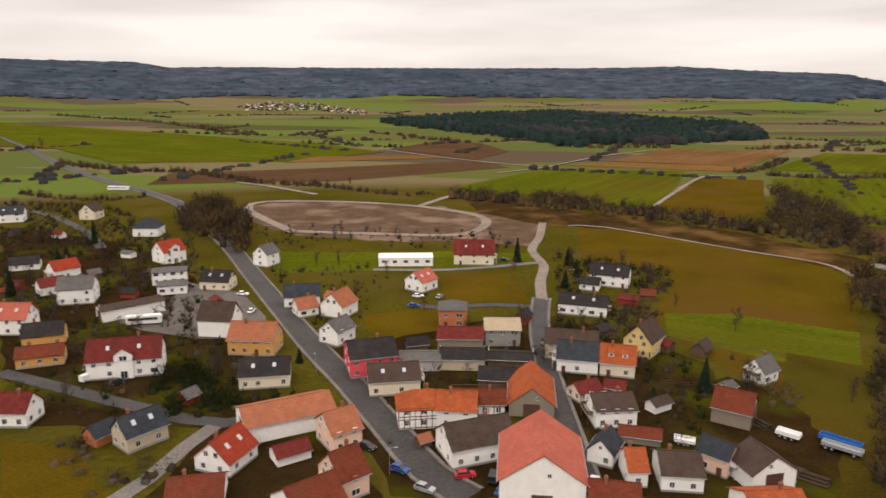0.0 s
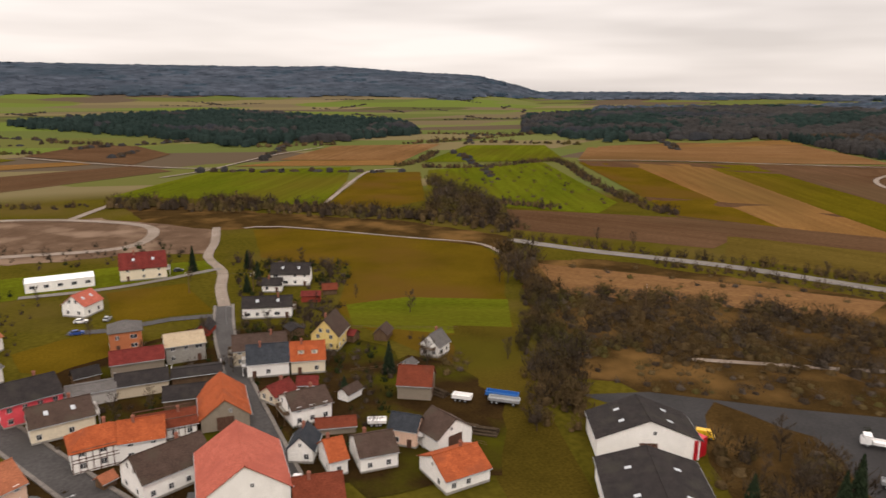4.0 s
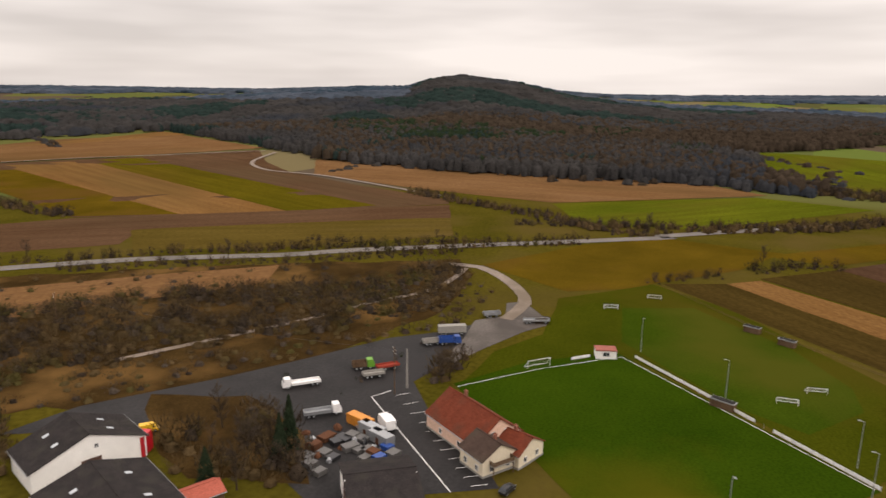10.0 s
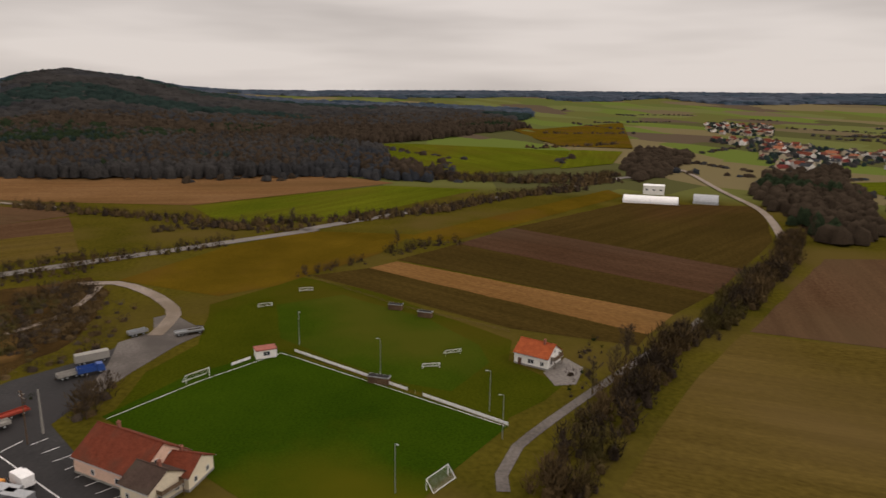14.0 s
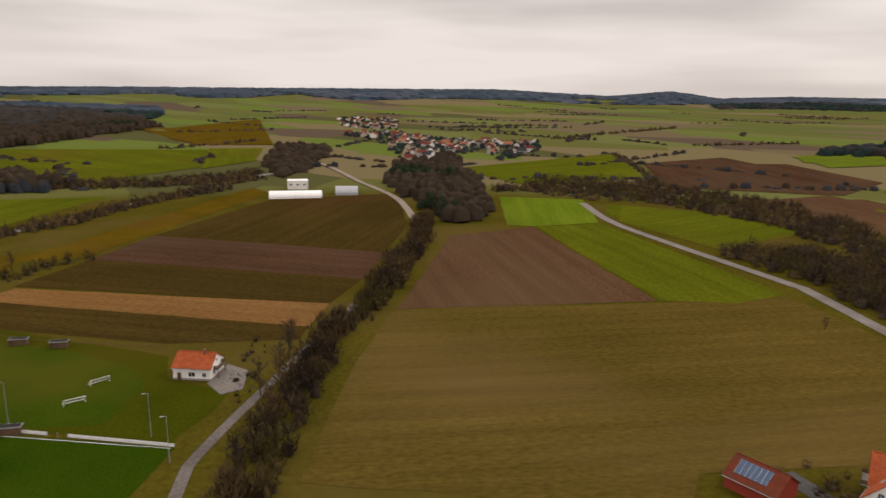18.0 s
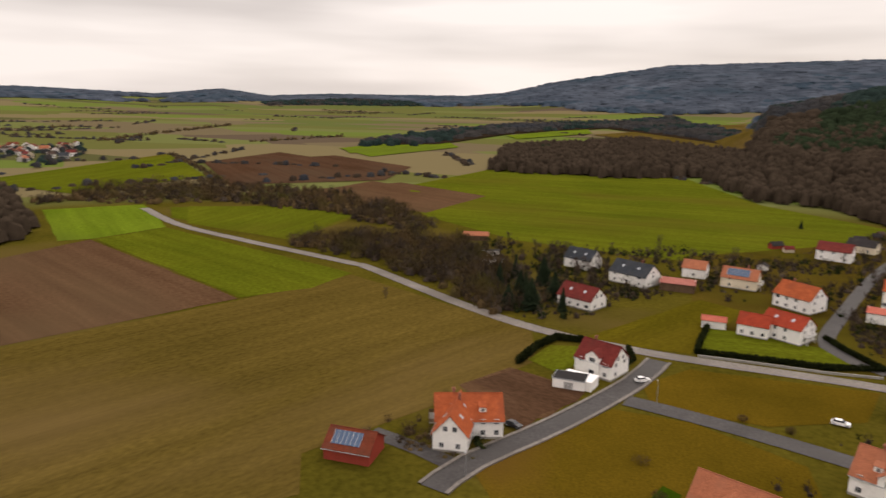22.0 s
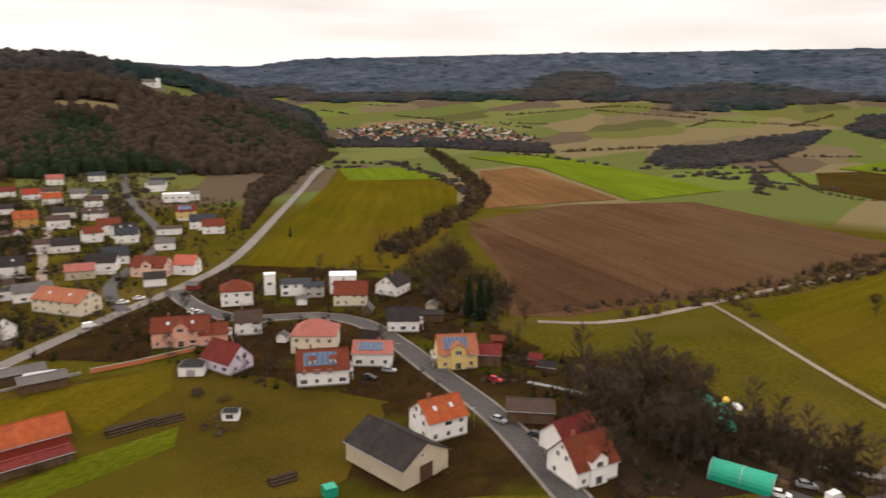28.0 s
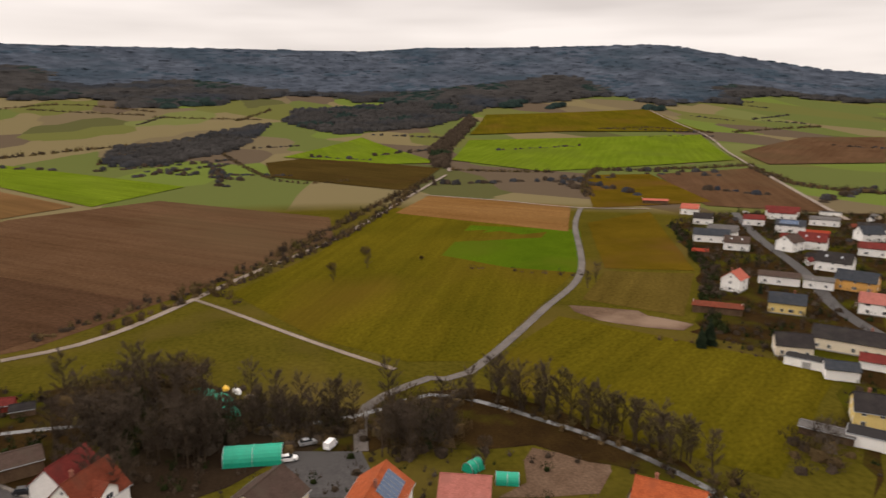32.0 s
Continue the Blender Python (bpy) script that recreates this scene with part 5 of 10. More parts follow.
def low_wall(label, pts, height, thick, material, name="garden_wall"):
    """A low garden wall along a line, with a coping."""
    root = tagged(new(name), label, "wall")
    root.matrix_basis = pose(*pts[0], land(*pts[0]))
    for a, b in zip(pts, pts[1:]):
        d = Vector((b[0] - a[0], b[1] - a[1], 0))
        m = pose(a[0] - pts[0][0], a[1] - pts[0][1], 0, 0, 0, math.degrees(math.atan2(d.y, d.x)))
        bm = bmesh.new()
        box(bm, 0, -thick / 2, -0.4, d.length, thick / 2, height, 0, m)
        part("wall_length", bm, material, root)
        bm = bmesh.new()
        box(bm, -0.02, -thick / 2 - 0.05, height, d.length + 0.02, thick / 2 + 0.05, height + 0.08, 0, m)
        part("coping", bm, "concrete_wall", root)


def box_hedge(label, pts, height, thick):
    """A clipped evergreen hedge: a leafy skin over a dense core."""
    rng = np.random.default_rng(int(abs(pts[0][0]) * 7))
    rows = []
    for a, b in zip(pts, pts[1:]):
        L = math.hypot(b[0] - a[0], b[1] - a[1])
        for k in range(int(L / 0.7) + 1):
            s = k * 0.7 / L
            x, y = a[0] + (b[0] - a[0]) * s, a[1] + (b[1] - a[1]) * s
            rows.append((x, y, land(x, y) - 0.2, height * (0.95 + 0.12 * rng.random()), thick * 0.62))
    stuff("clipped_hedge", label, "hedge", [(*tufts(rng, rows, 60, 0.16), "hedge")])


# ---- the plan ----
field('plough', 'ploughed brown strip beside the railway', [(-235.1, 550.7), (-167.7, 566.5), (-86.0, 576.4), (64.8, 684.5), (34.1, 743.1), (-121.1, 668.6), (-245.4, 625.0)])
field('lush', 'green winter wheat field', [(-980, 1480), (-760, 1150), (-600, 900), (-471.4, 855.6), (-334.9, 708.9), (-155.1, 727.6), (-69.9, 837.5), (-171.5, 953.6), (-399.9, 1098.9)])
field('tan', 'pale stubble strip', [(-164.6, 717.1), (-2.1, 768.0), (-8.7, 800.1), (-140.7, 779.5)])
field('plough', 'brown ploughed field', [(-66.1, 878.0), (34.4, 751.1), (80.2, 852.6), (52.2, 975.5), (-2.9, 1017.0)])
field('lush', 'green winter crop field beside a track', [(7.5, 542.2), (96.4, 672.6), (227.8, 657.2), (190.2, 559.4), (131.0, 446.2), (88.2, 496.5)])
field('olive', 'yellowish meadow beside a track', [(132.9, 440.0), (225.6, 606.6), (274.7, 595.1), (208.1, 442.1), (165.7, 421.2)])
field('tan', 'pale straw-coloured field', [(123.1, 701.0), (279.9, 654.4), (303.3, 696.8), (188.7, 736.2)])
field('stubble', 'orange-brown stubble field', [(179.3, 746.8), (303.2, 696.9), (438.5, 881.9), (287.6, 899.9)])
field('dirt', 'bare earth of a new housing plot', [(-133.4, 447.4), (-103.1, 478.1), (-55.4, 472.3), (-1.1, 455.5), (30.6, 427.3), (57.6, 405.7), (46.7, 334.8), (19.6, 349.6), (-24.0, 348.6), (-78.7, 361.2), (-113.6, 401.4)])
field('scrub', 'railway cutting with dry scrub', [(15.3, 507.6), (80.1, 449.1), (162.2, 378.6), (196.7, 314.8), (181.0, 276.2), (174.4, 289.4), (145.2, 336.9), (76.3, 389.2), (57.4, 392.0), (20.5, 437.0)])
field('olive', 'rough grass plot', [(-27.8, 229.9), (-0.4, 243.1), (-2.1, 208.1), (-14.5, 205.4), (-24.1, 213.0)])
field('olive', 'dry lawn plot', [(-0.6, 286.3), (28.5, 288.6), (33.1, 247.0), (1.6, 246.6)])
field('lush', 'mown green garden lawns', [(-79.6, 326.2), (-49.2, 323.3), (4.8, 327.9), (47.8, 323.0), (39.8, 301.4), (-34.7, 290.3), (-72.4, 285.0)])
field('garden', 'village gardens', [(-248.9, 384.6), (-133.1, 331.1), (-64.4, 207.3), (-41.0, 166.4), (-47.4, 148.1), (-102.3, 147.6)])
field('garden', 'worn yards between the farm buildings', [(-41.0, 166.4), (-30.0, 150.0), (-12.0, 122.0), (-8.0, 106.0), (-52.0, 102.0), (-58.0, 118.0), (-52.0, 148.0)], 'yard', 'yard')
field('garden', 'gardens between the houses', [(-37.9, 198.0), (23.2, 230.6), (42.9, 230.9), (77.2, 190.5), (68.6, 149.2), (57.2, 121.1), (-8.8, 120.6)])
field('olive', 'dry paddock', [(-99.0, 142.4), (-77.6, 137.6), (-70.9, 126.5), (-63.5, 120.2), (-85.2, 120.0)])
field('wetgravel', 'grey paved works yard', [(-117.3, 228.6), (-99.7, 238.3), (-103.4, 271.4), (-76.3, 256.1), (-61.0, 229.4), (-53.8, 207.4), (-76.8, 207.1), (-97.8, 214.6)], 'yard', 'yard')
field('olive', 'wide yellow-green meadow', [(75.9, 385.4), (93.7, 383.2), (146.9, 332.3), (172.9, 298.3), (167.8, 269.4), (139.3, 222.2), (115.9, 176.6), (89.4, 127.5), (86.7, 146.5), (85.5, 172.0), (76.2, 206.3), (73.1, 229.7), (98.8, 287.1), (65.8, 319.7)])
field('lush', 'bright green strip of meadow', [(78.7, 235.0), (102.0, 234.1), (136.1, 215.2), (119.4, 184.1), (97.7, 191.8), (72.7, 211.2)])
field('lush', 'orchard meadow with scattered bushes', [(288.1, 605.1), (433.7, 622.6), (329.9, 380.8), (289.2, 350.9), (242.2, 401.3), (235.3, 496.1)])
field('lush', 'green winter wheat field', [(314.7, 672.7), (463.3, 849.5), (567.1, 813.5), (463.0, 621.2)])
field('plough', 'broad ploughed field', [(482.8, 626.4), (742.2, 441.3), (641.8, 374.0), (551.1, 288.4), (475.1, 131.3), (455.3, 125.3), (390.4, 209.1), (328.0, 321.0)])
field('olive', 'green strip field', [(468.1, 607.3), (514.0, 579.7), (359.1, 270.1), (331.2, 324.1)])
field('tan', 'straw-coloured strip field', [(514.1, 579.8), (577.3, 540.7), (391.1, 213.2), (359.1, 270.1)])
field('grass', 'green strip field', [(577.3, 540.7), (623.0, 513.0), (432.2, 169.5), (391.1, 213.2)])
field('plough', 'red-brown ploughed strip', [(623.0, 513.0), (722.0, 443.6), (600.3, 349.2), (481.9, 161.8), (475.1, 131.3), (432.2, 169.5)])
field('stubble', 'brown field below the wood', [(599.9, 759.2), (758.3, 746.5), (869.2, 641.7), (759.3, 444.1), (487.7, 632.8)])
field('tan', 'straw strip at the wood edge', [(638.9, 726.9), (910.9, 706.1), (880.6, 639.7), (729.3, 684.1)])
field('plough', 'brown field beside the main road', [(242.2, 387.2), (326.4, 319.4), (451.6, 124.2), (404.5, 110.0), (307.2, 258.8), (278.1, 245.8), (209.5, 329.4)])
field('olivebrown', 'green field beside the main road', [(323.8, 277.6), (357.4, 219.4), (404.5, 110.0), (354.1, 94.9), (298.9, 166.8), (270.1, 230.8)])
field('stubble', 'broad stubble field with faint tracks', [(686.3, 339.8), (679.5, 297.1), (660.6, -26.7), (580.9, -95.5), (487.3, 58.8), (515.2, 161.9), (570.3, 284.0)])
field('lush', 'green field beside the hedge', [(482.4, 58.2), (566.4, -83.8), (534.1, -156.3), (417.2, -30.9), (409.3, 30.0)])
field('lush', 'green hillside field', [(941.3, -52.9), (967.7, -173.0), (872.0, -379.4), (684.0, -287.5), (608.3, -125.4)])
field('lush', 'green field beside a lane', [(886.2, -387.0), (856.8, -448.7), (711.7, -361.8), (669.1, -281.4)])
field('olive', 'terraced meadow', [(1258.5, -424.3), (1620.2, -839.3), (900.1, -486.9), (951.9, -396.8)])
field('scrub', 'dry brush land', [(173.7, 264.3), (210.9, 250.9), (267.0, 158.2), (304.0, 78.0), (273.3, 64.9), (224.6, 64.5), (167.3, 88.0), (150.5, 104.0), (126.5, 128.2), (109.7, 155.4), (134.7, 197.9)], 'scrubland', 'scrubland')
field('stubble', 'pale dry grass among brush', [(178.8, 257.8), (239.5, 187.5), (266.8, 150.7), (239.7, 142.1), (159.1, 214.0)], 'dry_grass', 'dry_grass')
field('wet_asphalt', 'wet grey asphalt yard', [(109.0, 134.7), (126.5, 128.2), (152.1, 105.1), (171.2, 90.1), (195.6, 72.5), (208.4, 55.8), (236.6, 37.3), (230.9, 22.2), (195.5, 45.0), (165.8, 54.5), (148.7, 44.2), (137.0, 31.3), (121.9, 21.7), (105.9, 55.6), (130.1, 90.3)], 'yard', 'yard')
field('wetgravel', 'wet grey gravel storage ground', [(230.9, 20.6), (232.1, 28.5), (248.0, 38.3), (244.1, 44.0), (229.6, 41.6), (220.9, 50.7), (202.9, 49.9), (178.9, 51.6), (180.3, 48.4), (196.1, 41.7), (215.8, 32.2)], 'gravel_ground', 'gravel')
field('scrub', 'overgrown ground behind the works', [(136.2, 116.2), (143.9, 91.4), (140.1, 81.8), (130.7, 70.0), (120.1, 62.6), (111.7, 57.6), (107.2, 82.5), (112.4, 95.5)], 'rough_ground', 'rough_ground')
field('olive', 'rough meadow behind the sports ground', [(297.4, 65.6), (354.9, 26.2), (386.2, -15.9), (369.1, -71.3), (326.9, -46.7), (278.2, 2.4), (266.9, 24.5)])
field('sportsgrass', 'mown sports ground with thin olive grass', [(256.6, 26.2), (288.5, -8.7), (262.8, -35.2), (226.7, -55.6), (199.6, -71.6), (183.8, -65.6), (163.2, -73.8), (155.3, -65.7), (147.8, -53.3), (144.8, -51.4), (172.2, -30.2), (206.5, 2.7), (185.0, 23.1), (166.2, 42.4), (194.4, 37.9), (215, 26)], 'lawn', 'lawn')
field('training', 'dull green training pitch worn at the goals', [(252.0, 2.4), (260.2, -22.6), (225.5, -49.4), (197.4, -60.0), (182.5, -58.6), (165.5, -42.9), (174.3, -30.4), (194.1, -14.3), (215.5, 1.4)], 'pitch', 'pitch')
field('pitch', 'dark green football pitch', [(167.6, 43.7), (189.4, 27.5), (205.0, 1.9), (143.7, -51.6), (117.7, -25.2), (118.1, 3.3)], 'pitch', 'pitch')
field('darkolive', 'dull green strip field', [(291.1, -12.1), (299.7, -37.9), (195.9, -118.0), (186.9, -109.5), (210.6, -74.6)])
field('tan', 'straw-coloured strip field', [(299.7, -37.9), (309.6, -52.4), (213.6, -138.0), (195.9, -118.0)])
field('darkolive', 'dark green strip field', [(312.8, -52.9), (341.6, -90.0), (234.3, -168.4), (213.6, -138.0)])
field('brown', 'red-brown tilled strip', [(341.6, -90.0), (378.3, -132.2), (268.0, -206.4), (234.3, -168.4)])
field('darkolive', 'dark green field beside the greenhouses', [(378.3, -132.2), (453.6, -242.3), (424.7, -335.0), (318.7, -261.3), (268.0, -206.4)])
field('olive', 'bright verge strip beside the main road', [(359.1, -60.2), (518.7, -261.7), (484.2, -258.1), (348.4, -88.6)])
field('olivebrown', 'large thin winter crop field with bare patches', [(190.8, -150.4), (134.4, -236.4), (105.5, -286.2), (19.0, -232.6), (14.9, -203.9), (30.5, -173.8), (60.6, -133.0), (53.9, -117.6), (112.8, -66.0), (152.8, -104.6)])
field('plough', 'brown ploughed field', [(191.9, -153.9), (278.4, -259.1), (267.5, -316.3), (135.7, -238.5)])
field('vivid', 'vivid green crop field', [(363.9, -388.3), (315.4, -428.9), (250.3, -359.9), (267.5, -318.8), (281.0, -308.1)])
field('lush', 'bright green strip beside the road', [(265.8, -317.9), (249.1, -358.3), (106.5, -288.9), (114.2, -260.6), (135.3, -240.0)])
field('lush', 'green field beyond the road', [(290.9, -424.2), (212.7, -459.6), (153.6, -428.1), (165.3, -347.5), (266.3, -389.1)])
field('brown', 'dark ploughed field', [(443.3, -712.1), (422.8, -861.4), (201.9, -706.7), (306.0, -531.7)])
field('vivid', 'bright green field', [(374.5, -953.1), (291.9, -1239.1), (215.4, -1042.5), (290.0, -847.4)])
field('lush', 'green hillside field by the far village', [(531.8, -493.7), (539.7, -792.9), (370.2, -596.5), (388.4, -453.3)])
field('plough', 'brown field in the hollow', [(238.6, -503.5), (206.5, -612.3), (98.6, -540.9), (131.3, -450.0)])
field('lush', 'large green field below the wood', [(172.8, -571.3), (117.4, -757.3), (-82.7, -730.1), (-121.4, -569.1), (-180.3, -485.6), (-117.3, -356.6), (-34.6, -359.8), (43.1, -383.1), (112.8, -444.4)])
field('brown', 'dark ploughed field', [(437.9, -705.1), (337.4, -845.8), (206.8, -746.0), (198.3, -622.5), (299.4, -552.9)])
field('plough', 'brown field in a hollow', [(238.3, -538.3), (179.8, -611.3), (89.5, -549.5), (116.0, -457.2)])
field('lush', 'green field beyond the road', [(281.3, -430.8), (226.6, -451.0), (157.7, -436.1), (167.6, -348.6), (245.6, -374.4)])
field('vivid', 'bright green strip', [(192.1, -1379.0), (48.7, -1784.4), (29.4, -1544.5), (157.5, -1278.5)])
field('olivebrown', 'brown hill field', [(28.4, -1496.5), (-419.0, -2332.8), (-229.0, -1074.4), (-61.5, -1351.2)])
field('vivid', 'bright green patch beside the wood', [(-430.1, -2452.9), (-251.2, -1184.7), (-263.0, -1075.2), (-238.2, -1162.4)])
field('vivid', 'bright green strip field', [(351.0, -918.1), (271.4, -1234.5), (250.4, -1025.3), (330.5, -883.0)])
field('pasture', 'gardens of the upper village', [(-44.4, -367.5), (-166.1, -445.1), (-298.7, -601.5), (-384.6, -609.5), (-141.8, -208.3), (-88.5, -218.3), (-42.7, -224.2), (-39.8, -279.3)])
field('olive', 'unmown building plot', [(-16.8, -193.4), (-31.2, -208.9), (-81.8, -204.5), (-71.3, -183.5), (-46.9, -174.3), (-28.9, -177.2), (-18.4, -181.2)])
field('olive', 'wide unmown grass plot', [(21.6, -135.2), (-8.7, -174.5), (-28.2, -171.8), (-50.9, -155.3), (-50.6, -128.5), (14.0, -122.8)])
field('plough', 'dug brown garden plot', [(33.5, -179.0), (21.4, -196.0), (-0.9, -184.4), (7.6, -165.9), (18.5, -159.2)])
field('grass', 'green lawn beside the road', [(1.6, -227.7), (-43.3, -288.3), (-58.1, -276.2), (-32.9, -222.6), (-13.9, -224.4)])
field('grass', 'mown house lawn', [(-36.5, -235.7), (-59.6, -250.0), (-89.6, -226.6), (-52.4, -224.7)], 'lawn', 'lawn')
field('pasture', 'long meadow behind the barns', [(-108.8, -187.8), (-144.6, -157.3), (-162.9, -133.4), (-152.5, -83.2), (-113.8, -72.4), (-105.5, -78.0), (-75.7, -134.5)])
field('garden', 'gardens of the lower village', [(-121.8, -208.9), (-169.5, -218.0), (-254.7, -235.8), (-293.5, -168.7), (-222.8, -81.3), (-205.5, -55.5), (-135.9, -20.2), (-105.5, -78.0), (-151.1, -85.9), (-146.3, -163.9)])
field('plough', 'broad bare brown field', [(-441.5, -186.8), (-544.4, -156.8), (-619.9, -66.2), (-495.0, 59.7), (-418.2, 52.2), (-345.0, 3.7), (-250.9, -69.0), (-242.2, -87.6), (-319.0, -124.5), (-397.7, -175.6)])
field('brown', 'darker freshly ploughed corner', [(-437.4, -193.5), (-297.9, -36.5), (-243.7, -84.8), (-310.5, -115.2)])
field('stubble', 'pale brown field with tramlines', [(-758.0, -323.6), (-837.8, -296.0), (-602.0, -126.4), (-493.4, -204.4)])
field('vivid', 'vivid green winter crop', [(-950.2, -425.0), (-1086.2, -337.4), (-718.2, -52.2), (-596.5, -113.3), (-837.1, -273.3)])
field('grass', 'meadow beside the lane', [(-690.9, -477.6), (-747.3, -401.1), (-616.0, -286.3), (-412.7, -190.6), (-283.2, -162.7), (-256.0, -233.4), (-545.8, -390.2)])
field('vivid', 'bright green strip', [(-690.9, -477.6), (-747.3, -401.1), (-664.5, -315.7), (-591.4, -395.0)])
field('grass', 'grazed meadow', [(-303.6, -6.1), (-374.5, 37.5), (-530.4, 115.4), (-398.4, 200.8), (-300.1, 155.1), (-198.1, 70.1), (-204.5, 47.8), (-234.3, 22.6)])
field('paddock', 'bright green paddock', [(-437.0, 146.2), (-401.4, 208.5), (-326.1, 172.1), (-297.0, 153.6), (-316.3, 125.6), (-352.4, 102.1)])
field('tan', 'dry pale strip', [(-502.1, 109.2), (-594.4, 160.1), (-499.6, 250.9), (-398.9, 199.0)])
field('olive', 'dry meadow beside the lane', [(-424.5, 226.4), (-456.0, 294.7), (-284.1, 210.8), (-301.6, 171.3)])
field('olivebrown', 'dull paddock', [(-296.3, 168.4), (-279.2, 207.3), (-221.7, 161.0), (-254.0, 134.5)])
field('dirt', 'sandy riding ground', [(-246.8, 127.1), (-233.1, 145.9), (-212.9, 156.9), (-204.7, 152.1), (-214.6, 138.1), (-226.0, 125.2), (-239.5, 122.2)])
field('grass', 'meadow below the village', [(-193.0, 70.2), (-235.0, 115.1), (-200.1, 141.4), (-159.2, 171.0), (-112.8, 109.3), (-134.1, 90.7), (-174.8, 70.6)])
field('darkolive', 'dark ploughed hill field', [(-976.9, 33.4), (-1060.1, 110.4), (-839.3, 240.7), (-630.7, 148.1), (-792.0, 32.5)])
field('vivid', 'vivid green hill field', [(-1072.0, 61.6), (-1493.9, 252.4), (-916.6, 262.8), (-917.5, 192.4)])
field('vivid', 'vivid green slope', [(-958.3, 291.5), (-1354.9, 447.8), (-1345.1, 985.6), (-849.8, 682.6), (-786.6, 431.8), (-773.9, 349.3)])
field('grass', 'green upper field', [(-1499.6, 495.5), (-2031.2, 724.6), (-1963.1, 1245.5), (-1409.1, 1047.3), (-1520.7, 741.0)])
field('plough', 'brown field behind the village', [(-704.5, 459.6), (-736.6, 618.1), (-411.8, 424.5), (-472.2, 356.3)])
field('plough', 'brown field on the rise', [(-976.4, 794.0), (-1256.7, 1179.3), (-1273.8, 1430.4), (-748.8, 846.4), (-778.8, 679.9)])
field('olive', 'pale meadow', [(-717.8, 373.0), (-707.8, 454.3), (-488.9, 374.1), (-484.5, 262.7)])
field('garden', 'gardens at the village edge', [(-283.3, 213.5), (-398.8, 275.6), (-433.9, 352.6), (-399.6, 457.8), (-100.9, 125.3), (-145.7, 157.5), (-162.9, 174.8), (-203.1, 152.7)])
field('dirt', 'dug vegetable plot', [(-140.3, 64.2), (-132.7, 80.8), (-116.7, 70.4), (-122.6, 50.1)])
field('pasture', 'rough brown pasture beside the village', [(103.7, 197.4), (122.1, 186.8), (115.8, 168.0), (86.9, 121.3), (71.6, 121.2), (72.8, 146.5), (90.4, 171.2)])
field('pasture', 'rough pasture beside the works', [(97.3, 190.8), (118.3, 180.1), (101.0, 143.8), (91.1, 118.5), (80.6, 90.3), (66.3, 102.5), (71.5, 121.5), (89.7, 135.3), (88.5, 149.5)])
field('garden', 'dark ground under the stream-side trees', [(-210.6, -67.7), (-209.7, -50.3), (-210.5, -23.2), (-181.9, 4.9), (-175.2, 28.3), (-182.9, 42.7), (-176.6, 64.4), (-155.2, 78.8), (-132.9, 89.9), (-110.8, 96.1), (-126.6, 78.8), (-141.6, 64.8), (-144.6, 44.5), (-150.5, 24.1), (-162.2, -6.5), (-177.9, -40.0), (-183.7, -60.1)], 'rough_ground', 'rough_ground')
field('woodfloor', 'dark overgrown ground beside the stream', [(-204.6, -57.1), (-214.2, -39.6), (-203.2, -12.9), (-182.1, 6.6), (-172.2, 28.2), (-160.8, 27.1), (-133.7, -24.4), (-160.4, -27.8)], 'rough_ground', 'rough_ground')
road('asphalt', 'grey asphalt main village street', 7.14, [(5.4, 120.7), (-2.4, 129.6), (-12.0, 148.4), (-24.5, 173.6), (-37.9, 198.0), (-56.6, 235.7), (-78.4, 280.4), (-109.5, 344.1), (-144.3, 404.1), (-178.2, 464.0), (-226.3, 519.4), (-257.1, 549.7), (-371.8, 681.2), (-480.3, 822.8), (-644.2, 1023.7)], kerb=True)
road('gravel', 'pale unpaved building-site road', 5.88, [(-80.5, 369.9), (-123.9, 439.2), (-120.8, 470.4), (-70.8, 471.9), (-16.1, 455.1), (24.7, 415.7), (11.3, 367.6), (-40.5, 367.8), (-81.1, 372.9)], 'site_road')
road('gravel', 'pale site road', 5.04, [(-16.1, 455.1), (7.0, 501.9), (19.8, 516.0)], 'site_road')
road('asphalt', 'grey side street', 5.4, [(29.0, 123.2), (29.3, 143.5), (29.8, 181.7), (32.4, 219.1), (37.6, 251.9)], kerb=True)
road('gravel', 'pale unpaved lane beyond the houses', 4.4, [(37.6, 250.9), (40.3, 275.0), (45.3, 301.4), (43.6, 330.0), (51.6, 361.3), (58.6, 400.5)], 'lane')
road('asphalt', 'narrow grey lane', 4.2, [(35.3, 240.3), (18.2, 243.4), (-0.4, 239.8), (-12.8, 242.9)])
road('concrete', 'pale lane beside gardens', 3.78, [(45.5, 306.6), (4.3, 292.9), (-30.0, 292.3)], 'lane')
road('asphalt', 'narrow grey residential street', 4.62, [(-122.3, 180.0), (-97.9, 169.2), (-72.5, 158.0), (-50.9, 150.9), (-32.3, 166.5)])
road('concrete', 'pale farm lane', 4.2, [(-64.0, 116.9), (-59.5, 126.6), (-56.4, 140.2), (-53.1, 149.4)], 'lane')
road('asphalt', 'grey residential street', 5.04, [(-284.7, 442.5), (-243.1, 420.0), (-194.0, 370.3), (-165.8, 330.4)])
road('gravel', 'field track', 3.36, [(131.1, 440.0), (171.3, 514.6), (230.5, 613.5), (267.6, 624.6)], 'track')
road('gravel', 'field track', 3.36, [(50.1, 637.2), (97.5, 680.6), (176.3, 788.7), (267.5, 881.0)], 'track')
road('gravel', 'field road', 4.2, [(-64.4, 854.0), (-2.1, 776.1), (67.0, 708.5), (109.6, 686.9)], 'track')
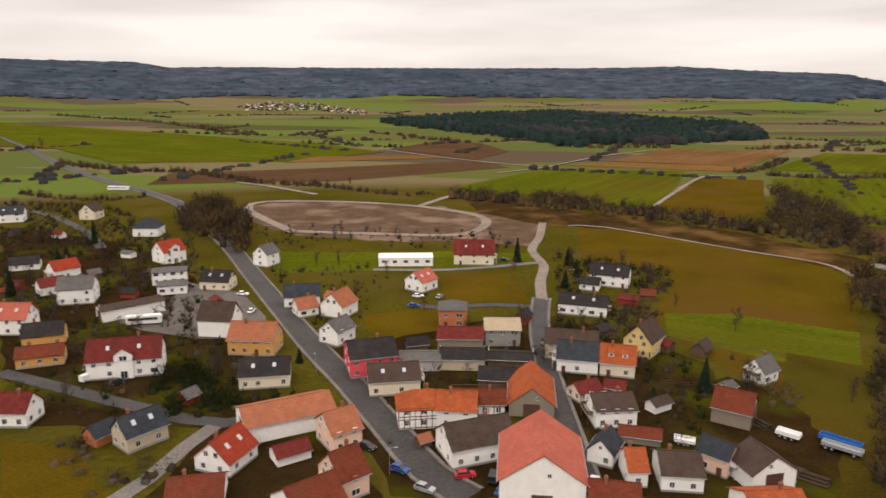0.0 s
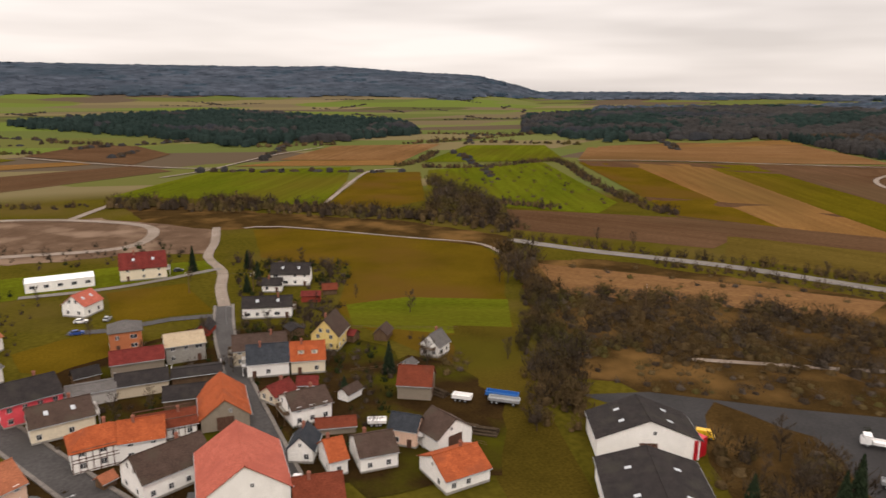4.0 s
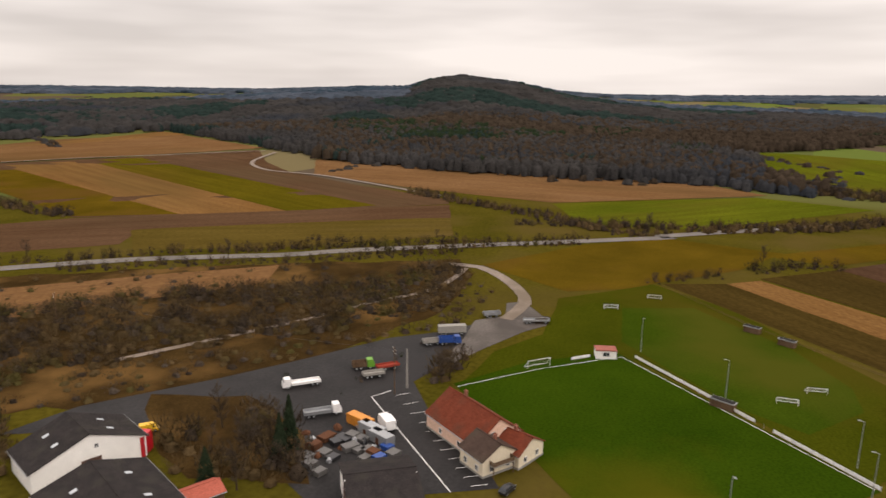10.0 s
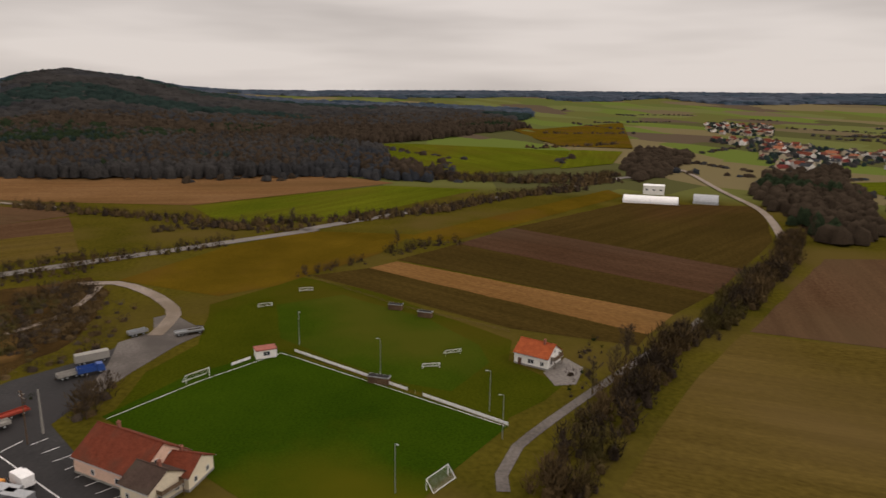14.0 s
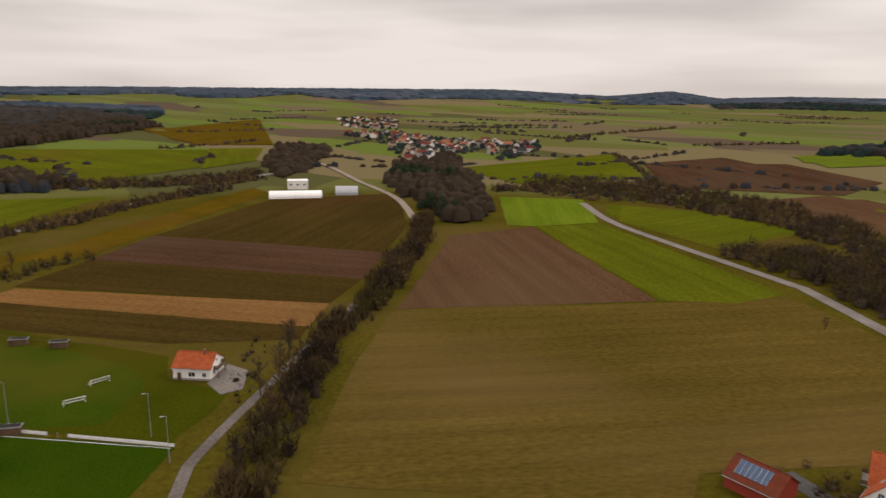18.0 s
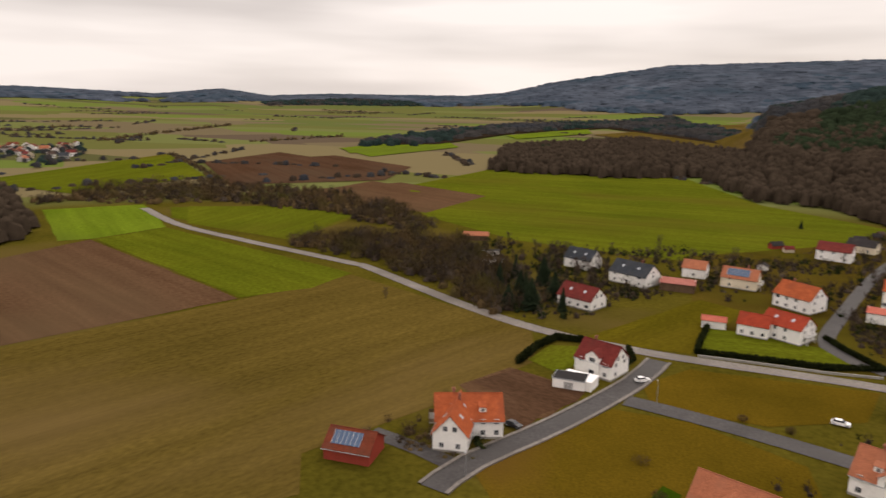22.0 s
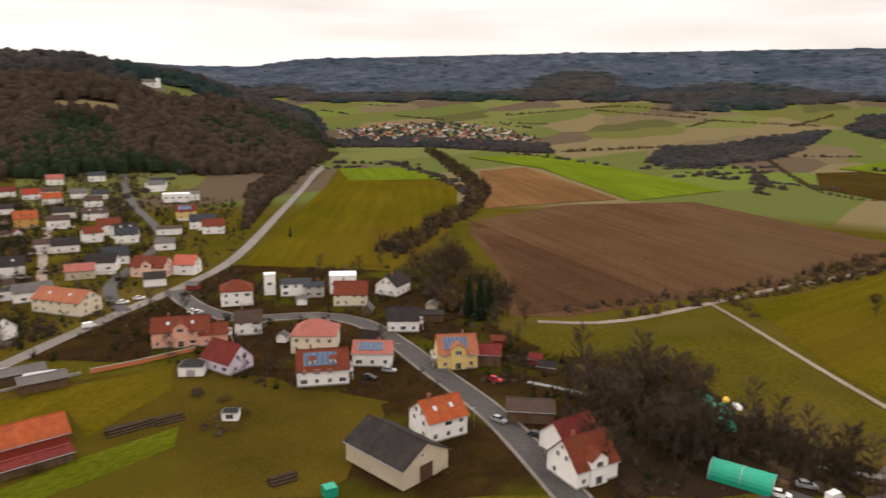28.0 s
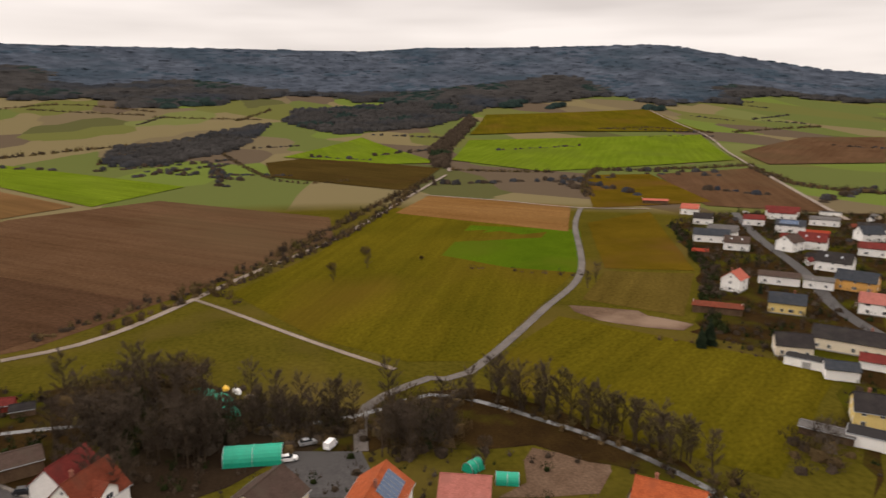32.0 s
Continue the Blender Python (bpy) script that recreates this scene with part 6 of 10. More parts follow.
road('gravel', 'field road', 5.04, [(-167.7, 566.5), (-134.1, 542.2), (-92.0, 504.2)], 'track')
road('gravel', 'narrow path along the meadow', 2.52, [(72.2, 391.7), (92.2, 387.9), (146.9, 332.3), (174.9, 301.6), (166.1, 257.2)], 'track')
road('concrete', 'wet grey main road between hedges', 8.4, [(194.0, 305.3), (214.9, 269.7), (254.6, 217.2), (284.9, 158.6), (305.8, 129.7), (348.2, 55.0), (389.9, -18.1), (391.2, -12.8), (446.5, -93.1), (576.7, -289.9), (620.4, -343.3), (815.6, -471.8)])
road('gravel', 'field lane', 4.2, [(485.7, 134.5), (505.4, 170.2), (560.9, 268.6), (579.6, 336.9), (634.7, 385.7), (723.9, 408.8)], 'track')
road('gravel', 'thin field track', 3.36, [(482.8, 626.4), (594.9, 557.2), (731.7, 427.6)], 'track')
road('gravel', 'narrow path through the brush', 2.6, [(154.5, 140.2), (172.5, 127.5), (187.3, 116.9), (206.1, 104.2), (229.2, 91.6), (249.5, 76.4), (271.6, 71.8), (289.3, 71.1)], 'track')
road('gravel', 'curving gravel access track', 5.0, [(293.3, 82.9), (293.0, 66.0), (278.4, 52.2), (261.4, 42.3), (245.7, 37.5), (225.3, 40.7)], 'track')
road('wetgravel', 'narrow lane beside the stream', 2.8, [(117.0, -42.0), (133.7, -50.7), (170.1, -96.3), (180.4, -109.6), (194.1, -130.4), (207.7, -145.3)], 'lane')
road('gravel', 'lane past the greenhouses', 5.04, [(317.2, -267.5), (404.6, -319.9), (500.2, -353.5), (640.4, -404.5), (676.8, -390.8)], 'lane')
road('concrete', 'pale country road', 5.88, [(304.4, -414.2), (247.4, -368.4), (188.9, -339.3), (145.5, -320.3), (110.4, -304.9), (101.8, -299.8), (47.7, -254.5), (15.7, -232.9), (-13.8, -221.6), (-32.2, -217.1), (-76.6, -210.0), (-109.2, -203.0), (-141.5, -210.4), (-175.4, -219.2), (-215.3, -228.6), (-269.1, -249.0), (-400.0, -325.9), (-604.5, -446.7), (-687.9, -495.9)])
road('asphalt', 'grey residential street', 5.88, [(28.1, -125.9), (22.2, -138.7), (4.5, -162.8), (-14.2, -193.3), (-22.6, -213.5)], kerb=True)
road('asphalt', 'grey cul-de-sac', 6.72, [(-12.0, -181.0), (-28.7, -175.0), (-48.1, -166.6), (-65.5, -157.9)])
road('asphalt', 'paved house drive', 5.04, [(24.1, -135.1), (33.9, -140.7), (48.5, -146.6)], 'drive')
road('asphalt', 'grey residential street', 5.46, [(-89.1, -219.9), (-78.2, -241.0), (-94.9, -282.7), (-141.6, -375.0), (-200.9, -458.5), (-288.4, -579.4)])
road('asphalt', 'grey village street with kerbs', 6.72, [(-128.8, -30.2), (-157.6, -59.2), (-180.6, -91.0), (-195.7, -111.8), (-207.4, -133.0), (-206.1, -152.4), (-190.1, -173.9), (-192.6, -199.1), (-206.2, -225.7)], kerb=True)
road('asphalt', 'grey residential street', 5.46, [(-175.4, -219.2), (-196.1, -252.9), (-230.3, -277.9), (-275.5, -310.8), (-312.1, -356.4), (-376.7, -453.8), (-484.7, -596.3)])
road('gravel', 'narrow gravel lane', 4.2, [(-188.2, -286.1), (-233.9, -350.9), (-279.0, -411.0)], 'lane')
road('gravel', 'field path', 3.36, [(-240.2, -76.0), (-259.1, -46.1), (-336.0, 1.4), (-420.0, 56.0), (-546.2, 118.9), (-760.3, 224.7)], 'track')
road('gravel', 'thin meadow path', 2.1, [(-299.0, -21.9), (-278.2, -8.1), (-231.9, 20.4), (-198.5, 42.8)], 'track')
road('wetgravel', 'grey-brown farm lane', 3.4, [(-150.5, 24.1), (-174.7, 29.8), (-189.1, 51.0), (-190.1, 63.7), (-243.6, 111.9), (-299.5, 157.3), (-416.7, 213.1), (-488.9, 254.3)], 'lane')
road('gravel', 'field path', 2.94, [(-595.7, 155.3), (-545.8, 206.0), (-490.5, 251.2), (-469.7, 303.4)], 'track')
road('gravel', 'field road up the slope', 4.2, [(-797.9, 239.3), (-1228.6, 368.2), (-1888.1, 623.4)], 'track')
road('gravel', 'field road up the slope', 4.2, [(-384.0, 406.4), (-685.4, 591.5), (-962.0, 760.7), (-1384.0, 1013.8), (-1936.0, 1228.5)], 'track')
road('asphalt', 'village street', 5.88, [(-179.5, 212.8), (-214.7, 226.7), (-269.6, 261.3), (-349.5, 301.9), (-433.9, 352.6)])
house('white rendered house with blue-grey slate roof and skylights', -250.6, 398.8, 22, 14, 10, 5, 8.5, 'roof_slate', 'white', 's')
house('cream rendered house with weathered brown tiled roof', -209.0, 409.0, 87, 11, 9, 5, 9, 'roof_brown', 'cream', '')
house('white rendered house with red tiled roof and cross gable', -123.3, 305.8, 52, 10.8, 9.8, 5.7, 9.8, 'roof_red', 'white', 'g')
house('white rendered house with dark anthracite roof', -180.2, 291.9, 22, 11.4, 7.3, 2.8, 5.3, 'roof_dark', 'white', '')
house('white rendered house with red tiled roof', -156.6, 278.7, 49, 10.2, 8.5, 4.3, 7.4, 'roof_red', 'white', 'c')
house('white rendered house with pale grey roof and cross gable', -133.8, 245.9, 14, 12, 10, 6, 9.5, 'roof_grey', 'white', 'G')
barn('white rendered shed with dark wine-red roof', -149.9, 256.7, 45, 9, 7, 3.5, 6, 'roof_wine', 'white', name="shed", gate=False, extra='n')
house('cream rendered house with dark anthracite roof and skylights', -87.9, 263.7, 174, 11.5, 8.4, 3.9, 7.3, 'roof_dark', 'cream', 's')
barn('white rendered barn with weathered brown tiled roof', -108.0, 231.0, 41, 20.7, 7.1, 4.0, 4.8, 'roof_brown', 'white', extra='n')
barn('white rendered barn with weathered brown tiled roof', -71.3, 213.0, 173, 11.0, 8.9, 5.8, 10.4, 'roof_brown', 'white', extra='n')
house('ochre-orange rendered house with terracotta tiled roof', -56.0, 197.9, 176, 13.8, 9.5, 5.0, 9.0, 'roof_terracotta', 'ochre', '')
house('white rendered house with pale coral-red roof and skylights', -137.7, 213.1, 3, 11.7, 8.4, 5.6, 9.6, 'roof_coral', 'white', 's')
house('ochre-orange rendered house with dark anthracite roof', -122.2, 202.8, 21, 11.3, 8.7, 4.0, 6.8, 'roof_dark', 'ochre', '')
house('ochre-orange rendered house with weathered rust-red tiled roof', -114.5, 187.1, 21, 12.0, 6.7, 3.3, 5.4, 'roof_rust', 'ochre', '')
house('white rendered house with dark wine-red roof and cross gable', -87.3, 181.3, 14, 18.9, 9.4, 5.5, 10.0, 'roof_wine', 'white', 'gs')
house('white rendered house with dark wine-red roof', -101.2, 151.7, 179, 10.1, 7.2, 4.1, 7.3, 'roof_wine', 'white', '')
barn('unrendered red brick shed with blue-grey slate roof', -76.3, 142.6, 57, 5.4, 4.8, 2.5, 4.4, 'roof_slate', 'brick', name="shed", gate=False, extra='n')
house('beige house with blue-grey slate roof and skylights', -67.3, 142.3, 50, 9.4, 7.0, 4.0, 7.3, 'roof_slate', 'beige', 's')
house('cream rendered house with dark anthracite roof and skylights', -47.4, 174.9, 10, 13.0, 9.5, 3.9, 6.9, 'roof_dark', 'cream', 's')
house('white rendered house with red tiled roof and skylights', -45.3, 133.2, 69, 9.5, 8.7, 3.3, 7.1, 'roof_red', 'white', 's')
barn('white rendered shed with dark wine-red roof', -32.4, 135.6, 33, 7.4, 5.1, 2.2, 3.6, 'roof_wine', 'white', name="shed", gate=False, extra='n')
house('white rendered house with weathered rust-red tiled roof', -46.9, 120.0, 11, 10.2, 8.7, 2.7, 5.1, 'roof_rust', 'white', '')
house('white rendered house with pale grey roof', -78.1, 300.5, 65, 8.6, 7.7, 5.9, 9.3, 'roof_grey', 'white', '')
house('cream rendered house with dark wine-red roof and cross gable', 14.4, 306.6, 177, 17.7, 11.8, 5.2, 10.5, 'roof_wine', 'cream', 'gs')
house('white rendered house with pale coral-red roof and skylights', -8.2, 263.6, 52, 9.5, 8.7, 4.3, 7.7, 'roof_coral', 'white', 's')
house('unfinished concrete house with new bare timber roof boarding', 18.7, 206.4, 180, 10.8, 9.0, 5.4, 7.6, 'roof_tan', 'concrete_wall', '')
house('white rendered house with blue-grey slate roof', -51.1, 243.7, 12, 12.6, 8.8, 4.2, 7.5, 'roof_slate', 'white', '')
house('white rendered house with terracotta tiled roof', -47.6, 231.6, 32, 7.1, 6.4, 3.4, 6.3, 'roof_terracotta', 'white', '')
house('white rendered house with terracotta tiled roof and cross gable', -35.8, 232.3, 64, 9.7, 8.9, 4.6, 8.7, 'roof_terracotta', 'white', 'G')
house('white rendered house with pale grey roof', -32.6, 205.9, 59, 8.6, 7.2, 4.7, 7.5, 'roof_grey', 'white', '')
barn('stone barn with dark wine-red roof', 5.7, 202.4, 178, 13.7, 8.2, 3.8, 6.1, 'roof_wine', 'stone', extra='n')
barn('grey shed with pale grey roof', -6.2, 185.5, 2, 11.2, 6.9, 3.6, 4.5, 'roof_grey', 'grey_wall', name="shed", gate=False, extra='n')
barn('beige barn with dark anthracite roof', 5.9, 186.8, 178, 12.5, 8.0, 3.5, 5.3, 'roof_dark', 'beige', extra='n')
barn('brown timber barn with dark anthracite roof', 19.7, 187.4, 174, 12.7, 7.2, 2.9, 3.7, 'roof_dark', 'timber', extra='n')
barn('brown timber barn with dark anthracite roof', 16.7, 173.0, 172, 13.3, 7.4, 3.2, 5.2, 'roof_dark', 'timber', extra='n')
house('white rendered house with bright orange tiled roof', 3.8, 152.2, 174, 9, 8, 5, 8, 'roof_orange', 'white', '')
house('white rendered house with weathered rust-red tiled roof', 8.9, 158.5, 179, 13.2, 6.6, 3.4, 5.6, 'roof_rust', 'white', 'h')
barn('stone barn with bright orange tiled roof', 22.6, 163.1, 84, 16.8, 10.9, 3.4, 7.6, 'roof_orange', 'stone', extra='n')
barn('brown timber shed with terracotta tiled roof', -4.0, 141.1, 32, 2.9, 2.6, 1.8, 2.7, 'roof_terracotta', 'timber', name="shed", gate=False, extra='n')
house('white rendered house with dark anthracite roof and skylights', 67.9, 271.6, 158, 15.2, 9.5, 5.0, 8.4, 'roof_dark', 'white', 's')
house('white rendered house with dark anthracite roof', 58.5, 264.6, 160, 7.4, 6.6, 2.9, 4.9, 'roof_dark', 'white', '')
house('white rendered house with dark anthracite roof and skylights', 49.9, 235.0, 163, 16.6, 8.3, 4.2, 6.8, 'roof_dark', 'white', 's')
barn('red-stained timber shed with dark wine-red roof', 68.3, 245.0, 159, 6.9, 4.3, 2.5, 3.6, 'roof_wine', 'redwood', name="shed", gate=False, extra='n')
barn('brown timber shed with dark wine-red roof', 67.4, 199.3, 131, 5.2, 3.9, 2.5, 3.6, 'roof_wine', 'timber', name="shed", gate=False, extra='n')
house('white rendered house with blue-grey slate roof', 38.6, 185.5, 168, 11.2, 9.3, 4.4, 8.0, 'roof_slate', 'white', 'c')
house('cream rendered house with bright orange tiled roof and skylights', 49.3, 182.7, 165, 9.3, 8.5, 4.3, 8.0, 'roof_orange', 'cream', 'ds')
house('beige house with weathered brown tiled roof', 38.4, 194.8, 169, 15, 9, 5, 8, 'roof_brown', 'beige', '')
house('cream rendered house with dark wine-red roof', 36.8, 166.1, 27, 7.0, 5.6, 2.6, 4.6, 'roof_wine', 'cream', '')
barn('brown timber shed with dark wine-red roof', 45.4, 169.3, 160, 5.2, 3.9, 2.0, 3.4, 'roof_wine', 'timber', name="shed", gate=False, extra='n')
house('white rendered house with pale grey roof', 87.1, 177.4, 34, 6.8, 6.1, 3.8, 6.9, 'roof_grey', 'white', '')
barn('stone barn with weathered rust-red tiled roof', 70.2, 153.9, 147, 8.7, 8.1, 4.3, 7.8, 'roof_rust', 'stone', extra='n')
house('white rendered house with blue-grey slate roof', 35.1, 135.8, 61, 7.2, 5.4, 3.4, 6.1, 'roof_slate', 'white', '')
barn('stone shed with weathered rust-red tiled roof', 44.8, 143.7, 165, 9.0, 4.5, 2.1, 3.3, 'roof_rust', 'stone', name="shed", gate=False, extra='n')
house('peach-coloured house with blue-grey slate roof', 57.6, 131.7, 136, 6.6, 5.4, 4.5, 6.8, 'roof_slate', 'peach', '')
house('white rendered house with weathered rust-red tiled roof', 32.1, 115.5, 169, 9, 9, 4, 7, 'roof_rust', 'white', '')
hip_house('white rendered hipped house with blue-grey slate roof', -156.0, 363.2, 3, 13, 11, 4.5, 9, 'roof_slate', 'white', '')
hip_house('white rendered hipped house with pale grey roof', -110.0, 271.7, 17, 12.8, 8.2, 5.2, 6.5, 'roof_grey', 'white', '')
hip_house('white rendered hipped house with pale grey roof', -103.8, 258.1, 17, 10.5, 7.6, 3.5, 4.8, 'roof_grey', 'white', '')
hip_house('unrendered red brick hipped house with pale grey roof', 3.6, 222.8, 179, 9.0, 9.0, 6.1, 8.5, 'roof_grey', 'brick', '')
hip_house('white rendered hipped house with bright orange tiled roof', -4.6, 153.0, 7, 11.9, 8.7, 4.9, 8.1, 'roof_orange', 'white', 'ch')
barn('white rendered barn with terracotta tiled roof', -36.5, 150.5, 27, 20.7, 11.9, 4.2, 6.5, 'roof_terracotta', 'white', extra='n')
house('peach-coloured house with terracotta tiled roof', -22.9, 142.2, 33, 7.1, 9.0, 4.9, 8.2, 'roof_terracotta', 'peach', 'c')
house('peach-coloured house with weathered rust-red tiled roof', -19.2, 123.4, 40, 6.3, 8.6, 5.0, 9.1, 'roof_rust', 'peach', 'c')
barn('white rendered barn with weathered rust-red tiled roof', -23.8, 112.4, 39, 9.6, 12, 5, 9, 'roof_rust', 'white', extra='n')
house('crimson-pink house with dark anthracite roof', -20.2, 184.4, 16, 12.9, 12.8, 5.8, 8.8, 'roof_dark', 'pink_wall', '')
house('cream rendered house with weathered brown tiled roof and skylights', -12.8, 171.8, 9, 13.1, 11.0, 4.2, 6.9, 'roof_brown', 'cream', 'cs')
barn('white rendered barn with pale coral-red roof', 19.8, 124.9, 84, 18.2, 16, 6.5, 12, 'roof_coral', 'white', extra='n')
house('white rendered house with weathered brown tiled roof', 7.4, 138.0, 21, 14.6, 10.1, 4.6, 8.1, 'roof_brown', 'white', '')
house('yellow rendered house with weathered brown tiled roof', 60.8, 198.0, 53, 10.5, 8.5, 5.1, 9.7, 'roof_brown', 'yellow', '')
house('white rendered house with weathered brown tiled roof', 40.4, 153.8, 5, 9.8, 9.5, 4.7, 7.0, 'roof_brown', 'white', '')
house('white rendered house with bright orange tiled roof', 39.2, 128.4, 0, 3.8, 8.1, 3.9, 6.6, 'roof_orange', 'white', '')
house('white rendered house with weathered brown tiled roof', 48.0, 127.6, -6, 8.1, 9.8, 3.9, 6.3, 'roof_brown', 'white', 'c')
barn('white rendered barn with weathered brown tiled roof', 65.0, 127.6, -77, 8.1, 9.9, 4.1, 7.4, 'roof_brown', 'white', extra='n')
house('white rendered house with bright orange tiled roof', 60.8, 114.3, 4, 10.4, 11.0, 3.3, 6.0, 'roof_orange', 'white', '')
flat_block('long white flat-roofed bungalow with wide windows', -16.3, 303.0, 3, 24, 9, 4, 'white', 'paint_white', 'bungalow', 'bungalow', False, 5)
barn('white rendered barn with dark anthracite roof and skylights', 105.0, 107.6, 62, 12.9, 22.3, 4.8, 9.1, 'roof_dark', 'white', extra='ns')
barn('white rendered barn with dark anthracite roof and skylights', 89.4, 85.9, -121, 23.2, 19.9, 4.6, 7.7, 'roof_dark', 'white', extra='ns')
barn('brown timber shed with pale coral-red roof', 100.7, 75.5, 147, 6.8, 5.3, 2.2, 3.3, 'roof_coral', 'timber', name="shed", gate=False, extra='n')
house('peach-coloured house with weathered rust-red tiled roof', 141.0, 31.8, -130, 19.0, 13, 4, 8.5, 'roof_rust', 'peach', 'c')
house('cream rendered house with weathered brown tiled roof', 130.2, 25.9, -130, 7.9, 9, 4, 6.5, 'roof_brown', 'cream', '')
house('cream rendered house with weathered rust-red tiled roof', 135.1, 20.2, -116, 6.4, 9, 3.4, 5.8, 'roof_rust', 'cream', '')
barn('white rendered barn with dark anthracite roof', 109.8, 42.5, -60, 13.5, 16, 5, 7, 'roof_dark', 'white', extra='n')
house('white rendered house with bright orange tiled roof', 180.7, -73.2, 43, 10.8, 9.1, 3.7, 6.6, 'roof_orange', 'white', '')
barn('red-stained timber shed with weathered rust-red tiled roof and solar panels', 49.0, -135.9, 176, 11, 9, 3, 6, 'roof_rust', 'redwood', name="shed", gate=False, extra='pn')
house('white rendered house with bright orange tiled roof and skylights', 28.3, -148.7, 92, 14, 8, 4.5, 9, 'roof_orange', 'white', 's')
house('white rendered house with dark wine-red roof and cross gable', -5.2, -200.1, 150, 12.1, 10.1, 4.9, 9.3, 'roof_wine', 'white', 'g')
house('white rendered house with red tiled roof and solar panels', -85.4, -185.7, 156, 13.0, 11.0, 4.3, 7.7, 'roof_red', 'white', 'gp')
barn('white rendered shed with red tiled roof', -80.2, -165.1, 155, 8.8, 7.9, 3.8, 6.5, 'roof_red', 'white', name="shed", gate=False, extra='n')
house('white rendered house with terracotta tiled roof and cross gable', -65.3, -146.7, 147, 14.8, 10.8, 4.7, 9.4, 'roof_terracotta', 'white', 'gd')
house('white rendered house with blue-grey slate roof and skylights', 5.1, -331.7, 148, 14.7, 9.5, 4.7, 9.0, 'roof_slate', 'white', 's')
house('white rendered house with blue-grey slate roof and skylights', -18.1, -308.4, 146, 18.1, 12.0, 5.0, 9.5, 'roof_slate', 'white', 's')
house('white rendered house with dark wine-red roof and skylights', 3.2, -267.5, 147, 15.6, 10.4, 4.1, 8.3, 'roof_wine', 'white', 's')
barn('brown timber barn with faded pink tiled roof', -36.1, -302.7, 169, 14, 10, 3.5, 4.5, 'roof_pink', 'timber', extra='n')
barn('brown timber shed with terracotta tiled roof', 66.3, -379.7, 10, 14, 7, 3, 4.5, 'roof_terracotta', 'timber', name="shed", gate=False, extra='n')
house('white rendered house with terracotta tiled roof', -46.0, -328.5, 162, 10, 9, 4.5, 7.5, 'roof_terracotta', 'white', '')
house('cream rendered house with terracotta tiled roof and solar panels', -63.0, -313.7, 159, 14.6, 9.1, 4.8, 8.6, 'roof_terracotta', 'cream', 'p')
house('white rendered house with bright orange tiled roof', -80.1, -286.8, 134, 15.4, 11.0, 5.6, 10.1, 'roof_orange', 'white', '')
house('white rendered house with red tiled roof and skylights', -66.9, -247.6, 140, 14, 10, 5.5, 9, 'roof_red', 'white', 's')
house('white rendered house with red tiled roof', -56.7, -248.4, 158, 10, 8, 4.5, 7.5, 'roof_red', 'white', '')
barn('white rendered shed with pale coral-red roof', -44.0, -253.4, 171, 8, 5, 3, 4, 'roof_coral', 'white', name="shed", gate=False, extra='n')
house('white rendered house with dark wine-red roof', -120.2, -384.1, 153, 16, 10, 5.5, 9, 'roof_wine', 'white', '')
house('cream rendered house with dark anthracite roof', -141.0, -409.0, 146, 14, 9, 4, 7, 'roof_dark', 'cream', '')
house('white rendered house with bright orange tiled roof', 26.4, -154.7, -165, 16.1, 11.5, 4.8, 9.1, 'roof_orange', 'white', 'd')
house('cream rendered house with terracotta tiled roof and cross gable', -31.3, -128.7, 151, 15.3, 10.1, 4.4, 8.8, 'roof_terracotta', 'cream', 'g')
barn('red-stained timber barn with bright orange tiled roof', -93.0, -150.3, 157, 14.5, 10.2, 3.1, 6.2, 'roof_orange', 'redwood', extra='n')
flat_block('white flat-roofed garage beside a house', 3.2, -187.3, -188, 9, 6, 3, 'white', 'felt', 'garage', 'garage', True, 0)
flat_block('white caravan-like cabin among trees', 52.1, -342.5, -171, 9, 4, 3, 'white', 'felt', 'cabin', 'cabin', False, 2)
flat_block('small white garden cabin among bushes', 47.5, -323.3, -171, 10, 5, 3.2, 'white', 'felt', 'cabin', 'cabin', False, 2)
house('white rendered house with bright orange tiled roof', -121.9, -305.6, 159, 11, 10, 5.5, 9, 'roof_orange', 'white', '')
house('white rendered house with weathered rust-red tiled roof', -134.5, -303.3, 156, 11, 10, 5.5, 9, 'roof_rust', 'white', '')
barn('white rendered barn with pale coral-red roof', -107.6, -275.9, 159, 13, 9, 4, 5, 'roof_coral', 'white', extra='n')
house('cream rendered house with weathered brown tiled roof and skylights', -109.1, -239.8, 119, 16.2, 11.9, 5.6, 9.7, 'roof_brown', 'cream', 's')
house('white rendered house with dark anthracite roof', -132.9, -230.8, 100, 11.6, 9.7, 4.5, 8.2, 'roof_dark', 'white', '')
house('cream rendered house with terracotta tiled roof and skylights', -166.2, -238.3, 100, 22, 11, 5.5, 9, 'roof_terracotta', 'cream', 's')
house('peach-coloured house with weathered rust-red tiled roof and cross gable', -221.3, -255.1, 108, 16, 10, 5, 9, 'roof_rust', 'peach', 'g')
house('white rendered house with pale coral-red roof', -232.3, -245.0, 114, 10, 9, 5, 8.5, 'roof_coral', 'white', '')
house('white rendered house with dark anthracite roof', -217.3, -283.4, 128, 13, 9, 4.5, 8, 'roof_dark', 'white', '')
house('white rendered house with weathered rust-red tiled roof', -284.0, -363.0, 142, 13, 10, 5, 8.5, 'roof_rust', 'white', '')
house('white rendered house with blue-grey slate roof', -268.6, -329.0, 141, 12, 9, 5, 8, 'roof_slate', 'white', '')
house('white rendered house with dark anthracite roof and skylights', -189.0, -311.3, 149, 14, 10, 5, 8.5, 'roof_dark', 'white', 's')
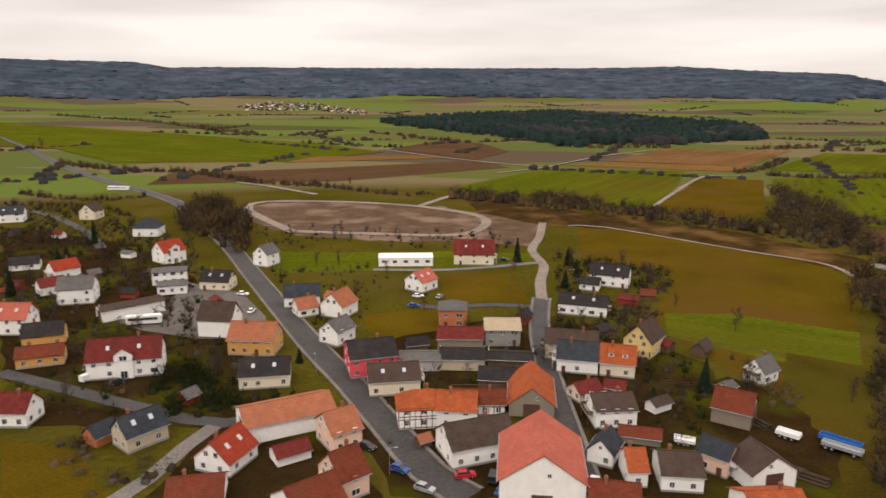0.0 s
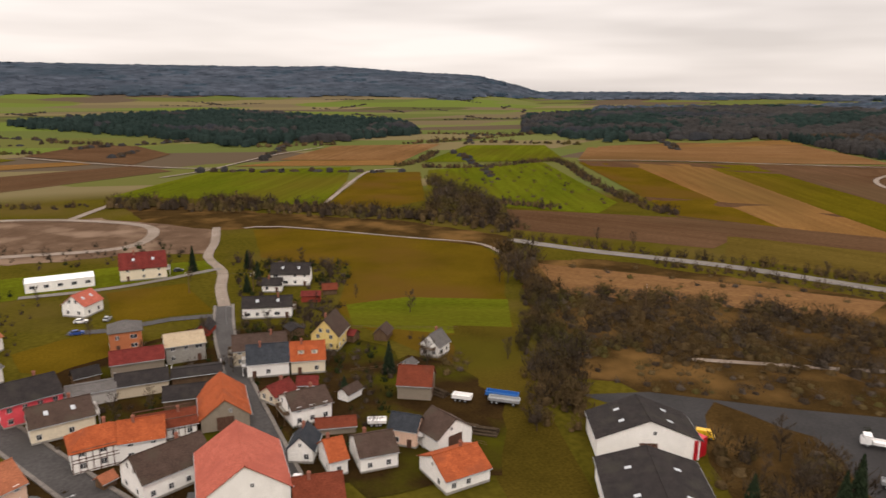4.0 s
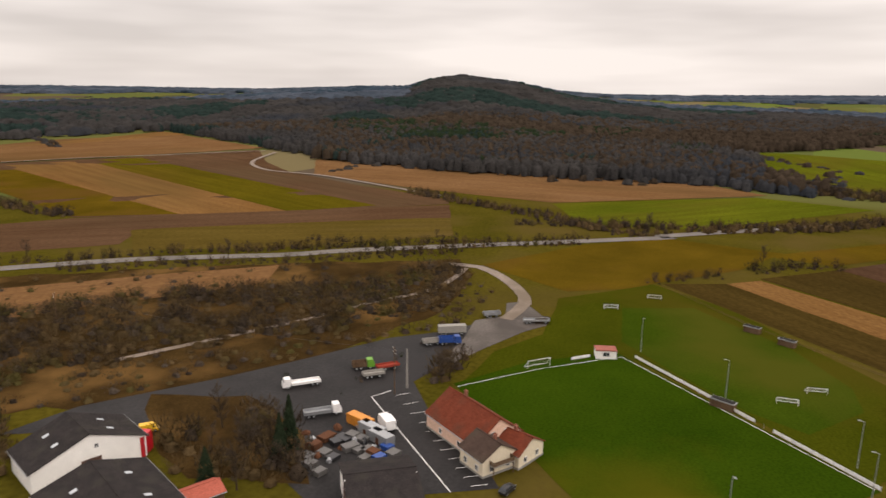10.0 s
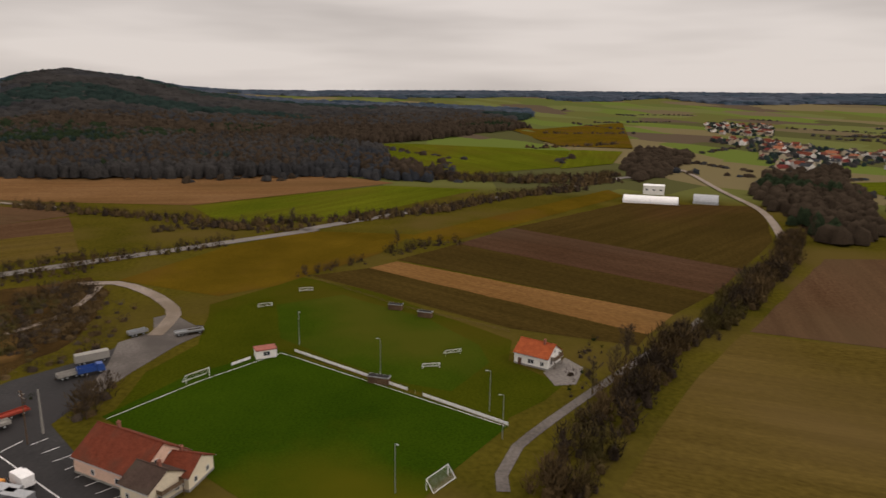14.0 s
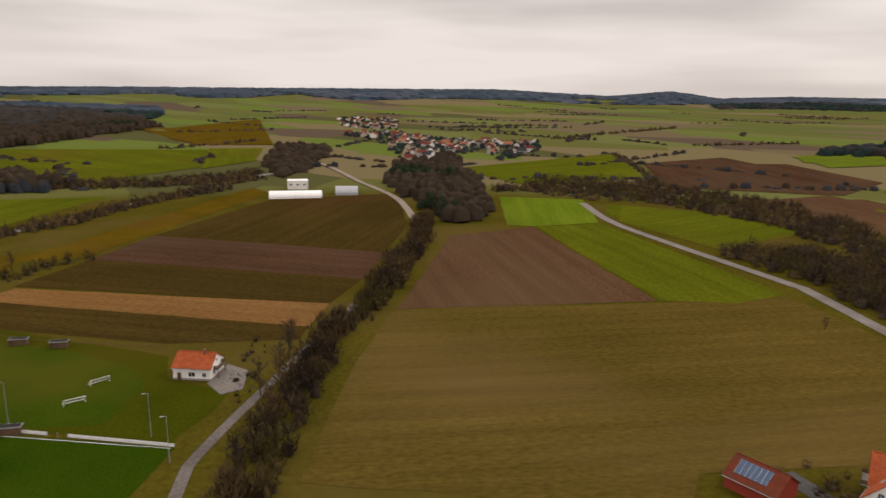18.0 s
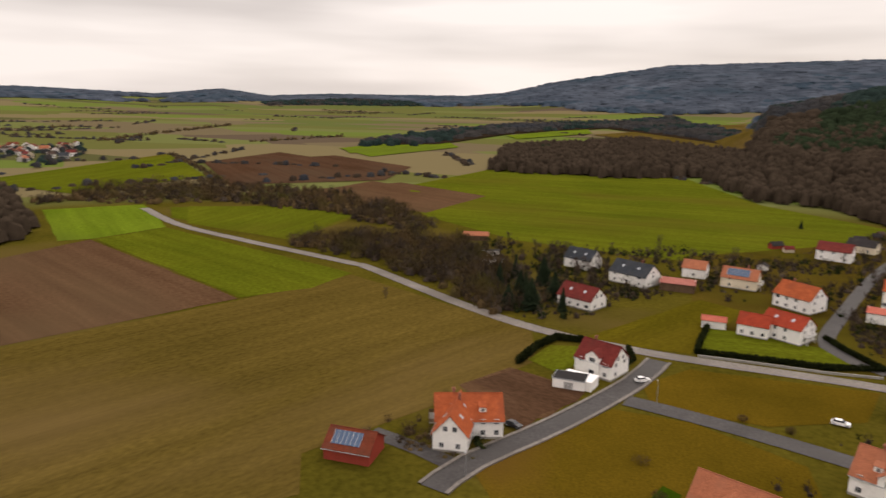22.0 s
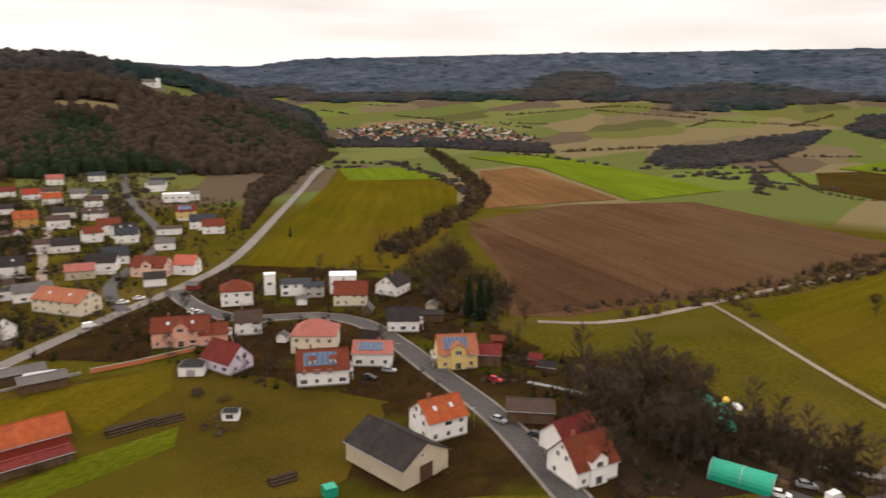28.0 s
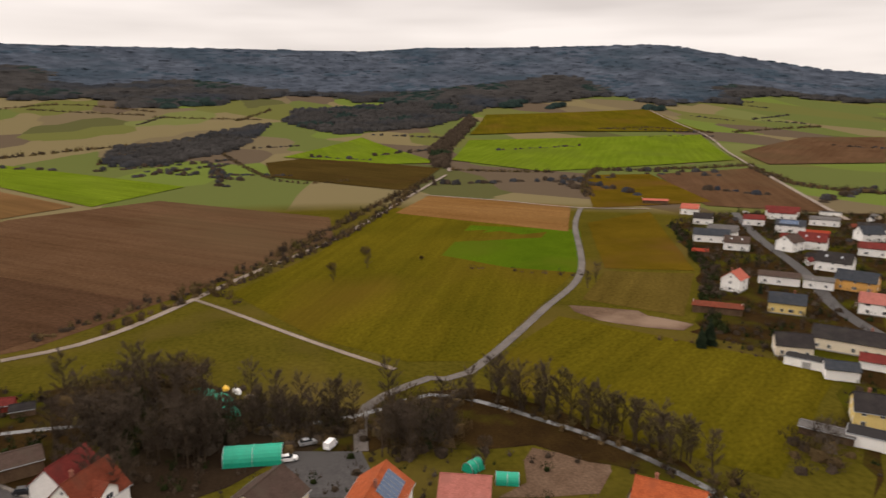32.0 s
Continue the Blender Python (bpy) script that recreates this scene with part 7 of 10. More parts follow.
house('ochre-orange rendered house with bright orange tiled roof', -270.1, -420.7, 148, 13, 12, 6, 10, 'roof_orange', 'ochre', 'd')
house('white rendered house with bright orange tiled roof', -339.4, -494.6, 146, 13, 9, 5, 8.5, 'roof_orange', 'white', '')
house('white rendered house with faded pink tiled roof', -392.6, -566.2, 145, 13, 9, 5, 8.5, 'roof_pink', 'white', '')
house('white rendered house with dark wine-red roof', -340.7, -551.4, 148, 12, 9, 5, 8, 'roof_wine', 'white', '')
house('grey house with faded pink tiled roof', -283.9, -528.2, 152, 14, 9, 5, 8, 'roof_pink', 'grey_wall', '')
house('white rendered house with blue-grey slate roof', -423.9, -553.4, 143, 14, 10, 5, 8, 'roof_slate', 'white', '')
house('white rendered house with pale grey roof', -368.3, -503.7, 144, 12, 9, 5, 8, 'roof_grey', 'white', '')
house('white rendered house with faded pink tiled roof and cross gable', -181.9, -458.3, 154, 13, 10, 5, 8.5, 'roof_pink', 'white', 'g')
house('white rendered house with blue-grey slate roof and solar panels', -182.4, -405.1, 156, 18, 11, 5, 8, 'roof_slate', 'white', 'p')
house('white rendered house with dark anthracite roof and skylights', -197.6, -392.1, 154, 16, 10, 5, 8, 'roof_dark', 'white', 's')
house('white rendered house with dark anthracite roof', -234.9, -451.6, 153, 16, 10, 5, 8, 'roof_dark', 'white', '')
house('white rendered house with dark anthracite roof', -244.8, -426.8, 150, 13, 10, 5, 8, 'roof_dark', 'white', '')
house('white rendered house with pale grey roof', -235.2, -507.3, 145, 14, 10, 5.5, 8, 'roof_grey', 'white', '')
house('white rendered house with pale grey roof', -292.1, -596.7, 144, 13, 10, 6, 9, 'roof_grey', 'white', '')
house('cream rendered house with dark anthracite roof', -154.8, -357.0, 157, 18, 10, 4.5, 7.5, 'roof_dark', 'cream', '')
house('white rendered house with blue-grey slate roof', -137.8, -337.8, 158, 13, 9, 4, 6.5, 'roof_slate', 'white', '')
house('white rendered house with weathered brown tiled roof', -281.2, -405.9, 146, 13, 9, 4.5, 7, 'roof_brown', 'white', '')
barn('white rendered shed with weathered brown tiled roof', -126.0, -297.8, 157, 9, 7, 3.5, 5, 'roof_brown', 'white', name="shed", gate=False, extra='n')
house('white rendered house with blue-grey slate roof', -442.1, -496.5, 133, 13, 10, 5, 8.5, 'roof_slate', 'white', '')
house('yellow rendered house with dark wine-red roof and solar panels', -344.6, -362.6, 137, 13, 10, 5.5, 9, 'roof_wine', 'yellow', 'p')
house('white rendered house with blue-grey slate roof', -323.7, -326.2, 135, 16, 10, 5, 8.5, 'roof_slate', 'white', '')
house('white rendered house with weathered rust-red tiled roof', -314.1, -308.1, 135, 13, 10, 5, 8.5, 'roof_rust', 'white', '')
house('white rendered house with dark anthracite roof', -209.1, -240.1, 139, 9, 8, 4, 6, 'roof_dark', 'white', '')
house('white rendered house with weathered brown tiled roof', -231.4, -347.3, 147, 9, 8, 4, 6, 'roof_brown', 'white', '')
house('white rendered house with pale grey roof', -139.0, -281.5, 154, 9, 8, 4, 6, 'roof_grey', 'white', '')
barn('grey shed with pale grey roof', -150.5, -275.1, 152, 12, 8, 4, 5, 'roof_grey', 'grey_wall', name="shed", gate=False, extra='n')
house('white rendered house with weathered brown tiled roof', -347.5, -459.0, 143, 12, 9, 5, 8, 'roof_brown', 'white', '')
house('white rendered house with weathered brown tiled roof', -204.5, -362.2, 151, 12, 9, 4.5, 7, 'roof_brown', 'white', '')
barn('white rendered shed with pale grey roof', -181.6, -343.9, 152, 10, 8, 3.5, 5, 'roof_grey', 'white', name="shed", gate=False, extra='n')
house('white rendered house with weathered brown tiled roof', -297.3, -327.2, 138, 14, 8, 4, 5, 'roof_brown', 'white', '')
hip_house('white rendered hipped house with weathered rust-red tiled roof', -205.9, -190.8, 133, 12, 11, 6, 9.5, 'roof_rust', 'white', '')
flat_block('white flat-roofed modern house with wide windows', -397.3, -427.8, 137, 20, 10, 6.5, 'white', 'paint_white', 'modern_house', 'modern house', False, 4)
flat_block('long row of white garages', -119.0, -287.7, 158, 18, 4, 3, 'white', 'felt', 'garage_row', 'garage row', True, 0)
flat_block('white flat-roofed annexe of a house', -166.0, -273.1, 149, 12, 7, 4, 'white', 'felt', 'annexe', 'annexe', False, 2)
house('white rendered house with blue-grey slate roof', -227.5, -178.1, 125, 12, 9, 5.5, 6.5, 'roof_slate', 'white', '')
house('grey house with blue-grey slate roof', -229.0, -170.0, 124, 8, 7, 5, 6, 'roof_slate', 'grey_wall', '')
house('cream rendered house with weathered rust-red tiled roof and solar panels', -227.6, -150.8, 121, 13, 11, 5, 9, 'roof_rust', 'cream', 'P')
house('white rendered house with dark anthracite roof', -249.2, -143.8, 0, 12, 10, 4.5, 8.5, 'roof_dark', 'white', 'c')
house('white rendered house with dark anthracite roof', -209.3, -116.2, 119, 11, 9, 4.5, 8, 'roof_dark', 'white', '')
barn('brown timber shed with dark anthracite roof', -223.4, -112.3, 117, 9, 6, 3, 3.8, 'roof_dark', 'timber', name="shed", gate=False, extra='n')
house('yellow rendered house with terracotta tiled roof and solar panels', -187.5, -85.2, 125, 12, 10, 5, 9.5, 'roof_terracotta', 'yellow', 'gp')
barn('brown timber shed with dark wine-red roof', -193.0, -77.2, 112, 9, 8, 4, 6, 'roof_wine', 'timber', name="shed", gate=False, extra='n')
house('white rendered house with weathered rust-red tiled roof and solar panels', -157.7, -114.2, 129, 14.5, 11.4, 4.9, 9.2, 'roof_rust', 'white', 'dp')
house('white rendered house with faded pink tiled roof and solar panels', -176.3, -108.3, 117, 12, 9, 4.5, 7, 'roof_pink', 'white', 'p')
house('pale lilac house with dark wine-red roof', -151.3, -144.6, 84, 12.1, 9.3, 3.7, 8.3, 'roof_wine', 'lilac', '')
house('salmon pink house with weathered rust-red tiled roof and cross gable', -161.3, -173.7, 132, 18, 10, 5.5, 9, 'roof_rust', 'salmon', 'gs')
house('salmon pink house with weathered rust-red tiled roof', -166.6, -165.1, 135, 9, 8, 4, 6.5, 'roof_rust', 'salmon', '')
house('white rendered house with weathered brown tiled roof', -179.9, -161.7, 132, 9, 8, 5, 8, 'roof_brown', 'white', '')
barn('brown timber shed with weathered brown tiled roof', -162.1, -51.8, 111, 12, 8, 3.5, 5, 'roof_brown', 'timber', name="shed", gate=False, extra='n')
barn('white rendered shed with dark wine-red roof', -150.7, -37.9, 150, 11, 9, 4, 8, 'roof_wine', 'white', name="shed", gate=False, extra='n')
barn('brown timber shed with pale grey roof', -115.3, -189.8, 154, 14, 7, 3, 4, 'roof_grey', 'timber', name="shed", gate=False, extra='n')
barn('brown timber shed with pale grey roof', -115.8, -179.4, 153, 12, 7, 2.8, 3.6, 'roof_grey', 'timber', name="shed", gate=False, extra='n')
hip_house('cream rendered hipped house with faded pink tiled roof', -178.3, -131.6, 117, 14, 12, 6, 10, 'roof_pink', 'cream', '')
house('white rendered house with bright orange tiled roof and skylights', -143.6, -69.2, 148, 10.9, 9.6, 5.5, 9.2, 'roof_orange', 'white', 'sc')
barn('beige barn with dark anthracite roof', -125.2, -70.4, 73, 18.8, 13.6, 4.8, 8.6, 'roof_dark', 'beige', extra='n')
house('white rendered house with weathered rust-red tiled roof and cross gable', -140.6, -32.2, 146, 11.5, 10, 4.5, 9.5, 'roof_rust', 'white', 'g')
flat_block('tall white narrow tower block', -221.9, -187.4, 131, 4.5, 4, 9, 'white', 'paint_white', 'tower', 'tower', False, 1)
flat_block('white flat-roofed modern house with windows', -240.3, -163.3, 125, 11, 8, 8, 'white', 'paint_white', 'modern_house', 'modern house', False, 3)
flat_block('white flat-roofed garage beside a house', -143.3, -150.4, 122, 7, 6.5, 3, 'white', 'felt', 'garage', 'garage', True, 0)
barn('cream rendered barn with weathered brown tiled roof', -128.2, 1.5, 142, 12.1, 12, 5, 9, 'roof_brown', 'cream', extra='n')
house('white rendered house with bright orange tiled roof and solar panels', -122.5, 22.4, -28, 13.6, 11, 5, 9, 'roof_orange', 'white', 'P')
barn('white rendered shed with faded pink tiled roof', -123.0, 40.9, 67, 10, 9, 4, 6.5, 'roof_pink', 'white', name="shed", gate=False, extra='n')
house('white rendered house with bright orange tiled roof', -106.3, 77.2, 46, 13, 11, 4.5, 8, 'roof_orange', 'white', '')
house('white rendered house with pale coral-red roof', -249.0, 205.3, 121, 9.8, 8.2, 5.9, 9.1, 'roof_coral', 'white', '')
house('white rendered house with weathered brown tiled roof and skylights', -322.7, 265.4, 48, 13, 10, 4.5, 7.5, 'roof_brown', 'white', 's')
house('white rendered house with pale grey roof', -354.0, 280.2, 47, 17, 9, 5, 8, 'roof_grey', 'white', '')
house('white rendered house with pale coral-red roof', -440.9, 318.8, 49, 12, 9, 4.5, 7.5, 'roof_coral', 'white', '')
house('white rendered house with dark anthracite roof', -400.3, 300.2, 48, 12, 9, 4.5, 7.5, 'roof_dark', 'white', '')
barn('brown timber barn with pale coral-red roof', -495.1, 324.5, 57, 20, 7, 3, 4, 'roof_coral', 'timber', extra='n')
house('white rendered house with dark wine-red roof', -413.9, 377.3, 48, 22, 10, 4.5, 7, 'roof_wine', 'white', '')
house('white rendered house with dark wine-red roof', -387.2, 330.5, 50, 13, 9, 4.5, 7, 'roof_wine', 'white', '')
house('white rendered house with blue-grey slate roof and solar panels', -358.2, 334.0, 47, 17, 10, 5, 8, 'roof_slate', 'white', 'p')
house('white rendered house with red tiled roof', -322.5, 320.3, 45, 12, 10, 5, 8, 'roof_red', 'white', '')
house('white rendered house with dark anthracite roof and skylights', -266.5, 277.4, 34, 16, 10, 5, 9, 'roof_dark', 'white', 's')
house('ochre-orange rendered house with blue-grey slate roof', -234.3, 257.3, 32, 16, 10, 5, 8.5, 'roof_slate', 'ochre', '')
house('yellow rendered house with blue-grey slate roof', -216.0, 203.6, 47, 13, 10, 4.5, 7.5, 'roof_slate', 'yellow', '')
house('white rendered house with weathered brown tiled roof', -253.1, 232.7, 47, 17, 8, 4, 5.5, 'roof_brown', 'white', '')
house('white rendered house with dark anthracite roof', -333.8, 373.0, 42, 16, 10, 5, 8, 'roof_dark', 'white', '')
house('cream rendered house with dark anthracite roof', -172.9, 192.0, 40, 24.5, 10.7, 4.4, 7.3, 'roof_dark', 'cream', '')
barn('white rendered shed with dark wine-red roof', -159.2, 185.0, 41, 7.3, 6.0, 2.9, 4.4, 'roof_wine', 'white', name="shed", gate=False, extra='n')
house('white rendered house with dark wine-red roof', -288.0, 325.5, 41, 15, 10, 4.5, 7, 'roof_wine', 'white', '')
house('white rendered house with faded pink tiled roof', -204.1, 235.3, 41, 12, 10, 5, 8, 'roof_pink', 'white', '')
house('cream rendered house with dark anthracite roof', -176.6, 170.4, 56, 11, 9, 4, 7, 'roof_dark', 'cream', '')
barn('white rendered shed with blue-grey slate roof', -156.0, 169.2, 53, 9, 7, 3.5, 5, 'roof_slate', 'white', name="shed", gate=False, extra='n')
barn('brown timber shed with pale grey roof', -126.2, 135.0, 38, 12, 4, 2.3, 2.8, 'roof_grey', 'timber', name="shed", gate=False, extra='n')
house('yellow rendered house with dark anthracite roof', -128.0, 152.8, 50, 12, 10, 5, 8, 'roof_dark', 'yellow', '')
house('white rendered house with pale grey roof', -242.1, 244.1, 45, 12, 8, 4, 5, 'roof_grey', 'white', '')
flat_block('long row of white garages', -165.7, 166.6, 35, 13, 5, 3, 'white', 'felt', 'garage_row', 'garage row', True, 0)
flat_block('long white flat-roofed garden shed', -118.5, 143.0, 40, 14, 6, 3.2, 'white', 'felt', 'shed', 'shed', False, 0)
flat_block('long white flat-roofed garden shed', -403.7, 410.7, 44, 14, 4, 3.2, 'white', 'felt', 'shed', 'shed', False, 0)
house('cream rendered house with weathered brown tiled roof and skylights', -182.7, -444.3, 150, 13, 10, 4.5, 8, 'roof_brown', 'cream', 's')
house('white rendered house with pale grey roof', -240.9, -531.2, 176, 14, 10, 5.5, 8, 'roof_grey', 'white', '')
house('white rendered house with dark anthracite roof', -216.4, -515.3, 157, 11, 9, 4, 7, 'roof_dark', 'white', '')
house('white rendered house with weathered rust-red tiled roof', -294.5, -540.7, 152, 14, 10, 5, 8, 'roof_rust', 'white', '')
house('white rendered house with terracotta tiled roof', -309.4, -541.7, 150, 10, 9, 5, 8, 'roof_terracotta', 'white', '')
house('white rendered house with blue-grey slate roof', -217.6, -426.3, 153, 16, 10, 4.5, 7.5, 'roof_slate', 'white', '')
house('white rendered house with dark anthracite roof', -289.5, -478.5, 149, 16, 9, 4.5, 7, 'roof_dark', 'white', '')
house('white rendered house with red tiled roof', -346.1, -528.9, 147, 12, 10, 5, 8.5, 'roof_red', 'white', '')
house('white rendered house with weathered brown tiled roof', -361.1, -528.6, 146, 14, 10, 5, 8, 'roof_brown', 'white', '')
house('white rendered house with blue-grey slate roof', -375.3, -488.5, 143, 12, 9, 4.5, 7.5, 'roof_slate', 'white', '')
house('white rendered house with dark anthracite roof', -303.3, -431.1, 145, 14, 9, 4.5, 7.5, 'roof_dark', 'white', '')
house('white rendered house with weathered brown tiled roof and skylights', -310.0, -408.5, 143, 15, 10, 5, 8, 'roof_brown', 'white', 's')
house('white rendered house with weathered rust-red tiled roof', -259.8, -346.5, 153, 10, 9, 5.5, 8.5, 'roof_rust', 'white', '')
house('white rendered house with dark anthracite roof and skylights', -276.5, -340.1, 161, 13, 10, 5, 8.5, 'roof_dark', 'white', 's')
house('white rendered house with blue-grey slate roof', -230.2, -290.8, 142, 12, 9, 4.5, 8, 'roof_slate', 'white', '')
house('white rendered house with dark anthracite roof', -235.6, -335.7, 145, 13, 9, 4, 7, 'roof_dark', 'white', '')
house('beige house with faded pink tiled roof', -202.3, -279.4, 144, 12, 8, 4, 6.5, 'roof_pink', 'beige', '')
house('white rendered house with dark anthracite roof and solar panels', -169.9, -352.9, 155, 15, 9, 4.5, 7.5, 'roof_dark', 'white', 'p')
house('white rendered house with pale grey roof', -428.9, -486.5, 154, 14, 11, 6, 9, 'roof_grey', 'white', '')
house('white rendered house with pale grey roof', -410.8, -426.2, 136, 13, 10, 5.5, 7, 'roof_grey', 'white', '')
house('white rendered house with pale grey roof', -265.5, -295.8, 138, 10, 8, 4, 6, 'roof_grey', 'white', '')
house('white rendered house with pale grey roof', -169.6, -264.1, 153, 14, 9, 4.5, 7, 'roof_grey', 'white', '')
house('white rendered house with blue-grey slate roof', -346.6, 266.7, 52, 20, 10, 4.5, 7.5, 'roof_slate', 'white', '')
house('white rendered house with dark wine-red roof', -402.1, 366.6, 48, 18, 10, 5, 8, 'roof_wine', 'white', '')
house('white rendered house with dark wine-red roof and skylights', -312.9, 308.1, 40, 15, 11, 5, 9, 'roof_wine', 'white', 's')
house('white rendered house with pale grey roof', -372.0, 374.3, 45, 18, 9, 4.5, 6, 'roof_grey', 'white', '')
house('white rendered house with weathered brown tiled roof', -312.1, 292.0, 107, 12, 10, 5.5, 9, 'roof_brown', 'white', '')
house('white rendered house with blue-grey slate roof', -321.7, 357.7, 72, 13, 11, 5, 9, 'roof_slate', 'white', '')
barn('brown timber barn with weathered rust-red tiled roof', -223.0, 176.9, 52, 18, 7, 3, 4, 'roof_rust', 'timber', extra='n')
barn('brown timber shed with red tiled roof', -315.5, 236.6, 53, 8, 5, 2.5, 3.5, 'roof_red', 'timber', name="shed", gate=False, extra='n')
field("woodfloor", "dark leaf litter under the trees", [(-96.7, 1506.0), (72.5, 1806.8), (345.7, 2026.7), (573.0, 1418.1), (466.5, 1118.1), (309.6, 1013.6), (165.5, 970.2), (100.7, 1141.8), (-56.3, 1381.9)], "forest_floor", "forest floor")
grove(11, 'dark conifer wood across the fields', [(-138.4, 1523.7), (53.9, 1865.6), (364.4, 2115.5), (622.6, 1423.8), (501.6, 1082.9), (323.3, 964.2), (159.6, 914.9), (85.9, 1109.9), (-92.5, 1382.7)], 16, 14, 0.75, 16)
field("woodfloor", "dark leaf litter under the trees", [(1069.4, 1583.0), (1576.9, 1900.1), (1406.0, 1232.8), (1173.7, 925.6), (928.0, 758.9), (813.4, 824.8), (712.6, 849.4), (749.2, 1093.3)], "forest_floor", "forest floor")
grove(12, 'dark wood in the valley', [(1071.5, 1642.6), (1648.3, 2002.9), (1454.1, 1244.6), (1190.1, 895.6), (910.9, 706.1), (780.6, 781.0), (666.1, 809.0), (707.7, 1086.1)], 18, 14, 0.55, 16)
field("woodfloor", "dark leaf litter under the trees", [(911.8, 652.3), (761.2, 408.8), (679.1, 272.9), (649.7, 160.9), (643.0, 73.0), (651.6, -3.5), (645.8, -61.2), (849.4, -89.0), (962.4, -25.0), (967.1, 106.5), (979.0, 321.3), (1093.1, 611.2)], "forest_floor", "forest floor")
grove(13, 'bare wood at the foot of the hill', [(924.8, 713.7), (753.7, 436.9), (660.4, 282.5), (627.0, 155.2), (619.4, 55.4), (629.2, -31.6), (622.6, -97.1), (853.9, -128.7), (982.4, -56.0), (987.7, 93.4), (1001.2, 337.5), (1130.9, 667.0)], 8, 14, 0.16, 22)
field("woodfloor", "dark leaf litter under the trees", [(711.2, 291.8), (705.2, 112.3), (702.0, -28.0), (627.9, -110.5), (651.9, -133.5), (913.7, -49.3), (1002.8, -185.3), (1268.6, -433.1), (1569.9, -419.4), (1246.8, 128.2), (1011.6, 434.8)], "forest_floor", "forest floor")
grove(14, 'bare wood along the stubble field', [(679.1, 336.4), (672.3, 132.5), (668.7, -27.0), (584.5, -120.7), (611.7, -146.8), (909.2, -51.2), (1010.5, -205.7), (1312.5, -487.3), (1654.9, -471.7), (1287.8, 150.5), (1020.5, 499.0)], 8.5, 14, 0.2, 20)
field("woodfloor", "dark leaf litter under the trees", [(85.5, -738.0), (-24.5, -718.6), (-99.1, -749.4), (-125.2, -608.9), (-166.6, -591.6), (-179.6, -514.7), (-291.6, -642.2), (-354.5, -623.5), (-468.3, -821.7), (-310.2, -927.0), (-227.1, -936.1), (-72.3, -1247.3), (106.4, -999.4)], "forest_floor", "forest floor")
grove(15, 'bare wood behind the upper village', [(119.5, -732.5), (-5.5, -710.4), (-90.3, -745.4), (-120.0, -585.8), (-167.0, -566.1), (-181.8, -478.7), (-309.0, -623.6), (-380.5, -602.4), (-509.8, -827.6), (-330.2, -947.3), (-235.8, -957.6), (-59.8, -1311.2), (143.2, -1029.6)], 8, 14, 0.12, 22)
field("woodfloor", "dark leaf litter under the trees", [(-398.6, -614.1), (-451.2, -622.7), (-492.3, -591.8), (-537.7, -637.8), (-582.5, -597.1), (-673.7, -523.0), (-1064.3, -764.9), (-760.0, -698.8), (-617.3, -756.4), (-522.4, -806.0)], "forest_floor", "forest floor")
grove(16, 'bare wood behind the houses', [(-369.8, -607.7), (-429.5, -617.4), (-476.3, -582.3), (-527.8, -634.6), (-578.7, -588.4), (-682.4, -504.1), (-1126.3, -779.0), (-780.5, -703.9), (-618.3, -769.4), (-510.5, -825.7)], 8.5, 14, 0.2, 20)
field("woodfloor", "dark leaf litter under the trees", [(-344.7, -304.8), (-451.8, -375.8), (-654.0, -486.4), (-841.3, -588.3), (-756.7, -562.1), (-583.1, -485.4), (-489.5, -429.9)], "forest_floor", "forest floor")
grove(17, 'wooded bank beside the lane', [(-311.4, -283.4), (-433.1, -364.1), (-662.9, -489.8), (-875.7, -605.5), (-779.6, -575.8), (-582.3, -488.6), (-476.0, -425.5)], 6, 9, 0.1, 22)
field("woodfloor", "dark leaf litter under the trees", [(330.1, -1036.9), (329.5, -1245.7), (235.0, -1806.1), (-182.4, -2441.8), (-311.7, -1094.8), (-298.7, -1054.5), (-0.3, -1815.2), (186.2, -1457.2), (258.6, -1082.5)], "forest_floor", "forest floor")
grove(18, 'long dark wood on the rise', [(366.8, -980.8), (366.1, -1218.1), (258.8, -1854.9), (-215.5, -2577.3), (-362.5, -1046.6), (-347.7, -1000.8), (-8.6, -1865.2), (203.3, -1458.4), (285.6, -1032.6)], 18, 12, 0.4, 16)
field("woodfloor", "dark leaf litter under the trees", [(1621.0, -3295.6), (1289.1, -4093.6), (634.3, -4054.6), (532.1, -3350.7), (967.4, -3087.3), (1480.8, -3027.1)], "forest_floor", "forest floor")
grove(19, 'distant dark wood', [(1693.8, -3269.8), (1316.6, -4176.6), (572.5, -4132.3), (456.4, -3332.4), (951.0, -3033.1), (1534.4, -2964.7)], 26, 13, 0.7, 12)
field("woodfloor", "dark leaf litter under the trees", [(-1983.3, 155.0), (-2290.8, 205.8), (-2372.0, 412.3), (-2418.9, 599.3), (-2211.1, 750.9), (-2026.3, 638.1), (-1783.7, 464.8), (-1641.8, 242.3)], "forest_floor", "forest floor")
grove(20, 'wooded spur on the slope', [(-1968.6, 117.0), (-2318.1, 174.7), (-2410.3, 409.4), (-2463.6, 621.9), (-2227.5, 794.2), (-2017.5, 666.0), (-1741.8, 469.1), (-1580.6, 216.2)], 17, 13, 0.2, 16)
field("woodfloor", "dark leaf litter under the trees", [(-1012.8, -156.4), (-1335.1, -198.2), (-1430.0, -121.3), (-1710.0, -33.7), (-1870.9, 65.9), (-1272.7, -12.0), (-1014.4, -92.3)], "forest_floor", "forest floor")
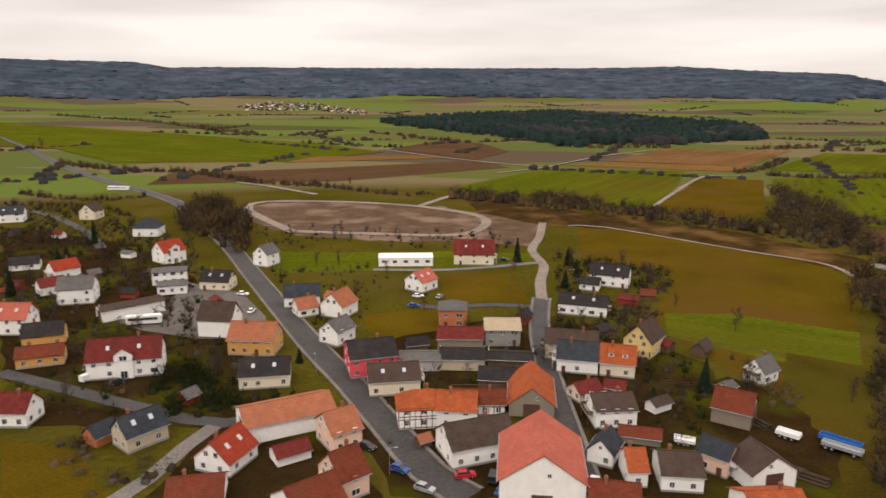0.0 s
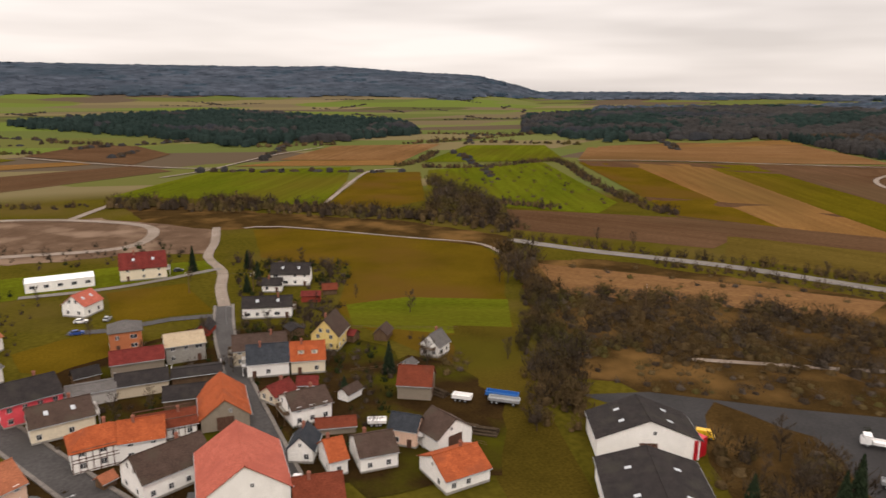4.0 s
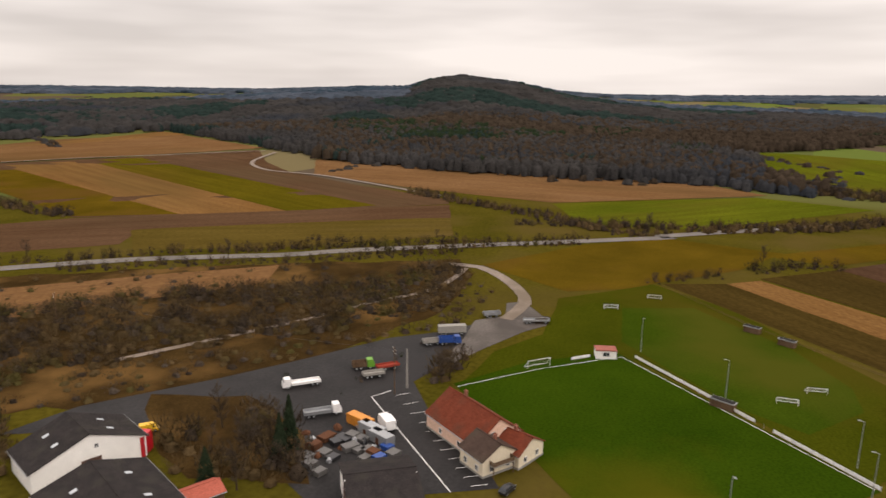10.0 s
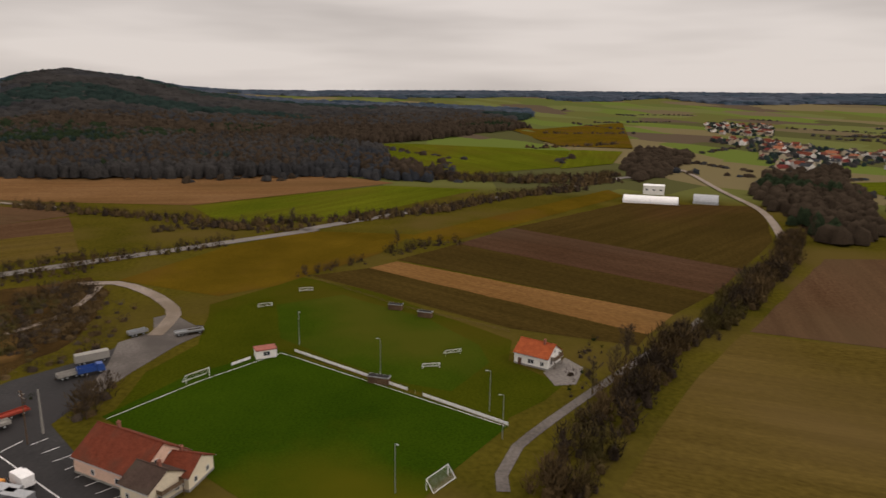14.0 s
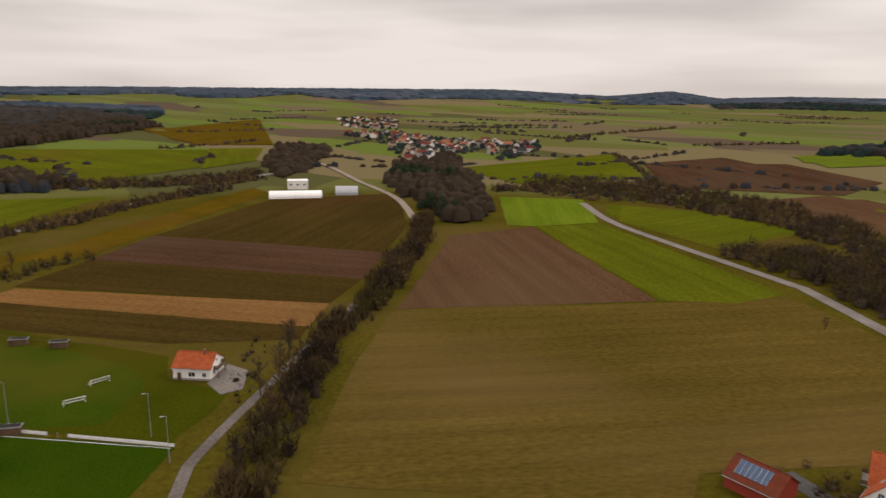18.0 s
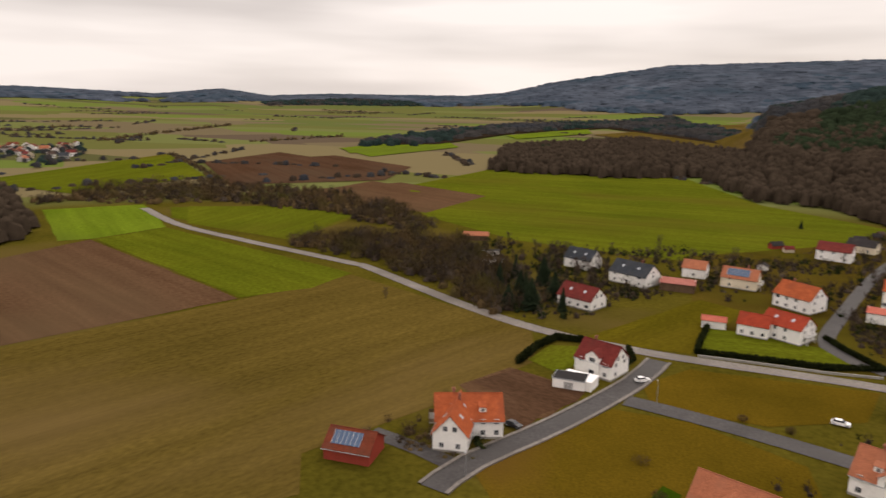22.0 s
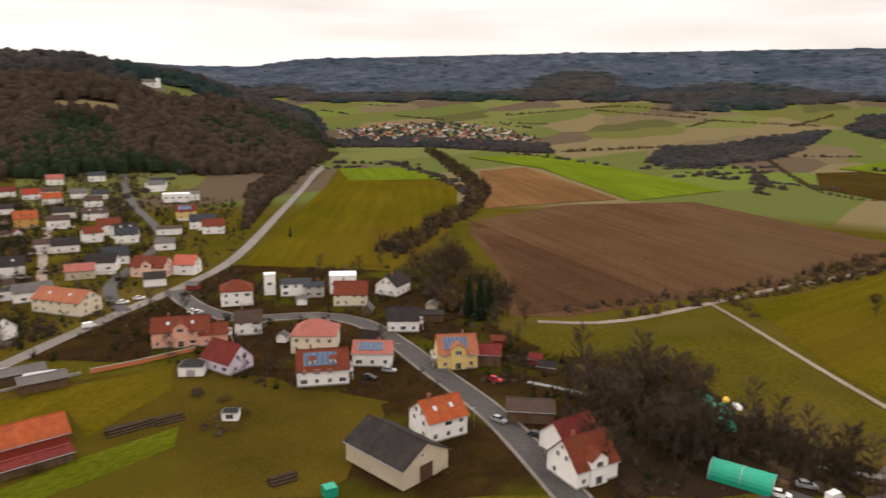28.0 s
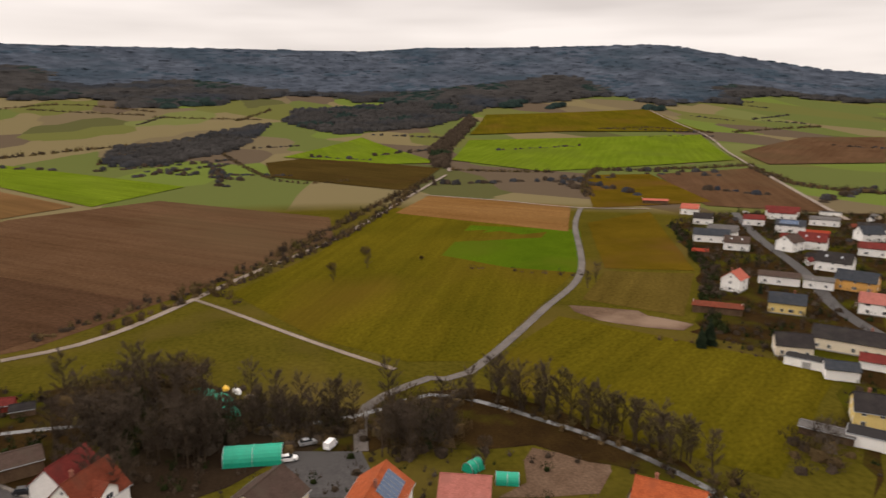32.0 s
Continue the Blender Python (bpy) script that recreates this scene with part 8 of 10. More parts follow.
grove(21, 'copse on the slope', [(-963.0, -167.0), (-1329.2, -214.5), (-1437.1, -127.2), (-1755.3, -27.6), (-1938.1, 85.6), (-1258.3, -3.0), (-964.8, -94.2)], 13, 9, 0.1, 18)
field("woodfloor", "dark leaf litter under the trees", [(-903.1, 252.8), (-1149.5, 315.9), (-1494.9, 443.5), (-1964.1, 644.9), (-1816.8, 618.4), (-1221.5, 372.1), (-898.9, 267.8)], "forest_floor", "forest floor")
grove(22, 'copse beside the road', [(-842.2, 230.5), (-1122.2, 302.2), (-1514.7, 447.2), (-2047.9, 676.0), (-1880.5, 645.9), (-1204.0, 366.1), (-837.4, 247.5)], 9, 10, 0.1, 20)
field("woodfloor", "dark leaf litter under the trees", [(-1026.2, -683.3), (-1116.1, -575.3), (-1095.4, -367.0), (-1287.7, -437.7), (-1303.9, -673.0), (-1148.1, -767.7)], "forest_floor", "forest floor")
grove(23, 'bare trees before the distant village', [(-1007.6, -696.8), (-1109.7, -574.1), (-1086.2, -337.4), (-1304.7, -417.8), (-1323.1, -685.1), (-1146.1, -792.7)], 12, 9, 0.15, 18)
field("woodfloor", "dark leaf litter under the trees", [(669.9, -352.3), (864.7, -482.6), (784.4, -506.7), (638.5, -393.4), (556.1, -309.6)], "forest_floor", "forest floor")
grove(24, 'trees round the distant village', [(665.4, -344.6), (886.8, -492.7), (795.5, -520.0), (629.7, -391.3), (536.1, -296.1)], 11, 10, 0.15, 18)
field("woodfloor", "dark leaf litter under the trees", [(469.9, -367.0), (559.3, -448.3), (604.1, -559.2), (514.0, -489.8), (387.3, -395.8), (308.1, -318.2), (323.8, -291.5), (373.6, -318.2)], "forest_floor", "forest floor")
grove(25, 'trees beside the distant village', [(473.6, -362.7), (575.2, -455.1), (626.1, -581.1), (523.8, -502.2), (379.8, -395.4), (289.8, -307.3), (307.6, -276.9), (364.2, -307.2)], 9, 11, 0.12, 20)
thicket(26, 'tall bare trees beside the main street', [(-145.8, 379.1), (-161.0, 432.1), (-138.2, 438.8), (-107.8, 380.0), (-94.7, 331.9), (-96.2, 317.9)], 5, 12, stems=60)
hedgerow(27, 'bare brown bushes and small trees along a field edge', [(-383.1, 702.5), (-307.9, 650.5), (-232.0, 630.0), (-154.8, 570.1), (-100.0, 549.5)], 10, 6, 3)
hedgerow(28, 'bare brown bushes and small trees along a field edge', [(-100.0, 549.5), (-34.4, 506.0), (-9.6, 506.8)], 8, 5, 3)
hedgerow(29, 'bare brown bushes and small trees along a field edge', [(-306.9, 504.8), (-246.1, 474.3), (-213.7, 489.7)], 8, 5, 3)
hedgerow(30, 'bare brown bushes and small trees along a field edge', [(15.1, 499.5), (81.6, 457.9), (73.4, 484.7), (121.7, 430.7), (171.9, 387.0), (209.6, 335.6)], 26, 8, 3.5)
thicket(31, 'dense bare copse', [(261.4, 555.3), (245.9, 407.2), (213.9, 336.4), (182.9, 387.6), (226.4, 459.6)], 6, 9, stems=50)
hedgerow(32, 'bare brown bushes and small trees along a field edge', [(293.9, 629.1), (354.6, 606.4), (453.0, 628.6), (387.5, 486.3), (339.8, 373.3), (331.4, 329.7)], 9, 6, 3)
thicket(33, 'scattered low orchard bushes', [(285.6, 588.5), (419.8, 602.8), (326.6, 383.4), (294.9, 357.8), (245.9, 407.2), (242.7, 501.6)], 13, 3.2, gap=0.45)
hedgerow(34, 'bare brown bushes and small trees along a field edge', [(250.9, 415.4), (270.2, 388.6), (272.2, 378.2)], 16, 5, 3)
hedgerow(35, 'bare brown bushes and small trees along a field edge', [(273.6, 646.9), (313.0, 682.3), (374.5, 768.8)], 10, 6, 3)
thicket(36, 'dense bare brown brush with olive patches', [(149.4, 217.9), (190.5, 203.7), (225.0, 165.3), (252.3, 106.7), (298.6, 81.8), (273.3, 64.9), (227.7, 65.5), (188.5, 99.2), (159.0, 136.6), (138.0, 139.2), (109.7, 155.4)], 3.9, 4.4, stems=56, gap=0.05)
thicket(37, 'low brown brush below the path', [(115.2, 151.9), (156.3, 136.6), (184.8, 97.2), (240.6, 69.4), (273.3, 64.9), (248.5, 45.7), (218.2, 50.8), (196.6, 72.9), (172.0, 90.5), (153.1, 105.8), (126.5, 128.2)], 5.2, 3.0, stems=50, gap=0.15)
thicket(38, 'low brush in dry grass', [(186.5, 268.8), (247.7, 194.1), (278.4, 141.3), (270.9, 124.9), (223.4, 174.5), (175.9, 236.5)], 9, 3, gap=0.3)
thicket(39, 'bare brown bushes beside the works', [(106.6, 154.4), (126.8, 167.7), (121.7, 147.3), (105.3, 130.8), (95.2, 130.7)], 4, 7, stems=60, gap=0)
thicket(40, 'bare trees at the meadow corner', [(169.7, 274.9), (184.4, 270.5), (157.9, 227.8), (146.6, 231.6)], 6, 11, stems=60, gap=0)
hedgerow(41, 'bare brown bushes and small trees along a field edge', [(198.6, 312.5), (220.8, 277.0), (261.2, 223.0), (295.8, 165.0), (319.7, 122.7), (340.6, 90.8)], 7, 5, 3)
hedgerow(42, 'bare brown bushes and small trees along a field edge', [(229.6, 231.3), (252.8, 198.2), (273.9, 152.2), (318.3, 84.1)], 9, 4.5, 3)
hedgerow(43, 'bare brown bushes and small trees along a field edge', [(493.2, 164.3), (460.4, 112.7), (438.6, 64.0), (396.4, 20.9), (390.5, -4.7)], 9, 6, 3)
hedgerow(44, 'bare brown bushes and small trees along a field edge', [(506.4, 163.0), (455.4, 98.1), (400.5, 22.9), (399.6, -16.4)], 8, 5, 3)
hedgerow(45, 'bare brown bushes and small trees along a field edge', [(408.1, -30.3), (431.8, -90.2), (464.1, -136.5), (505.2, -192.1), (574.7, -294.0)], 8, 6, 3)
hedgerow(46, 'bare brown bushes and small trees along a field edge', [(318.5, 163.0), (338.0, 89.9), (372.0, 27.4)], 7, 4, 3)
hedgerow(47, 'bare brown bushes and small trees along a field edge', [(293.1, -9.7), (303.4, -22.9), (309.3, -33.8)], 9, 4, 3)
hedgerow(48, 'bare brown bushes and small trees along a field edge', [(326.7, -52.3), (338.4, -71.5), (344.4, -86.1)], 12, 5, 3)
hedgerow(49, 'bare brown bushes and small trees along a field edge', [(608.3, -125.4), (596.2, -173.8), (594.6, -251.0), (610.7, -311.9)], 16, 7, 3)
thicket(50, 'bare brown bushes and small trees in the works yard', [(118.2, 99.9), (129.0, 91.7), (139.1, 87.3), (132.0, 75.2), (118.3, 62.3), (111.5, 58.5), (105.6, 77.5), (108.3, 89.4)], 4.0, 5.5, stems=60, gap=0.1)
thicket(51, 'bare bushes beside the parking', [(166.8, 52.4), (183.8, 53.8), (190.3, 50.5), (188.9, 43.3), (166.3, 45.2)], 3.5, 5, stems=60)
hedgerow(52, 'dense row of bare trees along the stream', [(112.6, -50.6), (169.0, -104.3), (185.7, -123.3), (194.6, -138.2), (215.4, -164.7), (243.2, -197.1), (280.6, -239.3), (326.3, -280.6)], 11, 8, 2.3, stems=60, gap=0.04, name='tree_row')
thicket(54, 'dense bare copse along the road', [(165.7, -338.2), (148.6, -367.0), (105.5, -378.0), (67.3, -359.0), (38.2, -317.7), (18.0, -263.7), (33.3, -244.8), (60.1, -271.6), (106.2, -313.1)], 5, 8, stems=56, gap=0.05)
thicket(55, 'bare copse in the field', [(156.0, -416.5), (157.1, -491.6), (115.3, -440.0), (92.5, -403.9), (115.3, -390.0)], 6, 8, stems=50, gap=0.05)
thicket(142, 'dark band of bare trees in the hollow', [(402.3, -465.8), (392.4, -518.7), (341.0, -527.2), (263.2, -495.1), (198.5, -480.9), (183.0, -446.0), (239.7, -468.2), (286.5, -445.8), (321.6, -427.7), (365.3, -424.0)], 7, 8, stems=34, gap=0.05)
grove(143, 'bare wood below the green hill field', [(908.0, -33.0), (788.5, -98.0), (708.8, -118.6), (617.7, -137.9), (574.4, -128.0), (634.5, -20.5)], 8, 10, 0.15, 20)
garden_plants(144, 'dense garden trees and evergreen shrubs beside the road', [(74.9, -352.2), (47.8, -375.6), (16.0, -376.2), (-9.0, -311.4), (-22.3, -294.5), (3.4, -245.6), (22.6, -245.8), (58.4, -267.1)], 4.2, 4.6, 0.08)
hedgerow(56, 'bare brown bushes and small trees along a field edge', [(316.6, -486.4), (260.9, -472.7), (197.9, -453.8), (161.3, -446.3)], 26, 9, 4)
hedgerow(57, 'bare brown bushes and small trees along a field edge', [(349.9, -560.7), (291.9, -538.7), (235.1, -530.8), (199.1, -528.2)], 10, 6, 3)
hedgerow(58, 'bare brown bushes and small trees along a field edge', [(530.6, -779.7), (418.5, -661.2), (318.5, -543.0)], 7, 6, 3)
hedgerow(59, 'bare brown bushes and small trees along a field edge', [(393.3, -416.0), (349.3, -474.2), (314.2, -507.9), (238.3, -512.6), (158.3, -465.5)], 18, 9, 4)
hedgerow(60, 'row of bare trees along a ditch', [(-314.7, -184.6), (-406.9, -200.2), (-489.1, -214.4), (-609.1, -262.2), (-802.2, -381.8), (-1019.3, -521.9)], 17, 9, 3.6, stems=56)
thicket(61, 'bare trees behind the houses', [(-285.9, -158.0), (-345.0, -162.2), (-272.0, -100.3), (-235.0, -86.0), (-231.1, -107.5), (-252.9, -134.0)], 5, 8, stems=56)
hedgerow(62, 'bare brown bushes and small trees along a field edge', [(-259.6, -71.6), (-307.3, -28.6), (-355.9, 8.2), (-417.0, 45.0)], 7, 4, 3)
hedgerow(63, 'bare brown bushes and small trees along a field edge', [(-263.9, -46.8), (-295.8, -26.1), (-331.8, 3.9), (-389.6, 39.1), (-466.0, 81.6), (-643.9, 162.3)], 7, 5, 3)
thicket(64, 'bare trees along the stream', [(-205.8, -51.0), (-209.2, -33.9), (-204.6, -18.1), (-180.8, -3.9), (-166.7, 26.9), (-179.9, 38.7), (-165.1, 38.5), (-153.6, 23.3), (-166.7, -1.2), (-165.9, -19.4), (-185.5, -44.1)], 4.4, 5, stems=60, gap=0.1)
thicket(65, 'bare trees beside the farm lane', [(-173.0, 35.7), (-175.9, 52.4), (-173.3, 61.5), (-147.2, 45.3), (-143.1, 30.7), (-152.1, 28.5)], 4.4, 5, stems=60, gap=0.1)
hedgerow(66, 'row of bare trees along the stream', [(-173.8, 60.0), (-159.2, 70.9), (-146.2, 80.6), (-132.1, 87.9), (-115.0, 93.7), (-109.9, 95.4)], 9, 4.5, 3.2, stems=60, gap=0.05, name='tree_row')
thicket(67, 'bare bushes at the meadow corner', [(-125.7, 119.9), (-128.4, 131.5), (-131.0, 144.6), (-117.9, 137.0), (-111.7, 121.8), (-112.5, 110.5)], 4, 4.5, stems=60, gap=0)
hedgerow(68, 'bare brown bushes and small trees along a field edge', [(-201.7, 135.8), (-190.3, 150.2), (-170.8, 164.9)], 4, 2.5, 3)
hedgerow(69, 'dark garden hedge', [(-200.9, 160.5), (-232.2, 180.2), (-282.6, 216.1), (-398.8, 275.6)], 6, 5, 3, material='hedge')
hedgerow(70, 'bare brown bushes and small trees along a field edge', [(-765.4, 420.3), (-756.9, 525.5), (-773.8, 648.7)], 10, 6, 3)
hedgerow(71, 'bare brown bushes and small trees along a field edge', [(-820.0, 249.6), (-787.1, 296.3), (-761.0, 358.1)], 10, 5, 3)
hedgerow(72, 'bare brown bushes and small trees along a field edge', [(-1548.4, 844.8), (-1535.3, 977.3), (-1395.3, 1052.4)], 12, 7, 3)
hedgerow(73, 'bare brown bushes and small trees along a field edge', [(-1321.8, -41.8), (-775.9, 31.8), (-728.1, 110.3)], 8, 4, 3)
hedgerow(74, 'bare brown bushes and small trees along a field edge', [(-736.6, 618.1), (-569.2, 540.3), (-491.1, 559.7)], 12, 6, 3)
hedgerow(75, 'bare brown bushes and small trees along a field edge', [(-550.8, 292.6), (-673.5, 353.5), (-786.6, 431.8)], 8, 6, 3)
hedgerow(76, 'small trees in a row on the meadow', [(-319.7, 107.1), (-309.4, 125.1), (-298.2, 139.5), (-290.8, 152.6)], 3, 3.6, 4)
thicket(77, 'dark evergreen hedge and shrubs', [(-79.8, 173.8), (-69.2, 180.3), (-55.7, 176.3), (-50.9, 159.7), (-59.7, 153.2), (-69.3, 156.7)], 3.2, 4.5, material='hedge', other='hedge', stems=70, gap=0)
thicket(78, 'bare bushes on the slope', [(-86.2, 137.5), (-80.1, 142.5), (-71.8, 130.7), (-75.5, 126.4)], 3.5, 3.5, gap=0)
thicket(145, 'big bare bush on the paddock', [(-85.9, 135.7), (-77.9, 135.7), (-77.9, 140.7), (-85.9, 140.7)], 2.4, 4, stems=60, gap=0)
thicket(79, 'bare bushes beside the lane', [(-71.4, 128.6), (-59.2, 137.7), (-54.3, 130.9), (-61.2, 122.5), (-68.0, 120.5)], 3.5, 3, gap=0.1)
hedgerow(80, 'bare brown bushes and small trees along a field edge', [(-969.9, 1779.3), (-647.1, 1518.0), (-357.9, 1163.8)], 16, 9, 7, stems=26)
hedgerow(81, 'bare brown bushes and small trees along a field edge', [(-187.8, 958.6), (-60.7, 902.6)], 16, 9, 7, stems=26)
hedgerow(82, 'bare brown bushes and small trees along a field edge', [(196.7, 915.9), (294.8, 922.9)], 16, 9, 7, stems=26)
hedgerow(83, 'bare brown bushes and small trees along a field edge', [(500.0, 1118.8), (641.3, 1015.9)], 16, 9, 7, stems=26)
hedgerow(84, 'bare brown bushes and small trees along a field edge', [(-456.9, 1316.8), (-296.1, 1106.4)], 16, 9, 7, stems=26)
hedgerow(85, 'bare brown bushes and small trees along a field edge', [(-46.1, 1072.2), (21.3, 1000.7)], 16, 9, 7, stems=26)
hedgerow(86, 'bare brown bushes and small trees along a field edge', [(400.3, 908.6), (482.3, 940.6)], 16, 9, 7, stems=26)
hedgerow(87, 'bare brown bushes and small trees along a field edge', [(915.2, -334.0), (967.5, -494.9)], 16, 9, 7, stems=26)
hedgerow(88, 'bare brown bushes and small trees along a field edge', [(1204.6, -475.6), (1191.2, -620.9)], 16, 9, 7, stems=26)
hedgerow(89, 'bare brown bushes and small trees along a field edge', [(544.3, -1024.4), (467.9, -1209.4)], 16, 9, 7, stems=26)
hedgerow(90, 'bare brown bushes and small trees along a field edge', [(768.5, -952.4), (861.2, -1499.2)], 16, 9, 7, stems=26)
hedgerow(91, 'bare brown bushes and small trees along a field edge', [(1138.6, -1089.8), (1108.1, -1284.5)], 16, 9, 7, stems=26)
hedgerow(92, 'bare brown bushes and small trees along a field edge', [(991.9, -2431.4), (826.6, -2467.3)], 16, 9, 7, stems=26)
hedgerow(93, 'bare brown bushes and small trees along a field edge', [(1099.5, -2619.9), (849.0, -2560.1)], 16, 9, 7, stems=26)
hedgerow(94, 'bare brown bushes and small trees along a field edge', [(-1160.5, -341.0), (-1389.5, -189.5), (-1490.8, 2.0)], 16, 9, 7, stems=26)
hedgerow(95, 'bare brown bushes and small trees along a field edge', [(-1018.4, -175.0), (-1370.5, -146.9)], 16, 9, 7, stems=26)
hedgerow(96, 'bare brown bushes and small trees along a field edge', [(-2056.8, -791.2), (-2427.9, -526.7), (-2272.0, -237.2)], 16, 9, 7, stems=26)
hedgerow(97, 'bare brown bushes and small trees along a field edge', [(-2120.8, -219.9), (-2051.3, 61.3)], 16, 9, 7, stems=26)
hedgerow(98, 'bare brown bushes and small trees along a field edge', [(435.1, 908.9), (697.8, 1035.0)], 16, 9, 7, stems=26)
hedgerow(99, 'bare brown bushes and small trees along a field edge', [(514.9, 894.1), (625.0, 810.8)], 16, 9, 7, stems=26)
hedgerow(100, 'bare brown bushes and small trees along a field edge', [(-2293.3, -576.1), (-2180.6, -262.7)], 16, 9, 7, stems=26)
hedgerow(101, 'bare brown bushes and small trees along a field edge', [(-2028.2, -0.8), (-2346.3, 105.7)], 16, 9, 7, stems=26)
hedgerow(102, 'bare brown bushes and small trees along a field edge', [(-1390.8, 1110.5), (-1511.7, 1469.3)], 16, 9, 7, stems=26)


def far_hedges():
    """Short hedges and rows of field trees, strewn over the distant valley."""
    rng = np.random.default_rng(91)
    rows = []
    for k in range(260):
        b, r, turn = 6.2832 * rng.random(), 650 + 2600 * rng.random() ** 1.3, 3.1416 * rng.random()
        n = int(8 + 22 * rng.random())
        for i in range(n):
            d = (i - n / 2) * 9.0
            x, y = r * math.sin(b) + d * math.cos(turn) + 3 * rng.normal(), r * math.cos(b) + d * math.sin(turn) + 3 * rng.normal()
            if 600 < math.hypot(x, y) < 3600 and rng.random() < 0.85:
                rows.append((x, y, land(x, y) - 0.4, 3 + 5 * rng.random() ** 2, 3.5 + 3 * rng.random()))
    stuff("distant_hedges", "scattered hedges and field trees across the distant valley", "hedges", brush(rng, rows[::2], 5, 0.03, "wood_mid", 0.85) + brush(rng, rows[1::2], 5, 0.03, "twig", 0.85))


far_hedges()
tree(-488.4, 855.3, 14, 1, 67)
tree(-480.3, 822.8, 10, 2, 134)
tree(-96.3, 206.9, 7, 3, 201)
tree(25.8, 316.9, 6, 4, 268)
tree(-45.8, 299.8, 7, 5, 335)
tree(-55.8, 299.6, 6, 6, 42)
tree(-96.7, 212.0, 6, 7, 109)
tree(84.6, 241.1, 5, 8, 176)
tree(-24.7, 359.6, 5, 9, 243)
tree(-73.7, 553.6, 7, 10, 310)
tree(148.9, 235.2, 12, 11, 17)
tree(154.0, 236.6, 13, 12, 84)
tree(151.9, 227.3, 11, 13, 151)
tree(146.2, 237.3, 10, 14, 218)
tree(242.0, 265.3, 8, 15, 285)
tree(232.5, 282.0, 8, 16, 352)
tree(270.9, 179.4, 9, 17, 59)
tree(167.3, 47.0, 9, 18, 126)
tree(170.1, 45.5, 8, 19, 193)
tree(183.3, 45.2, 6, 20, 260)
tree(127.6, 88.6, 10, 21, 327)
tree(116.3, 75.0, 10, 22, 34)
tree(127.4, 75.9, 9, 23, 101)
tree(105.8, 71.1, 9, 24, 168)
tree(411.0, -7.3, 9, 25, 235)
tree(339.9, 99.8, 6, 26, 302)
tree(399.8, -6.5, 9, 27, 9)
tree(338.9, -57.0, 9, 28, 76)
tree(180.7, -102.7, 9, 29, 143)
tree(156.1, -79.4, 10, 30, 210)
tree(176.4, -99.7, 11, 31, 277)
tree(164.3, -89.3, 10, 32, 344)
tree(230.4, -175.8, 11, 33, 51)
tree(321.6, -289.5, 12, 34, 118)
tree(79.1, -252.9, 5, 35, 185)
tree(-186.9, -43.2, 13, 36, 252)
tree(-188.3, -32.3, 14, 37, 319)
tree(-195.4, -27.4, 15, 38, 26)
tree(-191.1, -19.0, 14, 39, 93)
tree(-186.5, -12.6, 13, 40, 160)
tree(-171.0, -27.3, 12, 41, 227)
tree(-168.7, -18.5, 12, 42, 294)
tree(-185.6, -0.1, 12, 43, 1)
tree(-175.5, 6.7, 13, 44, 68)
tree(-172.6, 12.7, 12, 45, 135)
tree(-168.1, 20.5, 12, 46, 202)
tree(-165.0, 24.6, 11, 47, 269)
tree(-175.7, -32.7, 11, 48, 336)
BANK = [(-175.7, -16.7, 8.6), (-172.3, -16.3, 10.0), (-171.2, -13.2, 10.2), (-172.0, -10.8, 9.5), (-170.6, -5.7, 10.9), (-172.9, -4.4, 8.4), (-170.0, 2.1, 10.4), (-167.6, 0.9, 11.0), (-170.9, 2.5, 10.7), (-166.4, 5.3, 8.4), (-168.4, 6.1, 9.1), (-164.4, 8.2, 11.5), (-163.4, 9.4, 9.5), (-165.2, 11.3, 9.7), (-162.3, 14.0, 10.4), (-166.5, 18.9, 11.6), (-165.6, 17.6, 8.3), (-163.1, 19.7, 8.3), (-154.4, 36.1, 9.3), (-155.1, 35.4, 8.3), (-153.4, 33.2, 9.8), (-150.3, 33.9, 9.7), (-152.9, 36.2, 8.8), (-149.6, 44.6, 8.4), (118.7, 85.5, 5.7), (119.2, 76.8, 6.1), (120.9, 79.8, 7.3), (117.4, 76.5, 7.6), (121.5, 75.3, 6.2), (123.8, 73.7, 5.1), (121.4, 69.1, 6.3), (115.8, 67.4, 6.0)]
for i, (x, y, h) in enumerate(BANK):
    tree(x, y, h, i + 2, (i * 47) % 360)
tree(-241.6, -88.6, 11, 49, 43)
tree(-234.9, -79.3, 9, 50, 110)
tree(-226.7, -87.2, 9, 51, 177)
tree(-147.2, -116.7, 5, 52, 244)
tree(-153.0, -97.8, 4, 53, 311)
